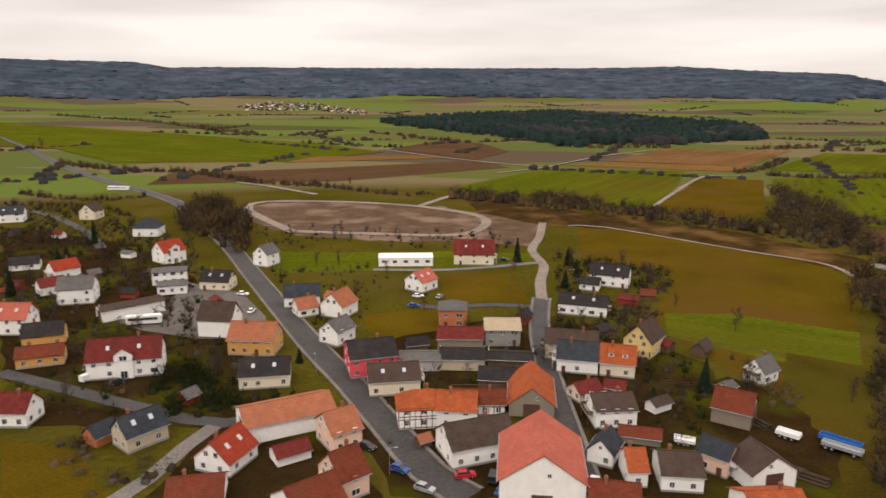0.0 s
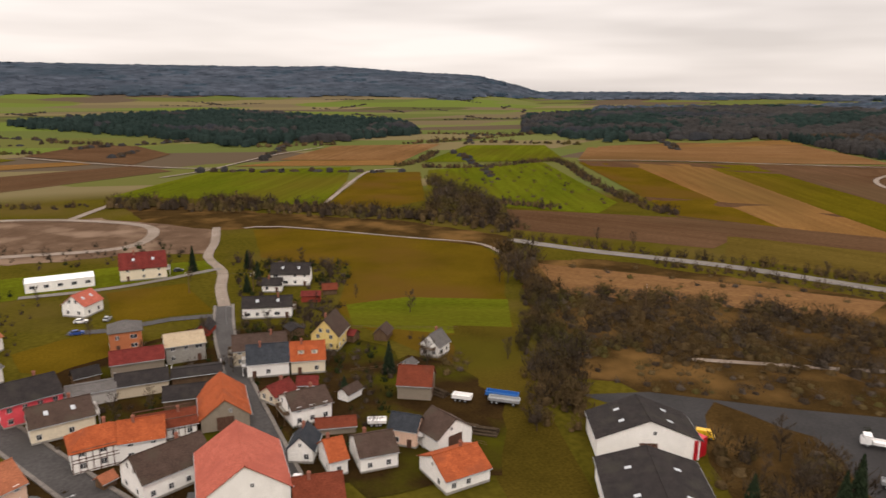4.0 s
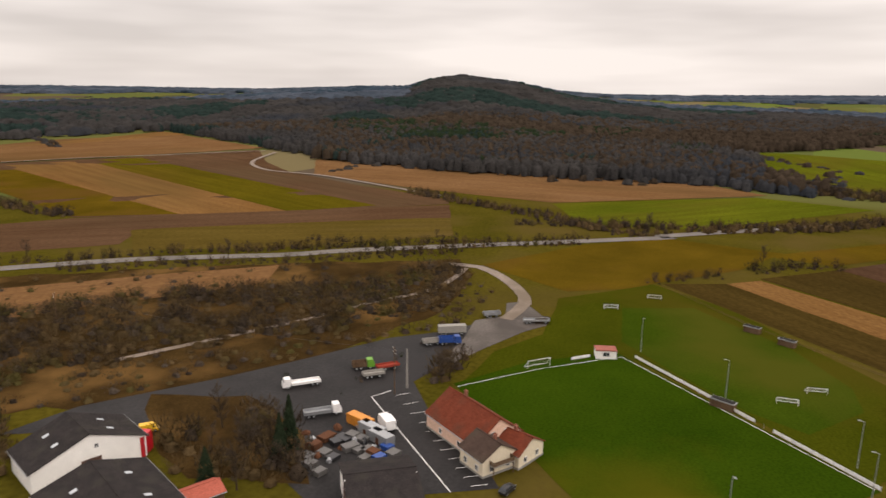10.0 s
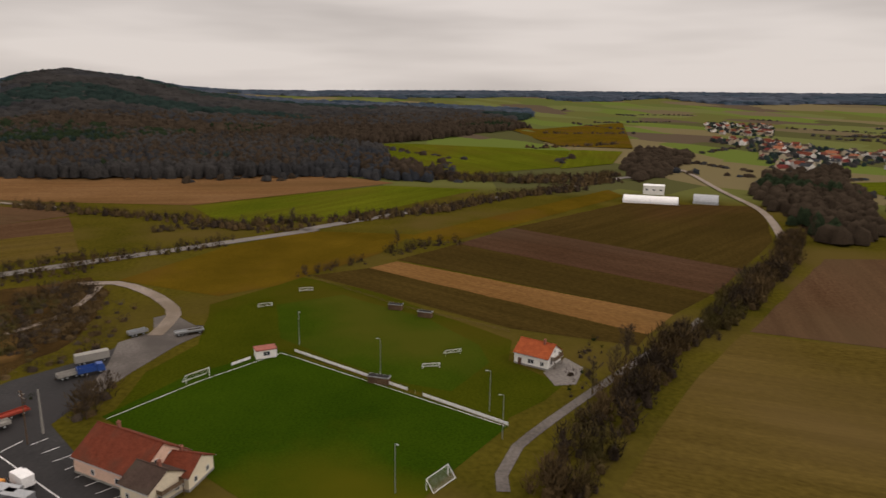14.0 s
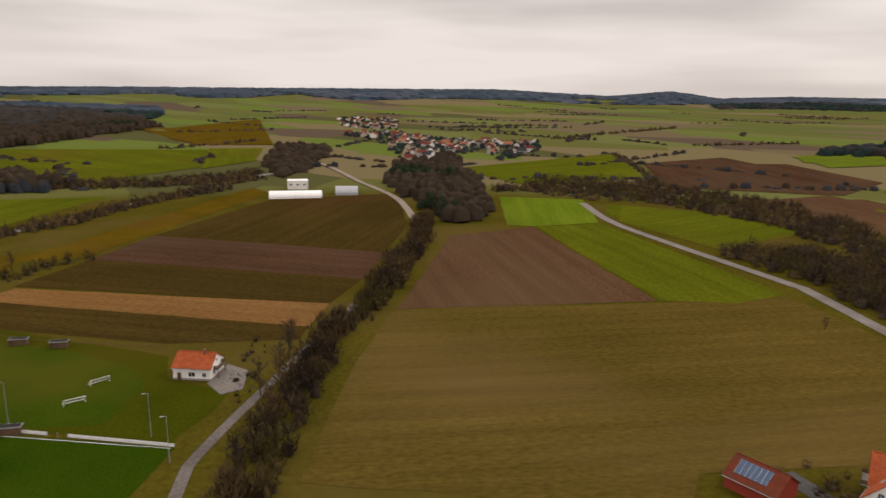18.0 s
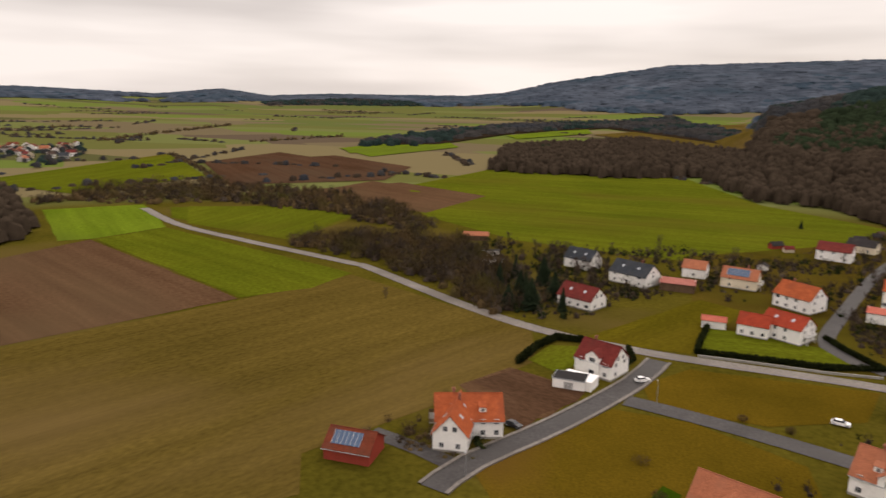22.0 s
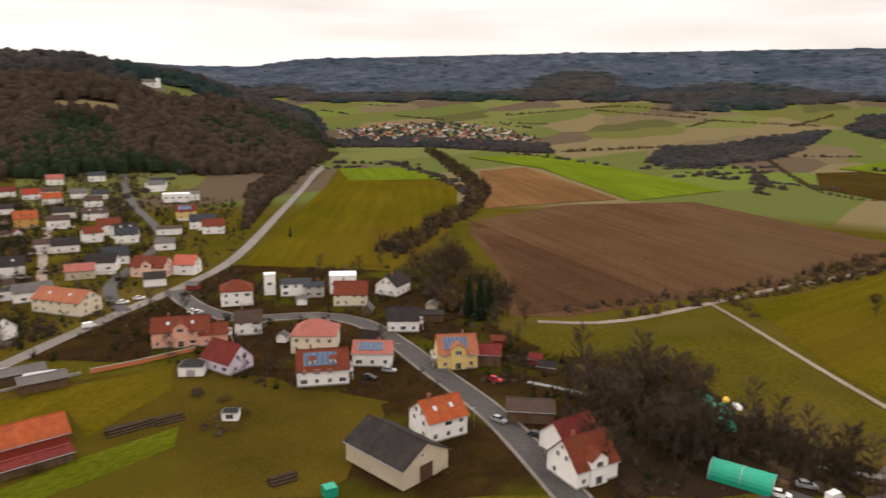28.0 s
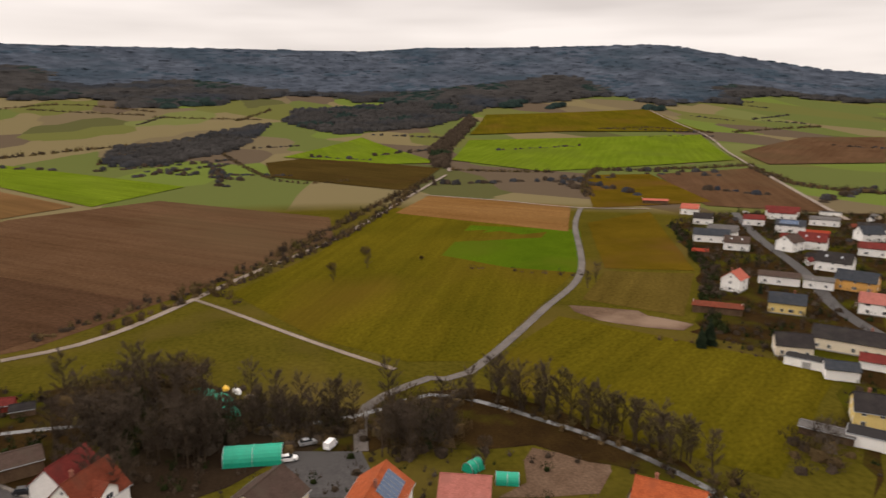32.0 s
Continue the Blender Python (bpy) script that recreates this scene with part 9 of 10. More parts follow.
STREAM = [(-173.4, 65.0, 11.2), (-170.0, 66.4, 11.7), (-172.7, 66.4, 11.8), (-167.8, 70.0, 8.5), (-166.9, 68.1, 10.2), (-164.5, 68.3, 8.9), (-164.2, 74.2, 11.1), (-162.1, 75.3, 8.6), (-157.1, 73.7, 8.0), (-153.1, 75.8, 8.9), (-149.8, 80.9, 9.2), (-147.2, 80.9, 10.7), (-148.2, 84.6, 10.8), (-142.2, 85.8, 9.2), (-143.6, 83.2, 8.6), (-143.4, 84.9, 10.4), (-142.1, 87.8, 9.4), (-138.9, 89.5, 9.9), (-137.2, 88.9, 10.8), (-136.8, 92.4, 8.1), (-131.8, 92.3, 8.1), (-130.0, 90.4, 10.3), (-132.3, 89.4, 8.7), (-126.0, 90.7, 11.0), (-124.6, 95.0, 9.4), (-125.9, 93.4, 11.1), (-153.4, 32.3, 11.2), (-146.8, 28.3, 11.8), (-152.3, 32.5, 10.4), (-145.1, 34.2, 11.7), (-147.4, 35.7, 9.3), (-150.6, 35.8, 8.6)]
for i, (x, y, h) in enumerate(STREAM):
    tree(x, y, h, i, (i * 83) % 360)
tree(-201.1, -48.6, 14, 54, 18)
COPSE = [(-146.8, 45.0, 8.6), (-152.2, 46.9, 10.1), (-149.6, 42.8, 10.4), (-173.9, -45.9, 11.7), (-178.8, -40.2, 10.1), (-174.0, -38.8, 10.5), (-170.9, -35.8, 12.5), (-169.2, -40.5, 11.7), (-173.1, -32.6, 11.2), (-169.4, -29.3, 13.4), (-163.9, -31.6, 12.0), (-164.1, -29.2, 11.2), (-164.9, -29.6, 11.5), (-158.5, -20.9, 12.5), (-160.6, -23.6, 10.4), (-160.7, -17.9, 13.5), (-158.2, -15.6, 13.1), (-153.7, -14.4, 13.0), (-156.5, -13.2, 11.1), (-156.1, -12.2, 12.8), (-158.2, -10.2, 12.6), (-156.4, -17.2, 12.2), (-159.6, -11.4, 11.9), (-155.6, -11.0, 13.2), (-159.9, -10.5, 13.0), (-151.5, -38.4, 10.5), (-149.3, -33.2, 10.9), (-146.7, -32.2, 9.6), (-151.2, -27.2, 10.8), (-146.8, -25.9, 10.2), (-142.9, -27.6, 10.3)]
for i, (x, y, h) in enumerate(COPSE):
    tree(x, y, h, i + 1, (i * 59) % 360)
tree(-200.1, -31.2, 15, 55, 85)
tree(-190.6, -25.1, 15, 56, 152)
tree(-183.5, -19.5, 14, 57, 219)
tree(-164.3, 6.8, 12, 58, 286)
tree(-165.1, 15.2, 11, 59, 353)
tree(-166.7, 21.1, 12, 60, 60)
tree(-173.0, 35.7, 13, 61, 127)
tree(-148.3, 31.8, 12, 62, 194)
tree(-149.3, 38.2, 12, 63, 261)
tree(-162.4, 47.6, 11, 64, 328)
tree(-166.9, 56.9, 11, 65, 35)
tree(-166.7, 64.1, 12, 66, 102)
tree(-161.7, 68.7, 13, 67, 169)
tree(-156.8, 73.1, 14, 68, 236)
tree(-154.3, 75.9, 13, 69, 303)
tree(-151.7, 78.7, 13, 70, 10)
tree(-146.2, 80.6, 12, 71, 77)
tree(-141.9, 84.5, 11, 72, 144)
tree(-136.5, 87.6, 11, 73, 211)
tree(-131.0, 91.7, 12, 74, 278)
tree(-125.9, 95.0, 10, 75, 345)
tree(-118.9, 96.7, 11, 76, 52)
tree(-310.9, 38.4, 7, 77, 119)
tree(-334.2, 58.2, 9, 78, 186)
tree(-277.7, 153.8, 9, 79, 253)
tree(-269.8, 145.3, 8, 80, 320)
tree(-602.1, 316.5, 7, 81, 27)
tree(-135.2, 49.0, 8, 82, 94)
fir(-162.0, 251.1, 12, 83, 1)
fir(-173.9, 340.2, 13, 84, 0.9)
fir(-165.1, 297.6, 9, 85, 1.4)
fir(-168.8, 297.5, 8, 86, 1.4)
fir(-41.0, 188.2, 4.5, 87, 1.5)
fir(34.0, 306.4, 12, 88, 1)
fir(68.7, 169.2, 10, 89, 1.2)
fir(53.6, 163.4, 4.5, 90, 1.7)
fir(56.2, 301.7, 9, 91, 1.2)
fir(56.5, 282.8, 8, 92, 1.3)
fir(48.8, 265.8, 8, 93, 1.3)
fir(122.3, 68.2, 14, 94, 1)
fir(119.2, 68.9, 11, 95, 1.1)
fir(106.9, 78.7, 8, 96, 1.4)
fir(21.8, -256.0, 13, 97, 1.9)
fir(27.8, -271.1, 12, 98, 1.9)
fir(14.1, -271.9, 12, 99, 1.8)
fir(30.5, -255.5, 10, 100, 2.0)
fir(20.3, -293.5, 13, 101, 1.8)
fir(9.9, -256.7, 10, 102, 1.2)
fir(-125.6, -473.4, 6, 103, 1.4)
fir(-234.2, -101.8, 17, 104, 1)
fir(-232.4, -96.4, 18, 105, 1)
fir(-240.8, -96.0, 15, 106, 1)
fir(-325.8, -259.3, 7, 107, 0.9)
fir(-395.8, -369.5, 8, 108, 0.8)
fir(-191.6, 150.0, 10, 109, 1.5)
fir(-190.0, 145.5, 8, 110, 1.4)
fir(-240.8, 212.2, 6, 111, 1.1)
fir(32.8, -295.3, 13, 112, 1.2)
fir(37.9, -281.8, 12, 113, 1.2)
fir(25.4, -269.0, 12, 114, 1.1)
garden_sheds(124, [(-283.3, 213.5), (-421.3, 342.6), (-399.6, 457.8), (-100.9, 125.3), (-159.2, 171.0), (-197.4, 150.9)], 10)
garden_sheds(123, [(-121.8, -208.9), (-243.2, -232.3), (-293.5, -168.7), (-205.5, -55.5), (-139.7, -23.3), (-160.8, -91.5), (-146.3, -163.9)], 10)
garden_sheds(122, [(-44.4, -367.5), (-173.7, -466.7), (-372.2, -588.5), (-148.0, -218.6), (-91.5, -226.7), (-87.7, -282.2)], 22)
garden_sheds(121, [(53.2, 323.1), (100.1, 292.7), (66.1, 209.0), (37.3, 208.6)], 3)
garden_sheds(120, [(-29.8, 189.2), (35.0, 230.8), (75.1, 209.1), (90.5, 190.6), (52.8, 121.1), (-6.6, 120.6)], 5)
garden_sheds(119, [(-248.9, 384.6), (-133.1, 331.1), (-38.8, 169.8), (-21.5, 124.8), (-85.2, 120.0)], 11)
garden_plants(103, 'bare and evergreen shrubs and hedges in village gardens', [(-297.5, 463.1), (-228.8, 462.5), (-134.1, 357.1), (-70.8, 229.3), (-38.8, 169.8), (-20.4, 124.8), (-50.0, 150.0), (-102.0, 152.0)], 3.5, 2.8, 0.05)
garden_plants(104, 'bare and evergreen shrubs and hedges in village gardens', [(-73.5, 289.6), (-20.7, 300.2), (-27.8, 229.9), (-32.5, 207.7), (-45.2, 218.1)], 4.4, 2.6, 0.05)
garden_plants(105, 'bare and evergreen shrubs and hedges in village gardens', [(-29.8, 189.2), (-0.3, 208.1), (35.0, 230.8), (75.1, 209.1), (90.5, 190.6), (74.0, 149.2), (52.8, 121.1), (-6.6, 120.6), (-16.5, 154.1)], 3.5, 2.6, 0.035)
garden_plants(106, 'bare and evergreen shrubs and hedges in village gardens', [(53.2, 323.1), (100.1, 292.7), (81.5, 241.0), (66.1, 209.0), (37.3, 208.6)], 3, 3.2, 0.05)
garden_plants(107, 'bare and evergreen shrubs and hedges in village gardens', [(-109.9, 387.9), (-26.2, 381.9), (24.0, 375.3), (43.9, 334.8), (-22.9, 333.4), (-83.7, 332.1)], 6, 2.8, 0.05)
garden_plants(108, 'bare and evergreen shrubs and hedges in village gardens', [(28.6, -361.9), (-46.0, -382.4), (-84.7, -370.6), (-173.7, -466.7), (-305.6, -616.1), (-384.6, -609.5), (-141.8, -208.3), (-91.5, -226.7), (-87.7, -282.2), (-58.0, -289.2), (-28.6, -287.4), (17.5, -256.3)], 3.2, 3.4, 0.03)
garden_plants(109, 'bare and evergreen shrubs and hedges in village gardens', [(-100.7, -306.1), (-178.0, -403.9), (-289.4, -605.8), (-479.9, -570.1), (-251.5, -283.5), (-157.3, -205.2), (-86.7, -236.1)], 3.3, 3.3, 0.02)
garden_plants(110, 'bare and evergreen shrubs and hedges in village gardens', [(-470.8, -607.4), (-474.0, -541.5), (-416.0, -383.5), (-288.3, -258.5), (-226.2, -240.0), (-223.7, -266.2), (-314.8, -351.9)], 4.8, 2.8, 0.02)
garden_plants(111, 'bare and evergreen shrubs and hedges in village gardens', [(-121.8, -208.9), (-164.9, -212.3), (-243.2, -232.3), (-293.5, -168.7), (-222.8, -81.3), (-205.5, -55.5), (-139.7, -23.3), (-148.4, -38.4), (-178.3, -67.6), (-160.8, -91.5), (-144.2, -122.2), (-146.3, -163.9)], 3.5, 2.6, 0.04)
garden_plants(112, 'bare and evergreen shrubs and hedges in village gardens', [(-202.9, -81.6), (-205.5, -55.5), (-191.3, -26.7), (-162.9, -11.2), (-137.6, -17.1), (-133.7, -24.4), (-163.2, -48.9)], 3.8, 3.2, 0.05)
garden_plants(113, 'bare and evergreen shrubs and hedges in village gardens', [(-19.1, -127.9), (-46.2, -158.7), (-103.8, -206.5), (-74.1, -129.3)], 6, 2.4, 0.02)
garden_plants(114, 'bare and evergreen shrubs and hedges in village gardens', [(-418.8, 289.1), (-440.4, 357.7), (-399.6, 457.8), (-100.9, 125.3), (-128.1, 143.4), (-159.2, 171.0), (-197.4, 150.9), (-283.3, 213.5)], 3.6, 3, 0.03)
garden_plants(115, 'bare and evergreen shrubs and hedges in village gardens', [(-165.9, -19.4), (-151.2, 21.6), (-146.1, 39.4), (-140.9, 57.3), (-115.6, 99.9), (-107.1, 90.4), (-138.1, -17.1)], 4.5, 2.4, 0.04)
for k, (x, y, yaw) in enumerate(((-154.8, -357.0, 157), (-182.4, -405.1, 156), (-197.6, -392.1, 154), (-234.9, -451.6, 153), (-244.8, -426.8, 150), (-204.5, -362.2, 151),
                                 (-181.6, -343.9, 152), (-189.0, -311.3, 149), (-139.0, -281.5, 154), (-150.5, -275.1, 152), (-231.4, -347.3, 147), (-281.2, -405.9, 146),
                                 (-268.6, -329.0, 141), (-217.3, -283.4, 128), (-284.0, -363.0, 142), (-270.1, -420.7, 148), (-323.7, -326.2, 135), (-344.6, -362.6, 137), (-132.9, -230.8, 150))):
    reach = math.hypot(x, y)
    cx, cy = x * (1 - (9.5 + k % 3) / reach), y * (1 - (9.5 + k % 3) / reach)
    ux, uy, half = math.cos(math.radians(yaw)), math.sin(math.radians(yaw)), 3.5 + 1.7 * (k % 4)
    low_wall('pale rendered garden wall in front of a house', [(cx - ux * half, cy - uy * half), (cx + ux * half, cy + uy * half)], 1.0 + 0.2 * (k % 3), 0.3, 'white' if k % 3 else 'concrete_wall')
garden_plants(116, 'dry weeds and bushes at the edge of the yard', [(147.0, 77.3), (160.4, 57.4), (172.4, 58.5), (204.4, 54.6), (185.7, 70.5), (148.8, 102.9)], 9, 1.2, 0)
garden_plants(117, 'bushes round the small hall', [(186.2, -85.9), (204.1, -110.7), (162.7, -82.4), (145.1, -63.1)], 4, 2.4, 0)
thicket(118, 'dense dark trees and brush beside the stream', [(-201.6, -52.5), (-224.7, -41.9), (-220.3, -18.1), (-196.9, -0.7), (-178.1, 11.6), (-169.2, 0.8), (-170.2, -9.4), (-162.3, -24.2), (-177.0, -37.5)], 4.6, 4.6, stems=60, gap=0.12)
for i, (x, y, h) in enumerate(TREE_SPOTS):
    tree(x, y, h, i, (i * 71) % 360)
car('red car parked before the farmhouse', 4.9, 128.0, 10, 'paint_red')
car('dark blue car on the main street', -8.6, 130.1, 329, 'paint_blue')
car('white car on the side street', 30.6, 125.7, 66, 'paint_white')
car('blue car beside the barn', 11.9, 122.4, 64, 'paint_blue')
car('dark van beside the barn', 10.6, 126.8, 75, 'paint_black', van=True)
car('pale grey car on the main street', -3.2, 123.0, 331, 'paint_silver')
car('white van in a gravel drive', -95.4, 174.9, 64, 'paint_white', van=True)
car('black car in a drive', -86.4, 172.8, 37, 'paint_black')
car('blue car on a lane', -10.0, 240.1, 2, 'paint_blue')
car('white car on a pale drive', -9.0, 251.9, 347, 'paint_white')
car('black car beside a house', 28.3, 308.7, 355, 'paint_black')
car('dark car in the yard', -99.9, 264.9, 1, 'paint_black')
car('white car beside the street', -66.9, 233.4, 86, 'paint_white')
car('silver car beside a house', -0.9, 251.3, 70, 'paint_silver')
car('white car in a drive', -159.0, 264.0, 31, 'paint_white')
car('white car at a road junction', -16.9, -195.2, 201, 'paint_white')
car('black car beside a white house', 15.5, -157.9, 156, 'paint_black')
car('white car at the end of the cul-de-sac', -64.5, -179.8, 161, 'paint_white')
car('white car on the grass', -45.1, -129.3, 237, 'paint_white', van=True)
car('white car in the village street', -187.2, -195.2, 137, 'paint_white')
car('white car beside a house', -189.8, -227.5, 141, 'paint_white')
car('silver car on the village street', -155.6, -57.8, 76, 'paint_silver')
car('bright red car in a garden', -179.7, -68.6, 86, 'paint_red')
car('dark car beside a carport', -163.7, -101.8, 97, 'paint_black')
car('black car in a courtyard', -152.1, -46.6, 88, 'paint_black')
car('white car in the farmyard', -150.7, 7.3, 87, 'paint_white')
car('white van in the farmyard', -154.5, 17.4, 144, 'paint_white', van=True)
car('pale car in the farmyard', -157.4, 12.4, 96, 'paint_silver')
car('white van in the village', -429.2, 358.6, 50, 'paint_white', van=True)
car('white car in the village', -347.5, 396.1, 41, 'paint_white')
coach("white coach parked in the works yard", -99.1, 220.4, 14)
coach("white coach on the approach road", -243.7, 520.7, 355, 16)
truck('long white flatbed truck in the yard', 153.8, 81.8, 128, 'paint_white', 'paint_white', 10, 0.5, 'truck')
truck('green dump truck in the yard', 170.0, 70.8, 303, 'paint_green', 'timber', 6.2, 1.2, 'truck')
truck('grey trailer in the yard', 165.3, 65.9, 307, None, 'concrete_wall', 6, 0.6, 'trailer')
truck('rusty red trailer in the yard', 171.8, 64.2, 311, None, 'redwood', 6.5, 0.4, 'trailer')
truck('grey trailer in the yard', 194.2, 57.8, 302, None, 'concrete_wall', 6, 0.8, 'trailer')
truck('blue truck in the yard', 196.2, 52.7, 295, 'paint_blue', 'paint_blue', 7, 1.4, 'truck')
truck('pale grey trailer in the yard', 204.9, 54.4, 295, None, 'concrete_wall', 9, 2, 'trailer')
truck('grey trailer on gravel', 226.4, 46.0, 302, None, 'steel', 6, 0.8, 'trailer')
truck('low grey trailer on gravel', 224.6, 30.0, 288, None, 'steel', 9, 0.4, 'trailer')
truck('white truck with an open bed', 140.2, 69.1, 306, 'paint_white', 'steel', 9, 0.6, 'truck')
truck('white box van in the yard', 138.6, 52.0, 41, 'paint_white', 'paint_white', 6, 2, 'truck')
container('rusty brown metal skip crate in the scrap yard', 129.8, 63.1, 341, 'rust', 3.6, 1.1)
container('black metal skip crate in the scrap yard', 128.2, 60.2, 325, 'paint_black', 2, 1.1)
container('black metal skip crate in the scrap yard', 130.7, 59.3, 245, 'paint_black', 3.6, 0.8)
container('bare steel metal skip crate in the scrap yard', 132.3, 57.9, 254, 'scrap_grey', 2.6, 1.1)
container('dull zinc metal skip crate in the scrap yard', 131.9, 55.6, 248, 'scrap_grey', 3.6, 0.8)
container('rusty brown metal skip crate in the scrap yard', 125.2, 63.7, 247, 'rust', 2, 1.5)
container('dull zinc metal skip crate in the scrap yard', 123.7, 60.8, 251, 'scrap_grey', 2.6, 0.8)
container('black metal skip crate in the scrap yard', 122.3, 58.1, 251, 'paint_black', 2, 0.8)
container('bare steel metal skip crate in the scrap yard', 127.3, 56.3, 324, 'scrap_grey', 3.6, 1.1)
container('bare steel metal skip crate in the scrap yard', 126.9, 54.1, 243, 'scrap_grey', 2, 0.8)
container('dull zinc metal skip crate in the scrap yard', 127.7, 52.4, 243, 'scrap_grey', 2, 0.8)
container('rusty metal skip crate in the scrap yard', 126.0, 50.3, 337, 'rust', 2, 1.5)
container('blue metal skip crate in the scrap yard', 124.3, 48.3, 242, 'paint_blue', 2, 1.5)
container('dull zinc metal skip crate in the scrap yard', 123.9, 46.5, 246, 'scrap_grey', 2.6, 0.8)
container('bare steel metal skip crate in the scrap yard', 124.1, 51.5, 248, 'scrap_grey', 2, 0.8)
container('rusty metal skip crate in the scrap yard', 135.3, 54.6, 252, 'rust', 2.6, 1.1)
container('rusty brown metal skip crate in the scrap yard', 132.3, 51.6, 322, 'rust', 2, 1.5)
container('blue metal skip crate in the scrap yard', 129.6, 48.5, 336, 'paint_blue', 2, 1.1)
container('bare steel metal skip crate in the scrap yard', 126.7, 46.0, 335, 'scrap_grey', 2.6, 1.5)
container('bare steel metal skip crate in the scrap yard', 118.2, 61.4, 248, 'scrap_grey', 2.6, 1.1)
container('bare steel metal skip crate in the scrap yard', 115.9, 58.2, 247, 'scrap_grey', 2, 1.1)
container('bare steel metal skip crate in the scrap yard', 121.1, 63.6, 343, 'scrap_grey', 2.6, 0.8)
container('orange freight container in the yard', 138.2, 58.4, 245, 'paint_orange', 7, 2.4)
container('silver-grey freight container in the yard', 135.0, 54.1, 244, 'paint_silver', 7, 2.4)
container('bare steel freight container in the yard', 132.1, 50.8, 243, 'steel', 6, 2.4)
car("bright yellow van behind the works hall", 120.7, 103.3, 311, "paint_yellow", van=True)
container("red metal box beside the hall gable", 112.5, 98.3, 11, "paint_red", 4, 4.5)
truck('long trailer under a blue tarpaulin', 88.9, 141.3, 316, None, 'tarp_blue', 8.5, 0.8, 'trailer')
truck('pale boat hull on a trailer', 87.8, 138.5, 318, None, 'paint_silver', 8, 0.6, 'trailer')
truck('white tarpaulin-covered trailer on grass', 78.9, 144.6, 318, None, 'paint_white', 5, 0.8, 'trailer')
truck('white covered trailer on grass', 54.3, 141.6, 339, None, 'paint_white', 4.5, 0.6, 'trailer')
road('paint_white', 'white parking bay line', 0.14, [(156.1, 56.0), (158.7, 52.9)], 'marking')
road('paint_white', 'white parking bay line', 0.14, [(151.6, 52.4), (154.1, 49.3)], 'marking')
road('paint_white', 'white parking bay line', 0.14, [(147.4, 49.0), (149.7, 45.8)], 'marking')
road('paint_white', 'white parking bay line', 0.14, [(143.4, 45.7), (145.6, 42.6)], 'marking')
road('paint_white', 'white parking bay line', 0.14, [(139.6, 42.7), (141.8, 39.5)], 'marking')
road('paint_white', 'white parking bay line', 0.14, [(136.0, 39.8), (138.1, 36.6)], 'marking')
road('paint_white', 'white parking bay line', 0.14, [(132.7, 37.1), (134.7, 33.9)], 'marking')
road('paint_white', 'white parking bay line', 0.14, [(129.5, 34.5), (131.4, 31.3)], 'marking')
road('paint_white', 'white parking bay line', 0.14, [(126.4, 32.0), (128.3, 28.8)], 'marking')
road('paint_white', 'white parking bay line', 0.14, [(123.5, 29.6), (125.3, 26.4)], 'marking')
road('paint_white', 'white parking bay line', 0.14, [(120.8, 27.4), (122.5, 24.2)], 'marking')
road('paint_white', 'white line across the yard', 0.2, [(153.3, 61.7), (117.6, 30.7)], 'marking')
road('paint_white', 'white line across the yard', 0.2, [(153.3, 61.7), (158.4, 58.2)], 'marking')
road('paint_white', 'white touchline of the pitch', 0.16, [(185.0, 23.1), (202.0, 1.0)], 'marking')
road('paint_white', 'white touchline of the pitch', 0.16, [(202.0, 1.0), (143.7, -50.9)], 'marking')
road('paint_white', 'white touchline of the pitch', 0.16, [(185.0, 23.1), (166.2, 42.4)], 'marking')
goal("white football goal with net", 186.3, 23.4, -50)
goal("white football goal with net", 123.1, -29.7, -230)
board_rail("white advertising boards along the touchline", (202.3, -3.0), (143.7, -51.8), gaps=(17, 18))
board_rail("white advertising boards behind the goal", (194.6, 15.1), (198.8, 10.0))
pole("tall floodlight mast beside the pitch", 208.1, -4.5, 11, 0.12, "floodlight", 0.8, 200)
pole("tall floodlight mast beside the pitch", 179.7, -26.0, 11, 0.12, "floodlight", 0.8, 90)
pole("tall floodlight mast beside the pitch", 152.0, -49.6, 11, 0.12, "floodlight", 0.8, 90)
pole("tall floodlight mast beside the pitch", 138.0, -48.5, 11, 0.12, "floodlight", 0.8, 90)
pole("tall floodlight mast beside the pitch", 121.0, -20.6, 11, 0.12, "floodlight", 0.8, 200)
flat_block("small white kiosk beside the pitch", 200.8, 5.7, 282, 6, 4, 2.8, "white", "roof_pink", "kiosk", "kiosk", False, 1)
flat_block("dark team shelter beside the training pitch", 238.3, -39.9, 241, 5, 2, 2.2, "timber", "felt", "team_shelter", "shelter", False, 0)
flat_block("dark team shelter beside the training pitch", 228.0, -48.8, 238, 5, 2, 2.2, "timber", "felt", "team_shelter", "shelter", False, 0)
flat_block("small dugout shelter on the touchline", 174.7, -24.9, 240, 6, 2, 2.2, "timber", "felt", "team_shelter", "shelter", False, 0)
goal("small white training goal on grass", 248.8, 6.4, 282, 2.5, 1.7)
goal("small white training goal on grass", 266.8, -8.9, 273, 2.5, 1.7)
goal("small white training goal on grass", 190.8, -49.8, 276, 2.5, 1.7)
goal("small white training goal on grass", 181.5, -41.0, 268, 2.5, 1.7)
field("concrete", "pale paved forecourt of the small hall", [(172.6, -72.0), (182.1, -82.5), (173.7, -84.8), (163.0, -77.8), (163.4, -71.7)], "forecourt", "paving")
fence("thin wooden fence beside the sports ground", [(286.4, -11.9), (239.2, -43.2), (206.4, -73.2)], 1.1, 6)
tunnel("white greenhouse of pale sheeting", 453.7, -263.2, 240, 38.4, 14, 5, "paint_white", "greenhouse")
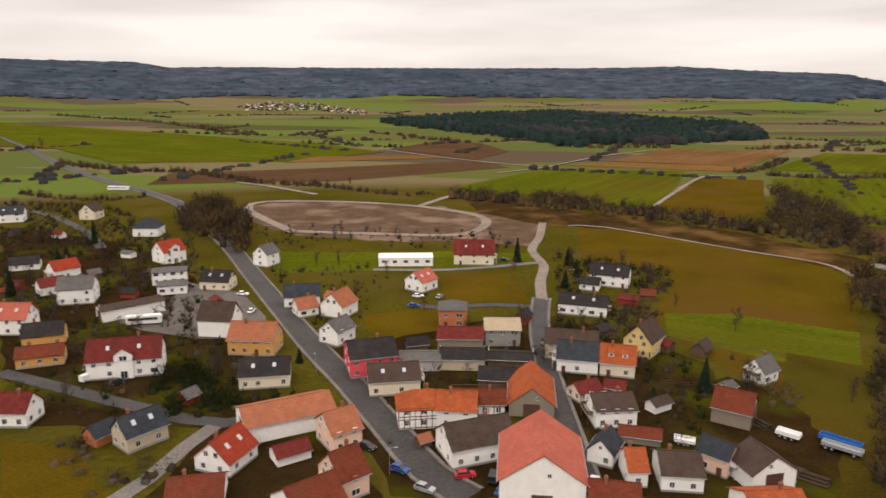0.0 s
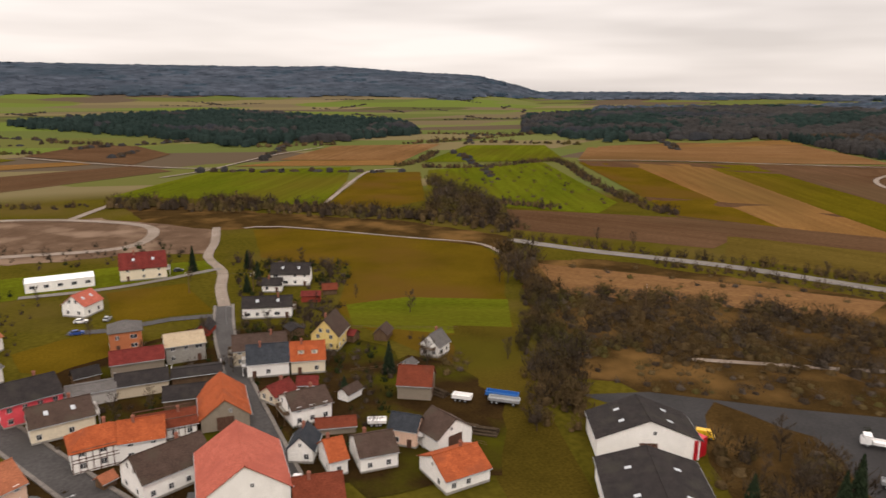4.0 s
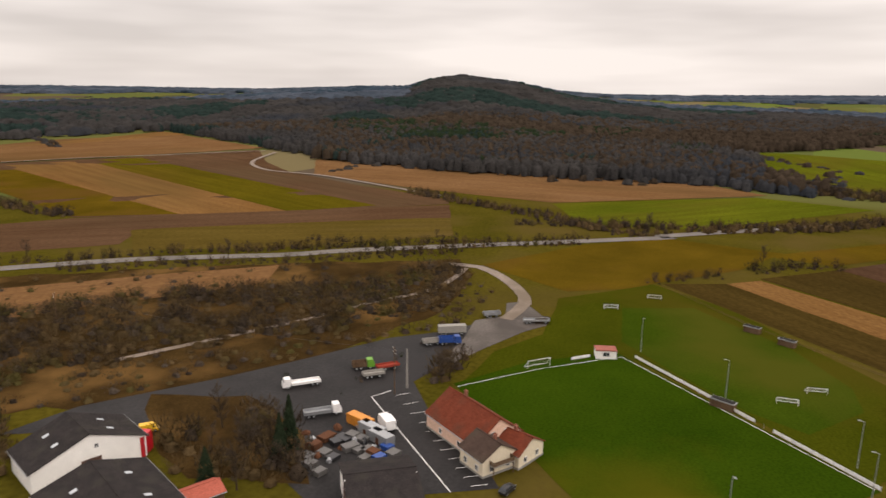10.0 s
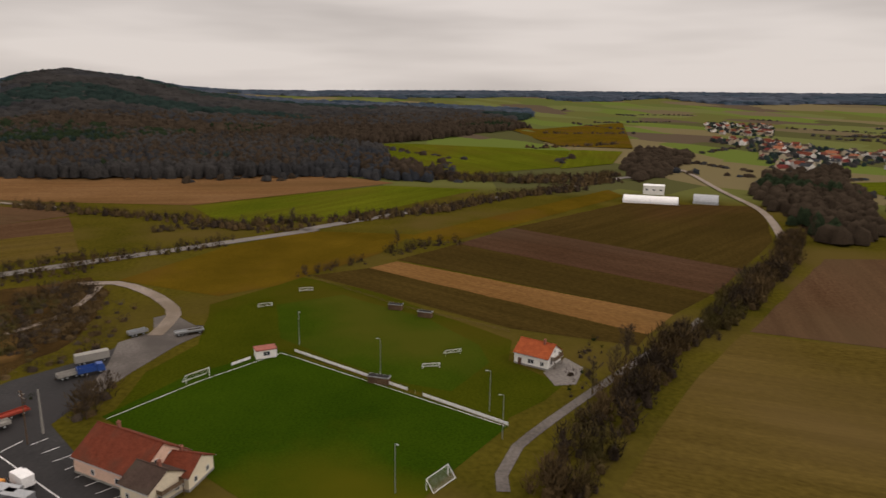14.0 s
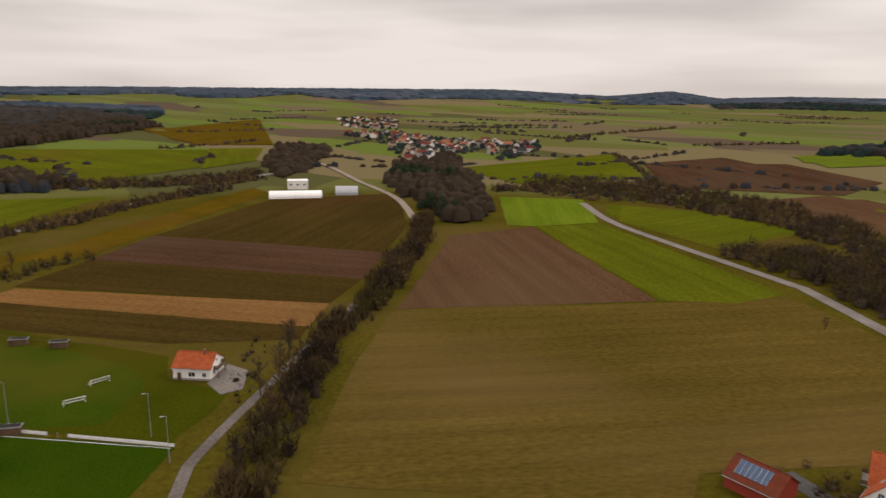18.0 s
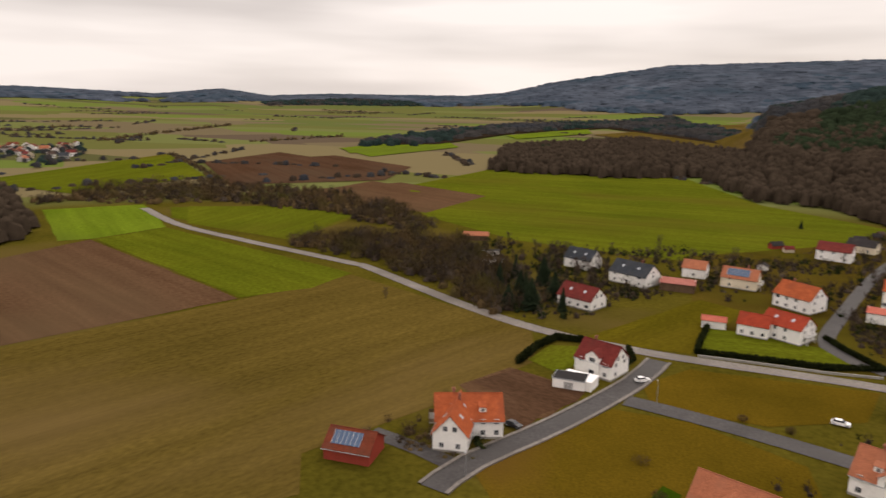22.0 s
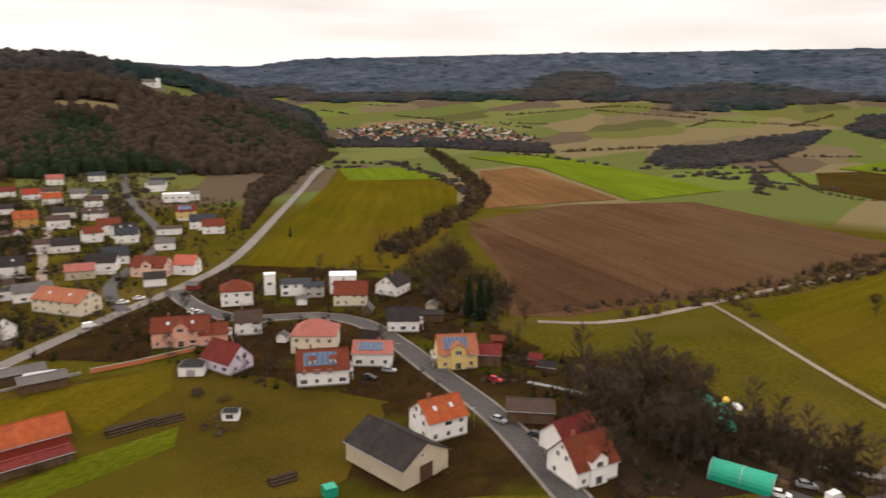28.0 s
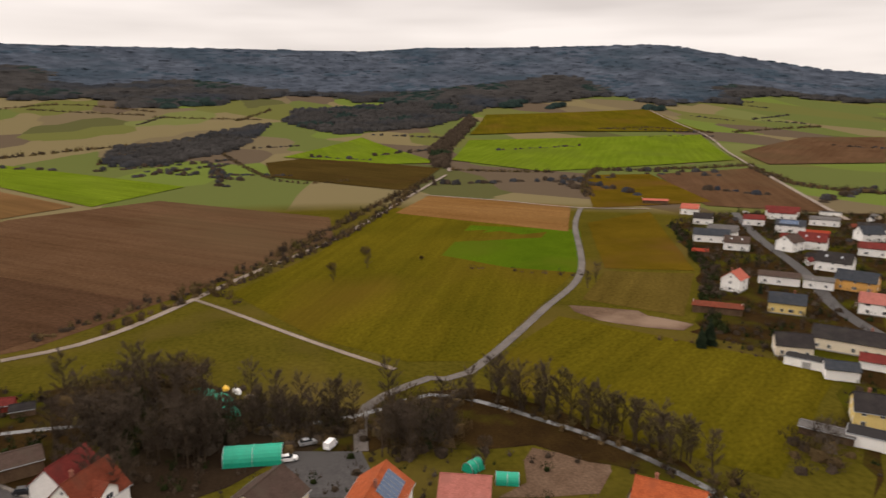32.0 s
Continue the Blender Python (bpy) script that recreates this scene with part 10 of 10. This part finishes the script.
flat_block("white farm hall beside the greenhouse", 494.7, -289.1, 240, 16, 12, 7, "white", "paint_white", "farm_hall", "hall", False, 3)
tunnel("grey domed slurry store", 447.1, -304.3, 236, 17, 18, 6, "zinc", "dome_store")
tunnel("bright green tarpaulin tunnel", -153.4, -0.2, 82, 13, 6.5, 3.6, "tarp_green")
tunnel("small green tarpaulin tunnel", -135.4, 46.7, 121, 4, 3.2, 2.4, "tarp_green")
tunnel("small green tarpaulin tunnel", -128.6, 52.2, 68, 5, 3.5, 2.2, "tarp_green")
heap("crumpled green tarpaulin over a pile", -192.4, -11.4, 0, 7, 4, 2.4, "tarp_green", "covered_pile", 0)
heap("crumpled green tarpaulin over a pile", -187.4, -7.6, 40, 7, 5, 3, "tarp_green", "covered_pile", 1)
heap("crumpled green tarpaulin over a pile", -179.6, -6.0, 80, 6, 4, 2.6, "tarp_green", "covered_pile", 2)
heap("crumpled green tarpaulin over a pile", -197.3, -14.6, 120, 4, 3, 1.6, "tarp_green", "covered_pile", 3)
heap("pale sacks and planks heaped", -197.2, -7.0, 0, 4, 2, 1.2, 'paint_yellow', "materials_pile", 9)
heap("pale sacks and planks heaped", -194.2, -3.9, 30, 4, 2, 1.2, 'paint_white', "materials_pile", 10)
heap("pale sacks and planks heaped", -189.1, -0.1, 60, 4, 2, 1.2, 'gravel', "materials_pile", 11)
road("water", "narrow stream with pale reflections", 2.0, [(-183.7, -60.1), (-182.9, -41.0), (-175.2, -25.5), (-170.6, -3.9), (-169.1, 24.4), (-177.3, 47.8), (-167.6, 61.2), (-153.8, 71.7), (-143.5, 79.2), (-129.7, 86.4), (-113.1, 92.3), (-106.4, 92.6)], "stream")
field("asphalt", "grey farmyard paving", [(-155.6, 6.3), (-150.5, 24.1), (-139.7, 24.8), (-129.1, 27.6), (-134.9, 7.3), (-148.4, 3.4)], "yard", "yard")
field("garden", "worn ground of the courtyard", [(-148.2, -91.2), (-161.9, -81.3), (-142.9, -54.7), (-134.9, -47.4), (-125.3, -55.4), (-137.1, -71.5)], "yard", "yard")
log_pile("low stack of weathered logs on grass", -109.0, -136.7, 157, 11.2, 6)
log_pile("low stack of weathered logs on grass", -116.9, -131.9, 154, 7.2, 6)
log_pile("low stack of weathered logs on grass", -107.8, -88.6, 150, 6.4, 6)
log_pile("low stack of weathered logs on grass", -133.1, -138.7, 142, 3.2, 6)
log_pile("low stack of weathered logs on grass", -108.3, -138.1, 148, 8, 6)
log_pile("low stack of weathered logs on grass", -115.9, -133.5, 140, 5.6, 6)
log_pile("low stack of weathered logs on grass", 73.0, 130.8, 321, 5.6, 6)
log_pile("low stack of weathered logs on grass", 76.0, 127.6, 319, 6.4, 6)
log_pile("low stack of weathered logs on grass", 75.9, 150.6, 293, 4.8, 6)
log_pile("low stack of weathered logs on grass", 226.4, 28.6, 287, 4.8, 6)
container("green metal tank with a white top", -107.5, -76.0, 146, "tarp_green", 2.6, 2.2)
flat_block("small pale garden shed among bushes", -125.1, -118.9, 119, 4, 3, 2.4, "white", "felt", "garden_shed", "shed", False, 1)
castle(-762.4, -857.3, 138)
far_village(3, [(-689.9, 2385.1), (-625.5, 2592.9), (-458.5, 2578.7), (-214.5, 2176.0), (-216.1, 1886.0), (-401.7, 2255.1), (-598.3, 2186.2)], 46)
far_village(4, [(1055.9, -688.4), (906.1, -669.4), (695.0, -546.6), (603.6, -486.9), (645.3, -588.0), (665.8, -675.5), (541.6, -583.0), (630.7, -747.8), (728.8, -862.1), (794.8, -777.9), (905.8, -789.8), (1049.4, -774.5)], 25, 40)
far_village(5, [(-1383.6, -956.9), (-1599.3, -962.9), (-1770.8, -847.5), (-1638.4, -628.5), (-1438.3, -473.9), (-1257.0, -480.8), (-1170.8, -630.0), (-1138.5, -761.1)], 34)
far_village(6, [(1689.2, -1116.6), (1545.9, -1219.5), (1103.7, -875.0), (1234.9, -831.0)], 40)
pole("grey street lamp beside the road", -10.6, 129.1, 6, 0.08, "street_lamp", 1.2, 0)
pole("grey street lamp beside the road", -34.9, 181.0, 6, 0.08, "street_lamp", 1.2, 270)
pole("grey street lamp beside the road", 35.0, 230.8, 6, 0.08, "street_lamp", 1.2, 0)
pole("grey street lamp beside the road", 22.5, -132.9, 6, 0.08, "street_lamp", 1.2, 90)
pole("grey street lamp beside the road", -179.8, -102.6, 6, 0.08, "street_lamp", 1.2, 90)
pole("grey street lamp beside the road", -149.0, -61.8, 6, 0.08, "street_lamp", 1.2, 0)
pole("grey street lamp beside the road", -188.9, -130.2, 6, 0.08, "street_lamp", 1.2, 90)
pole("grey street lamp beside the road", -20.0, -181.3, 6, 0.08, "street_lamp", 1.2, 270)
pole("grey street lamp beside the road", -234.4, 234.4, 6, 0.08, "street_lamp", 1.2, 180)
power_pole("tall timber power pole in the yard", 156.9, 56.7, 13, 40)
pole("pale concrete mast in the yard", 161.6, 54.9, 11, 0.3, "mast", 0, 0, "concrete_wall")
wire((156.9, 56.7, 12.4), (169.5, 176.9, 12.0), 2.0)
power_pole("timber power pole in the brush", 169.5, 176.9, 12.6, 40)
power_pole("timber power pole beside gardens", 50.4, 261.9, 9, 30)
power_pole("timber power pole beside gardens", 28.3, 273.6, 9, 30)
wire((50.4, 261.9, 8.8), (28.3, 273.6, 8.8), 0.8)
fence("low dark timber garden fence", [(71.5, 209.0), (103.2, 192.9)], 1.2, 3)
fence("low dark timber garden fence", [(59.2, 174.5), (76.1, 171.1)], 1.2, 3)
fence("low dark timber garden fence", [(57.8, 141.2), (72.9, 121.6)], 1.2, 3)
CLEARINGS = [(-773.0, -836.9, 46), (-602.8, -782.9, 50), (-573.3, -753.5, 42)]
field("olive", "sloping meadow below the castle", [(-535.0, -771.3), (-573.5, -783.4), (-653.7, -750.2), (-799.2, -731.1), (-753.3, -709.9), (-621.9, -724.5), (-539.5, -748.4)])
field('brown', 'freshly dug brown garden plot', [(30.0, -182.3), (19.7, -195.0), (5.4, -186.7), (-1.5, -184.7), (0.8, -176.9), (9.1, -167.3), (13.1, -156.1), (19.0, -164.5), (21.5, -176.2)], 'plot', 'plot')
field('lush', 'small clipped lawn', [(17.3, -204.0), (11.4, -218.4), (1.7, -219.9), (0.8, -206.6), (6.9, -195.1)], 'lawn', 'lawn')
field('lush', 'lawn behind a clipped hedge', [(-36.6, -228.0), (-42.3, -250.9), (-54.0, -248.9), (-76.0, -239.5), (-83.2, -224.9), (-57.1, -224.4)], 'lawn', 'lawn')
field('grass', 'green strip beside the barn', [(-97.4, -182.0), (-120.9, -172.0), (-143.2, -158.7), (-131.2, -146.0), (-101.6, -141.7), (-109.4, -161.0), (-89.8, -164.6)], 'lawn', 'lawn')
field('lush', 'darker green grass below the barn', [(-75.8, -137.8), (-96.6, -133.9), (-116.2, -127.3), (-107.4, -120.0), (-71.2, -128.2)], 'lawn', 'lawn')
field('pitch', 'bright green play mat on grass', [(-15.7, -133.7), (-18.6, -139.3), (-22.2, -136.7), (-20.4, -130.6)], 'lawn', 'lawn')
box_hedge('dark green clipped hedge round a garden', [(-35.0, -223.5), (-52.4, -221.7), (-72.0, -219.4), (-88.9, -222.7)], 2.4, 2.2)
box_hedge('dark green clipped hedge round a garden', [(-35.0, -223.5), (-37.6, -235.9), (-41.5, -250.3)], 2.4, 2)
box_hedge('dark green clipped hedge round a garden', [(-88.9, -222.7), (-82.3, -238.4), (-79.5, -249.8)], 2.2, 2)
box_hedge('dark green clipped hedge round a garden', [(19.4, -200.0), (15.5, -214.1), (9.9, -224.6), (0.8, -224.1)], 2.8, 2.6)
box_hedge('dark green clipped hedge round a garden', [(-9.2, -200.2), (-14.7, -211.3), (-13.5, -222.1)], 2, 2)
hedgerow(125, 'low brown bushes beside a white house', [(50.7, -147.1), (45.4, -151.9), (38.8, -158.3), (34.1, -169.8), (27.3, -172.9)], 4, 2.6, 2.4, stems=60)
thicket(126, 'low brown shrubs in a front garden', [(42.4, -148.9), (35.2, -152.4), (24.6, -145.5), (20.3, -138.9), (30.1, -138.3), (40.5, -141.1)], 2.6, 2, stems=60, gap=0)
thicket(127, 'green shrubs before a house', [(24.5, -144.3), (22.2, -153.8), (19.7, -148.2), (21.9, -142.6)], 2.4, 2.4, material='hedge', other='hedge', stems=70, gap=0)
shrub(-14.6, -147.6, 2.0, 5)
shrub(-17.5, -133.8, 2.0, 4)
shrub(-40.7, -175.9, 2.0, 3)
shrub(-51.0, -171.7, 2.0, 3)
shrub(-85.2, -137.4, 2.0, 4)
shrub(-132.9, -128.4, 2.0, 5)
thicket(128, 'brown brush heap on the meadow', [(-117.7, -121.8), (-129.6, -124.8), (-131.0, -117.9), (-123.5, -113.3), (-113.6, -115.2)], 2.6, 2, stems=60, gap=0)
road('concrete', 'narrow pale farm path', 2.18, [(-99.9, -194.6), (-87.0, -165.1), (-72.4, -135.7), (-63.3, -118.7)], 'path')
low_wall('pale concrete wall along the road', [(-34.9, -220.6), (-51.8, -218.8), (-71.0, -216.1), (-86.3, -215.8)], 0.7, 0.3, 'concrete_wall')
low_wall('pale concrete retaining wall', [(-98.8, -188.8), (-111.0, -184.2), (-126.7, -178.1)], 0.8, 0.3, 'concrete_wall')
low_wall('red brick garden wall', [(-128.5, -176.4), (-140.7, -170.1), (-157.0, -163.7)], 1.4, 0.35, 'brick')
barn('low timber lean-to with dark wine-red roof', -87.1, -139.6, 157, 14.2, 4.5, 2.4, 3.0, 'roof_wine', 'timber', name="shed", gate=False, extra='n')
flat_block('small glasshouse with pale roof panes', -115.6, -193.2, 145, 6, 4, 2.6, 'timber', 'skylight', 'greenhouse', 'greenhouse', False, 0)
flat_block('dark timber garden hut', -116.6, -181.7, 143, 8, 5, 3, 'timber', 'zinc', 'garden_hut', 'garden hut', False, 0)
flat_block('low white glasshouse beside the road', -107.6, -198.9, 152, 5, 3, 2.2, 'grey_wall', 'paint_white', 'greenhouse', 'greenhouse', False, 0)
flat_block('white flat-roofed garage beside a house', 0.7, -188.2, -199, 9, 6, 2.9, 'white', 'paint_white', 'garage', 'garage', True, 0)
heap("heap of grey and rusty scrap metal", 129.1, 62.8, 0, 1.5, 1.3, 0.7, 'steel', "scrap_heap", 40)
heap("heap of grey and rusty scrap metal", 127.0, 58.2, 37, 2.1, 1.8, 0.9, 'rust', "scrap_heap", 41)
heap("heap of grey and rusty scrap metal", 131.1, 57.3, 74, 2.7, 1.3, 1.1, 'zinc', "scrap_heap", 42)
heap("heap of grey and rusty scrap metal", 131.0, 54.5, 111, 1.5, 1.8, 1.3, 'paint_black', "scrap_heap", 43)
heap("heap of grey and rusty scrap metal", 129.5, 51.8, 148, 2.1, 1.3, 0.7, 'steel', "scrap_heap", 44)
heap("heap of grey and rusty scrap metal", 122.6, 61.7, 185, 2.7, 1.8, 0.9, 'rust', "scrap_heap", 45)
heap("heap of grey and rusty scrap metal", 121.0, 58.4, 222, 1.5, 1.3, 1.1, 'steel', "scrap_heap", 46)
heap("heap of grey and rusty scrap metal", 125.1, 65.1, 259, 2.1, 1.8, 1.3, 'rust', "scrap_heap", 47)
heap("heap of grey and rusty scrap metal", 129.3, 47.6, 296, 2.7, 1.3, 0.7, 'zinc', "scrap_heap", 48)
heap("heap of grey and rusty scrap metal", 129.6, 49.8, 333, 1.5, 1.8, 0.9, 'paint_black', "scrap_heap", 49)
heap("heap of grey and rusty scrap metal", 137.9, 58.9, 370, 2.1, 1.3, 1.1, 'steel', "scrap_heap", 50)
heap("heap of grey and rusty scrap metal", 135.1, 62.8, 407, 2.7, 1.8, 1.3, 'rust', "scrap_heap", 51)
heap("heap of grey and rusty scrap metal", 129.0, 66.1, 444, 1.5, 1.3, 0.7, 'steel', "scrap_heap", 52)
heap("heap of grey and rusty scrap metal", 130.7, 68.7, 481, 2.1, 1.8, 0.9, 'rust', "scrap_heap", 53)
car('white car beside the street', -182.7, -228.1, 142, 'paint_white')
car('silver car in a drive', -39.9, -122.8, 163, 'paint_silver')
car('white van on the main street', -156.5, -213.5, 154, 'paint_white', van=True)
car('white car beside the village street', -186.6, -192.8, 156, 'paint_white')
car('dark car on a forecourt', -203.5, -216.3, 147, 'paint_black')
car('silver car before a garage', -171.3, -99.6, 101, 'paint_silver')
car('dark car on the main street', -16.3, 139.3, 327, 'paint_black')
car('white car beside the main street', -75.6, 253.8, 347, 'paint_white')
car('white van in the side street', 15.2, 137.1, 74, 'paint_white', van=True)
car('dark car in the parking bays', 121.0, 20.0, 339, 'paint_black')
hedgerow(129, 'dark bare brush along the road', [(303.8, 115.7), (329.5, 83.3), (353.9, 30.0)], 6, 5, 2.6)
hedgerow(130, 'dark bare brush along the road', [(402.0, 67.5), (411.2, 14.4), (421.9, -34.0), (456.8, -111.4), (500.6, -182.7), (559.6, -271.0)], 10, 6, 3.2)
hedgerow(131, 'dark bare brush along the road', [(281.4, 192.1), (300.6, 153.0), (316.7, 120.4)], 6, 5, 2.6)
hedgerow(134, 'dark bare brush along the road', [(667.7, -109.6), (612.8, -138.7), (573.9, -213.7), (568.5, -286.8)], 24, 9, 4, stems=34)
hedgerow(135, 'dark bare brush along the road', [(441.6, -101.1), (488.0, -161.7), (520.2, -238.0)], 12, 7, 3.4, stems=34)
hedgerow(136, 'dense brown brush beside the meadow', [(158.0, 226.7), (137.6, 191.5), (119.9, 170.5), (105.3, 142.8), (95.0, 124.8)], 14, 6, 2.8, stems=56, gap=0.02)
shrub(-131.1, -136.1, 1.6, 5)
shrub(-131.8, -128.2, 1.4, 4)
shrub(-128.7, -117.4, 1.5, 4)
shrub(-121.2, -114.0, 1.6, 6)
shrub(-161.3, -113.4, 2.4, 5)
shrub(-134.7, -19.9, 3.2, 5)
shrub(-335.7, 40.8, 4, 6)
shrub(-366.0, 62.5, 5, 6)
shrub(-345.2, 88.7, 2.4, 3)
shrub(-126.8, -58.1, 1.4, 6)
hedgerow(137, 'low brown hedge along a garden edge', [(-152.8, -112.8), (-152.2, -102.1), (-162.3, -96.2)], 3.5, 1.8, 2, stems=60)
hedgerow(138, 'bare brush beside the field track', [(-306.4, -19.4), (-299.6, -9.2), (-287.4, -3.9)], 5, 3.5, 2.4, stems=60)
hedgerow(139, 'scattered bare trees beside the farm track', [(-369.6, 13.5), (-407.7, 35.1), (-465.7, 63.3), (-563.7, 114.0), (-726.0, 198.0)], 7, 5.5, 3, stems=56, gap=0.15)
field('garden', 'worn yards and lawns behind the farmhouses', [(40.1, 162.4), (59.2, 173.4), (79.7, 177.6), (90.2, 163.0), (90.0, 142.0), (81.1, 124.3), (68.4, 111.2), (40.1, 115.3), (35.8, 133.9)], 'yard', 'yard')
thicket(140, 'bare bushes and small trees behind the houses', [(84.5, 176.6), (98.6, 182.9), (102.0, 168.6), (88.2, 155.9), (80.8, 161.1)], 4.2, 3, stems=60, gap=0.25)
thicket(141, 'dark bare trees beside the farm lane', [(-169.2, 0.8), (-178.1, 11.6), (-169.4, 27.9), (-160.8, 27.1), (-150.3, 7.1)], 4.6, 4, stems=60, gap=0.1)
thicket(146, 'dense bare trees and undergrowth along the stream', [(-190.1, -39.2), (-193.8, -30.2), (-188.4, -11.5), (-174.6, -6.2), (-169.0, 6.4), (-165.8, 24.1), (-159.4, 23.9), (-161.9, 9.1), (-163.7, -3.1), (-159.5, -9.0), (-156.1, -18.7), (-166.5, -33.1), (-175.5, -41.1)], 4.2, 6.5, stems=60, gap=0.08, material='twig', other='twig_grey')
thicket(147, 'bare undergrowth beside the farmyard', [(-158.3, 31.0), (-166.3, 43.1), (-163.0, 47.7), (-141.8, 41.5), (-143.1, 31.7), (-147.3, 28.0)], 4.2, 6, stems=60, gap=0.08, material='twig', other='bush')
tree(104.6, 163.9, 7, 0, 0)
tree(55.3, 182.7, 6, 1, 50)
tree(96.1, 216.3, 8, 2, 100)
tree(87.2, 122.9, 6, 3, 150)
tree(29.4, 188.1, 6, 4, 200)
tree(-6.4, 237.2, 6, 5, 250)
tree(7.8, 211.6, 5, 6, 300)
tree(31.1, 291.7, 6, 7, 350)


# ---- woods on the hills ----
def wooded(x, y):
    b, r = bearing(x, y), math.hypot(x, y)
    if east(r, b) > 7 and r < 2350:
        return True
    if south(r, b) > 9 + 8 * noise.noise((x / 150, y / 150, 5)) and r < 1900:
        return min(math.hypot(x - cx, y - cy) / cr for cx, cy, cr in CLEARINGS) > 1
    z = far(r, b)
    if 225 < b < 325:
        return z > 86 + 40 * noise.noise((x / 420, y / 420, 0)) - 24 * noise.noise((x / 130, y / 130, 3))
    if 100 < b < 172:
        return z > 34 + 18 * noise.noise((x / 500, y / 500, 8))
    return z > 30 + 22 * noise.noise((x / 500, y / 500, 0))


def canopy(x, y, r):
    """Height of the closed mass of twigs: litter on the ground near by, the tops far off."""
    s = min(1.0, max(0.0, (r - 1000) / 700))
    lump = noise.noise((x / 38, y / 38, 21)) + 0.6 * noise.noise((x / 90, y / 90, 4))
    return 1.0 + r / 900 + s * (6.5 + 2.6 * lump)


def hill_woods():
    rng = np.random.default_rng(77)
    near, far, firs, floor_v, floor_f, mid, midfirs, fardark, floor_m = [], [], [], [], [], [], [], [], []
    r = 630.0
    while r < 4900:
        step = max(9.5, r / 72)
        n = int(2 * math.pi * r / step)
        for k in range(n):
            b = 360.0 * (k + rng.random()) / n
            q = r + (rng.random() - 0.5) * step
            x, y = q * math.sin(math.radians(b)), q * math.cos(math.radians(b))
            if not wooded(x, y):
                continue
            h = (11 + 6 * rng.random()) * (1 if r < 2200 else 1.15)
            con = noise.noise((x / 260, y / 260, 9)) > (0.12 if r < 2000 else 0.22)
            # greyer from 1150 m, blue beyond edge: haze put into the colour by distance
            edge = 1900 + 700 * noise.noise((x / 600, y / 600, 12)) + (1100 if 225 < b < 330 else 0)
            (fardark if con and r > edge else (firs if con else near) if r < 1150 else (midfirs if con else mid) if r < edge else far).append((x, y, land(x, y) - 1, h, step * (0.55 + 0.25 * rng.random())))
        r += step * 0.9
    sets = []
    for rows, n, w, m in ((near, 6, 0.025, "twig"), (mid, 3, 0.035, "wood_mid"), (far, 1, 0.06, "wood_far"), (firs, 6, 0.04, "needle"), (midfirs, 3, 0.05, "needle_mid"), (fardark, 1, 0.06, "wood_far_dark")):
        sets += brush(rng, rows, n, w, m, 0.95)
    stuff("woodland", "bare brown woods with dark conifer patches, painted haze-blue on far hills", "forest", sets)
    # one sheet: leaf litter near by, lifted to stand for the treetops far off
    radii = [630 * 1.0225 ** i for i in range(93)]
    steps, rings = 540, 92
    on = [[wooded((radii[i] + radii[i + 1]) / 2 * math.sin(2 * math.pi * (k + 0.5) / steps), (radii[i] + radii[i + 1]) / 2 * math.cos(2 * math.pi * (k + 0.5) / steps)) for k in range(steps)] for i in range(rings)]
    for i in range(rings):
        for k in range(steps):
            if not on[i][k]:
                continue
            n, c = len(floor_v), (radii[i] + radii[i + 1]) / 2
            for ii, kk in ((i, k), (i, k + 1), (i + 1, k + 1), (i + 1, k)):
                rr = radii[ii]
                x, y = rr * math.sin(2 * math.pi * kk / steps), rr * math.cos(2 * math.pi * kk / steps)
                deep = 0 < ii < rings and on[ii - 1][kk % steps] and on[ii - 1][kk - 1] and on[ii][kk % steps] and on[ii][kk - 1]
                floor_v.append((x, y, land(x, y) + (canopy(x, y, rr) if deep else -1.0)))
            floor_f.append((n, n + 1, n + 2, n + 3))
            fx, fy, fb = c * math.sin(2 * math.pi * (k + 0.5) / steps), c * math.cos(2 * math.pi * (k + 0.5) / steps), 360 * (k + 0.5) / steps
            # same distance steps as the trees: litter, then the materials with painted haze
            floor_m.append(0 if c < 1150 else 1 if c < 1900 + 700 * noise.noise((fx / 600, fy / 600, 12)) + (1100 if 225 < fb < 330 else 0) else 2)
    tagged(raw("forest_floor", floor_v, floor_f, ["woodfloor", "wood_mid", "wood_far"], floor_m), "dark leaf-covered forest floor near by, haze-tinted treetop sheet far off", "forest floor", kind="structure")


hill_woods()
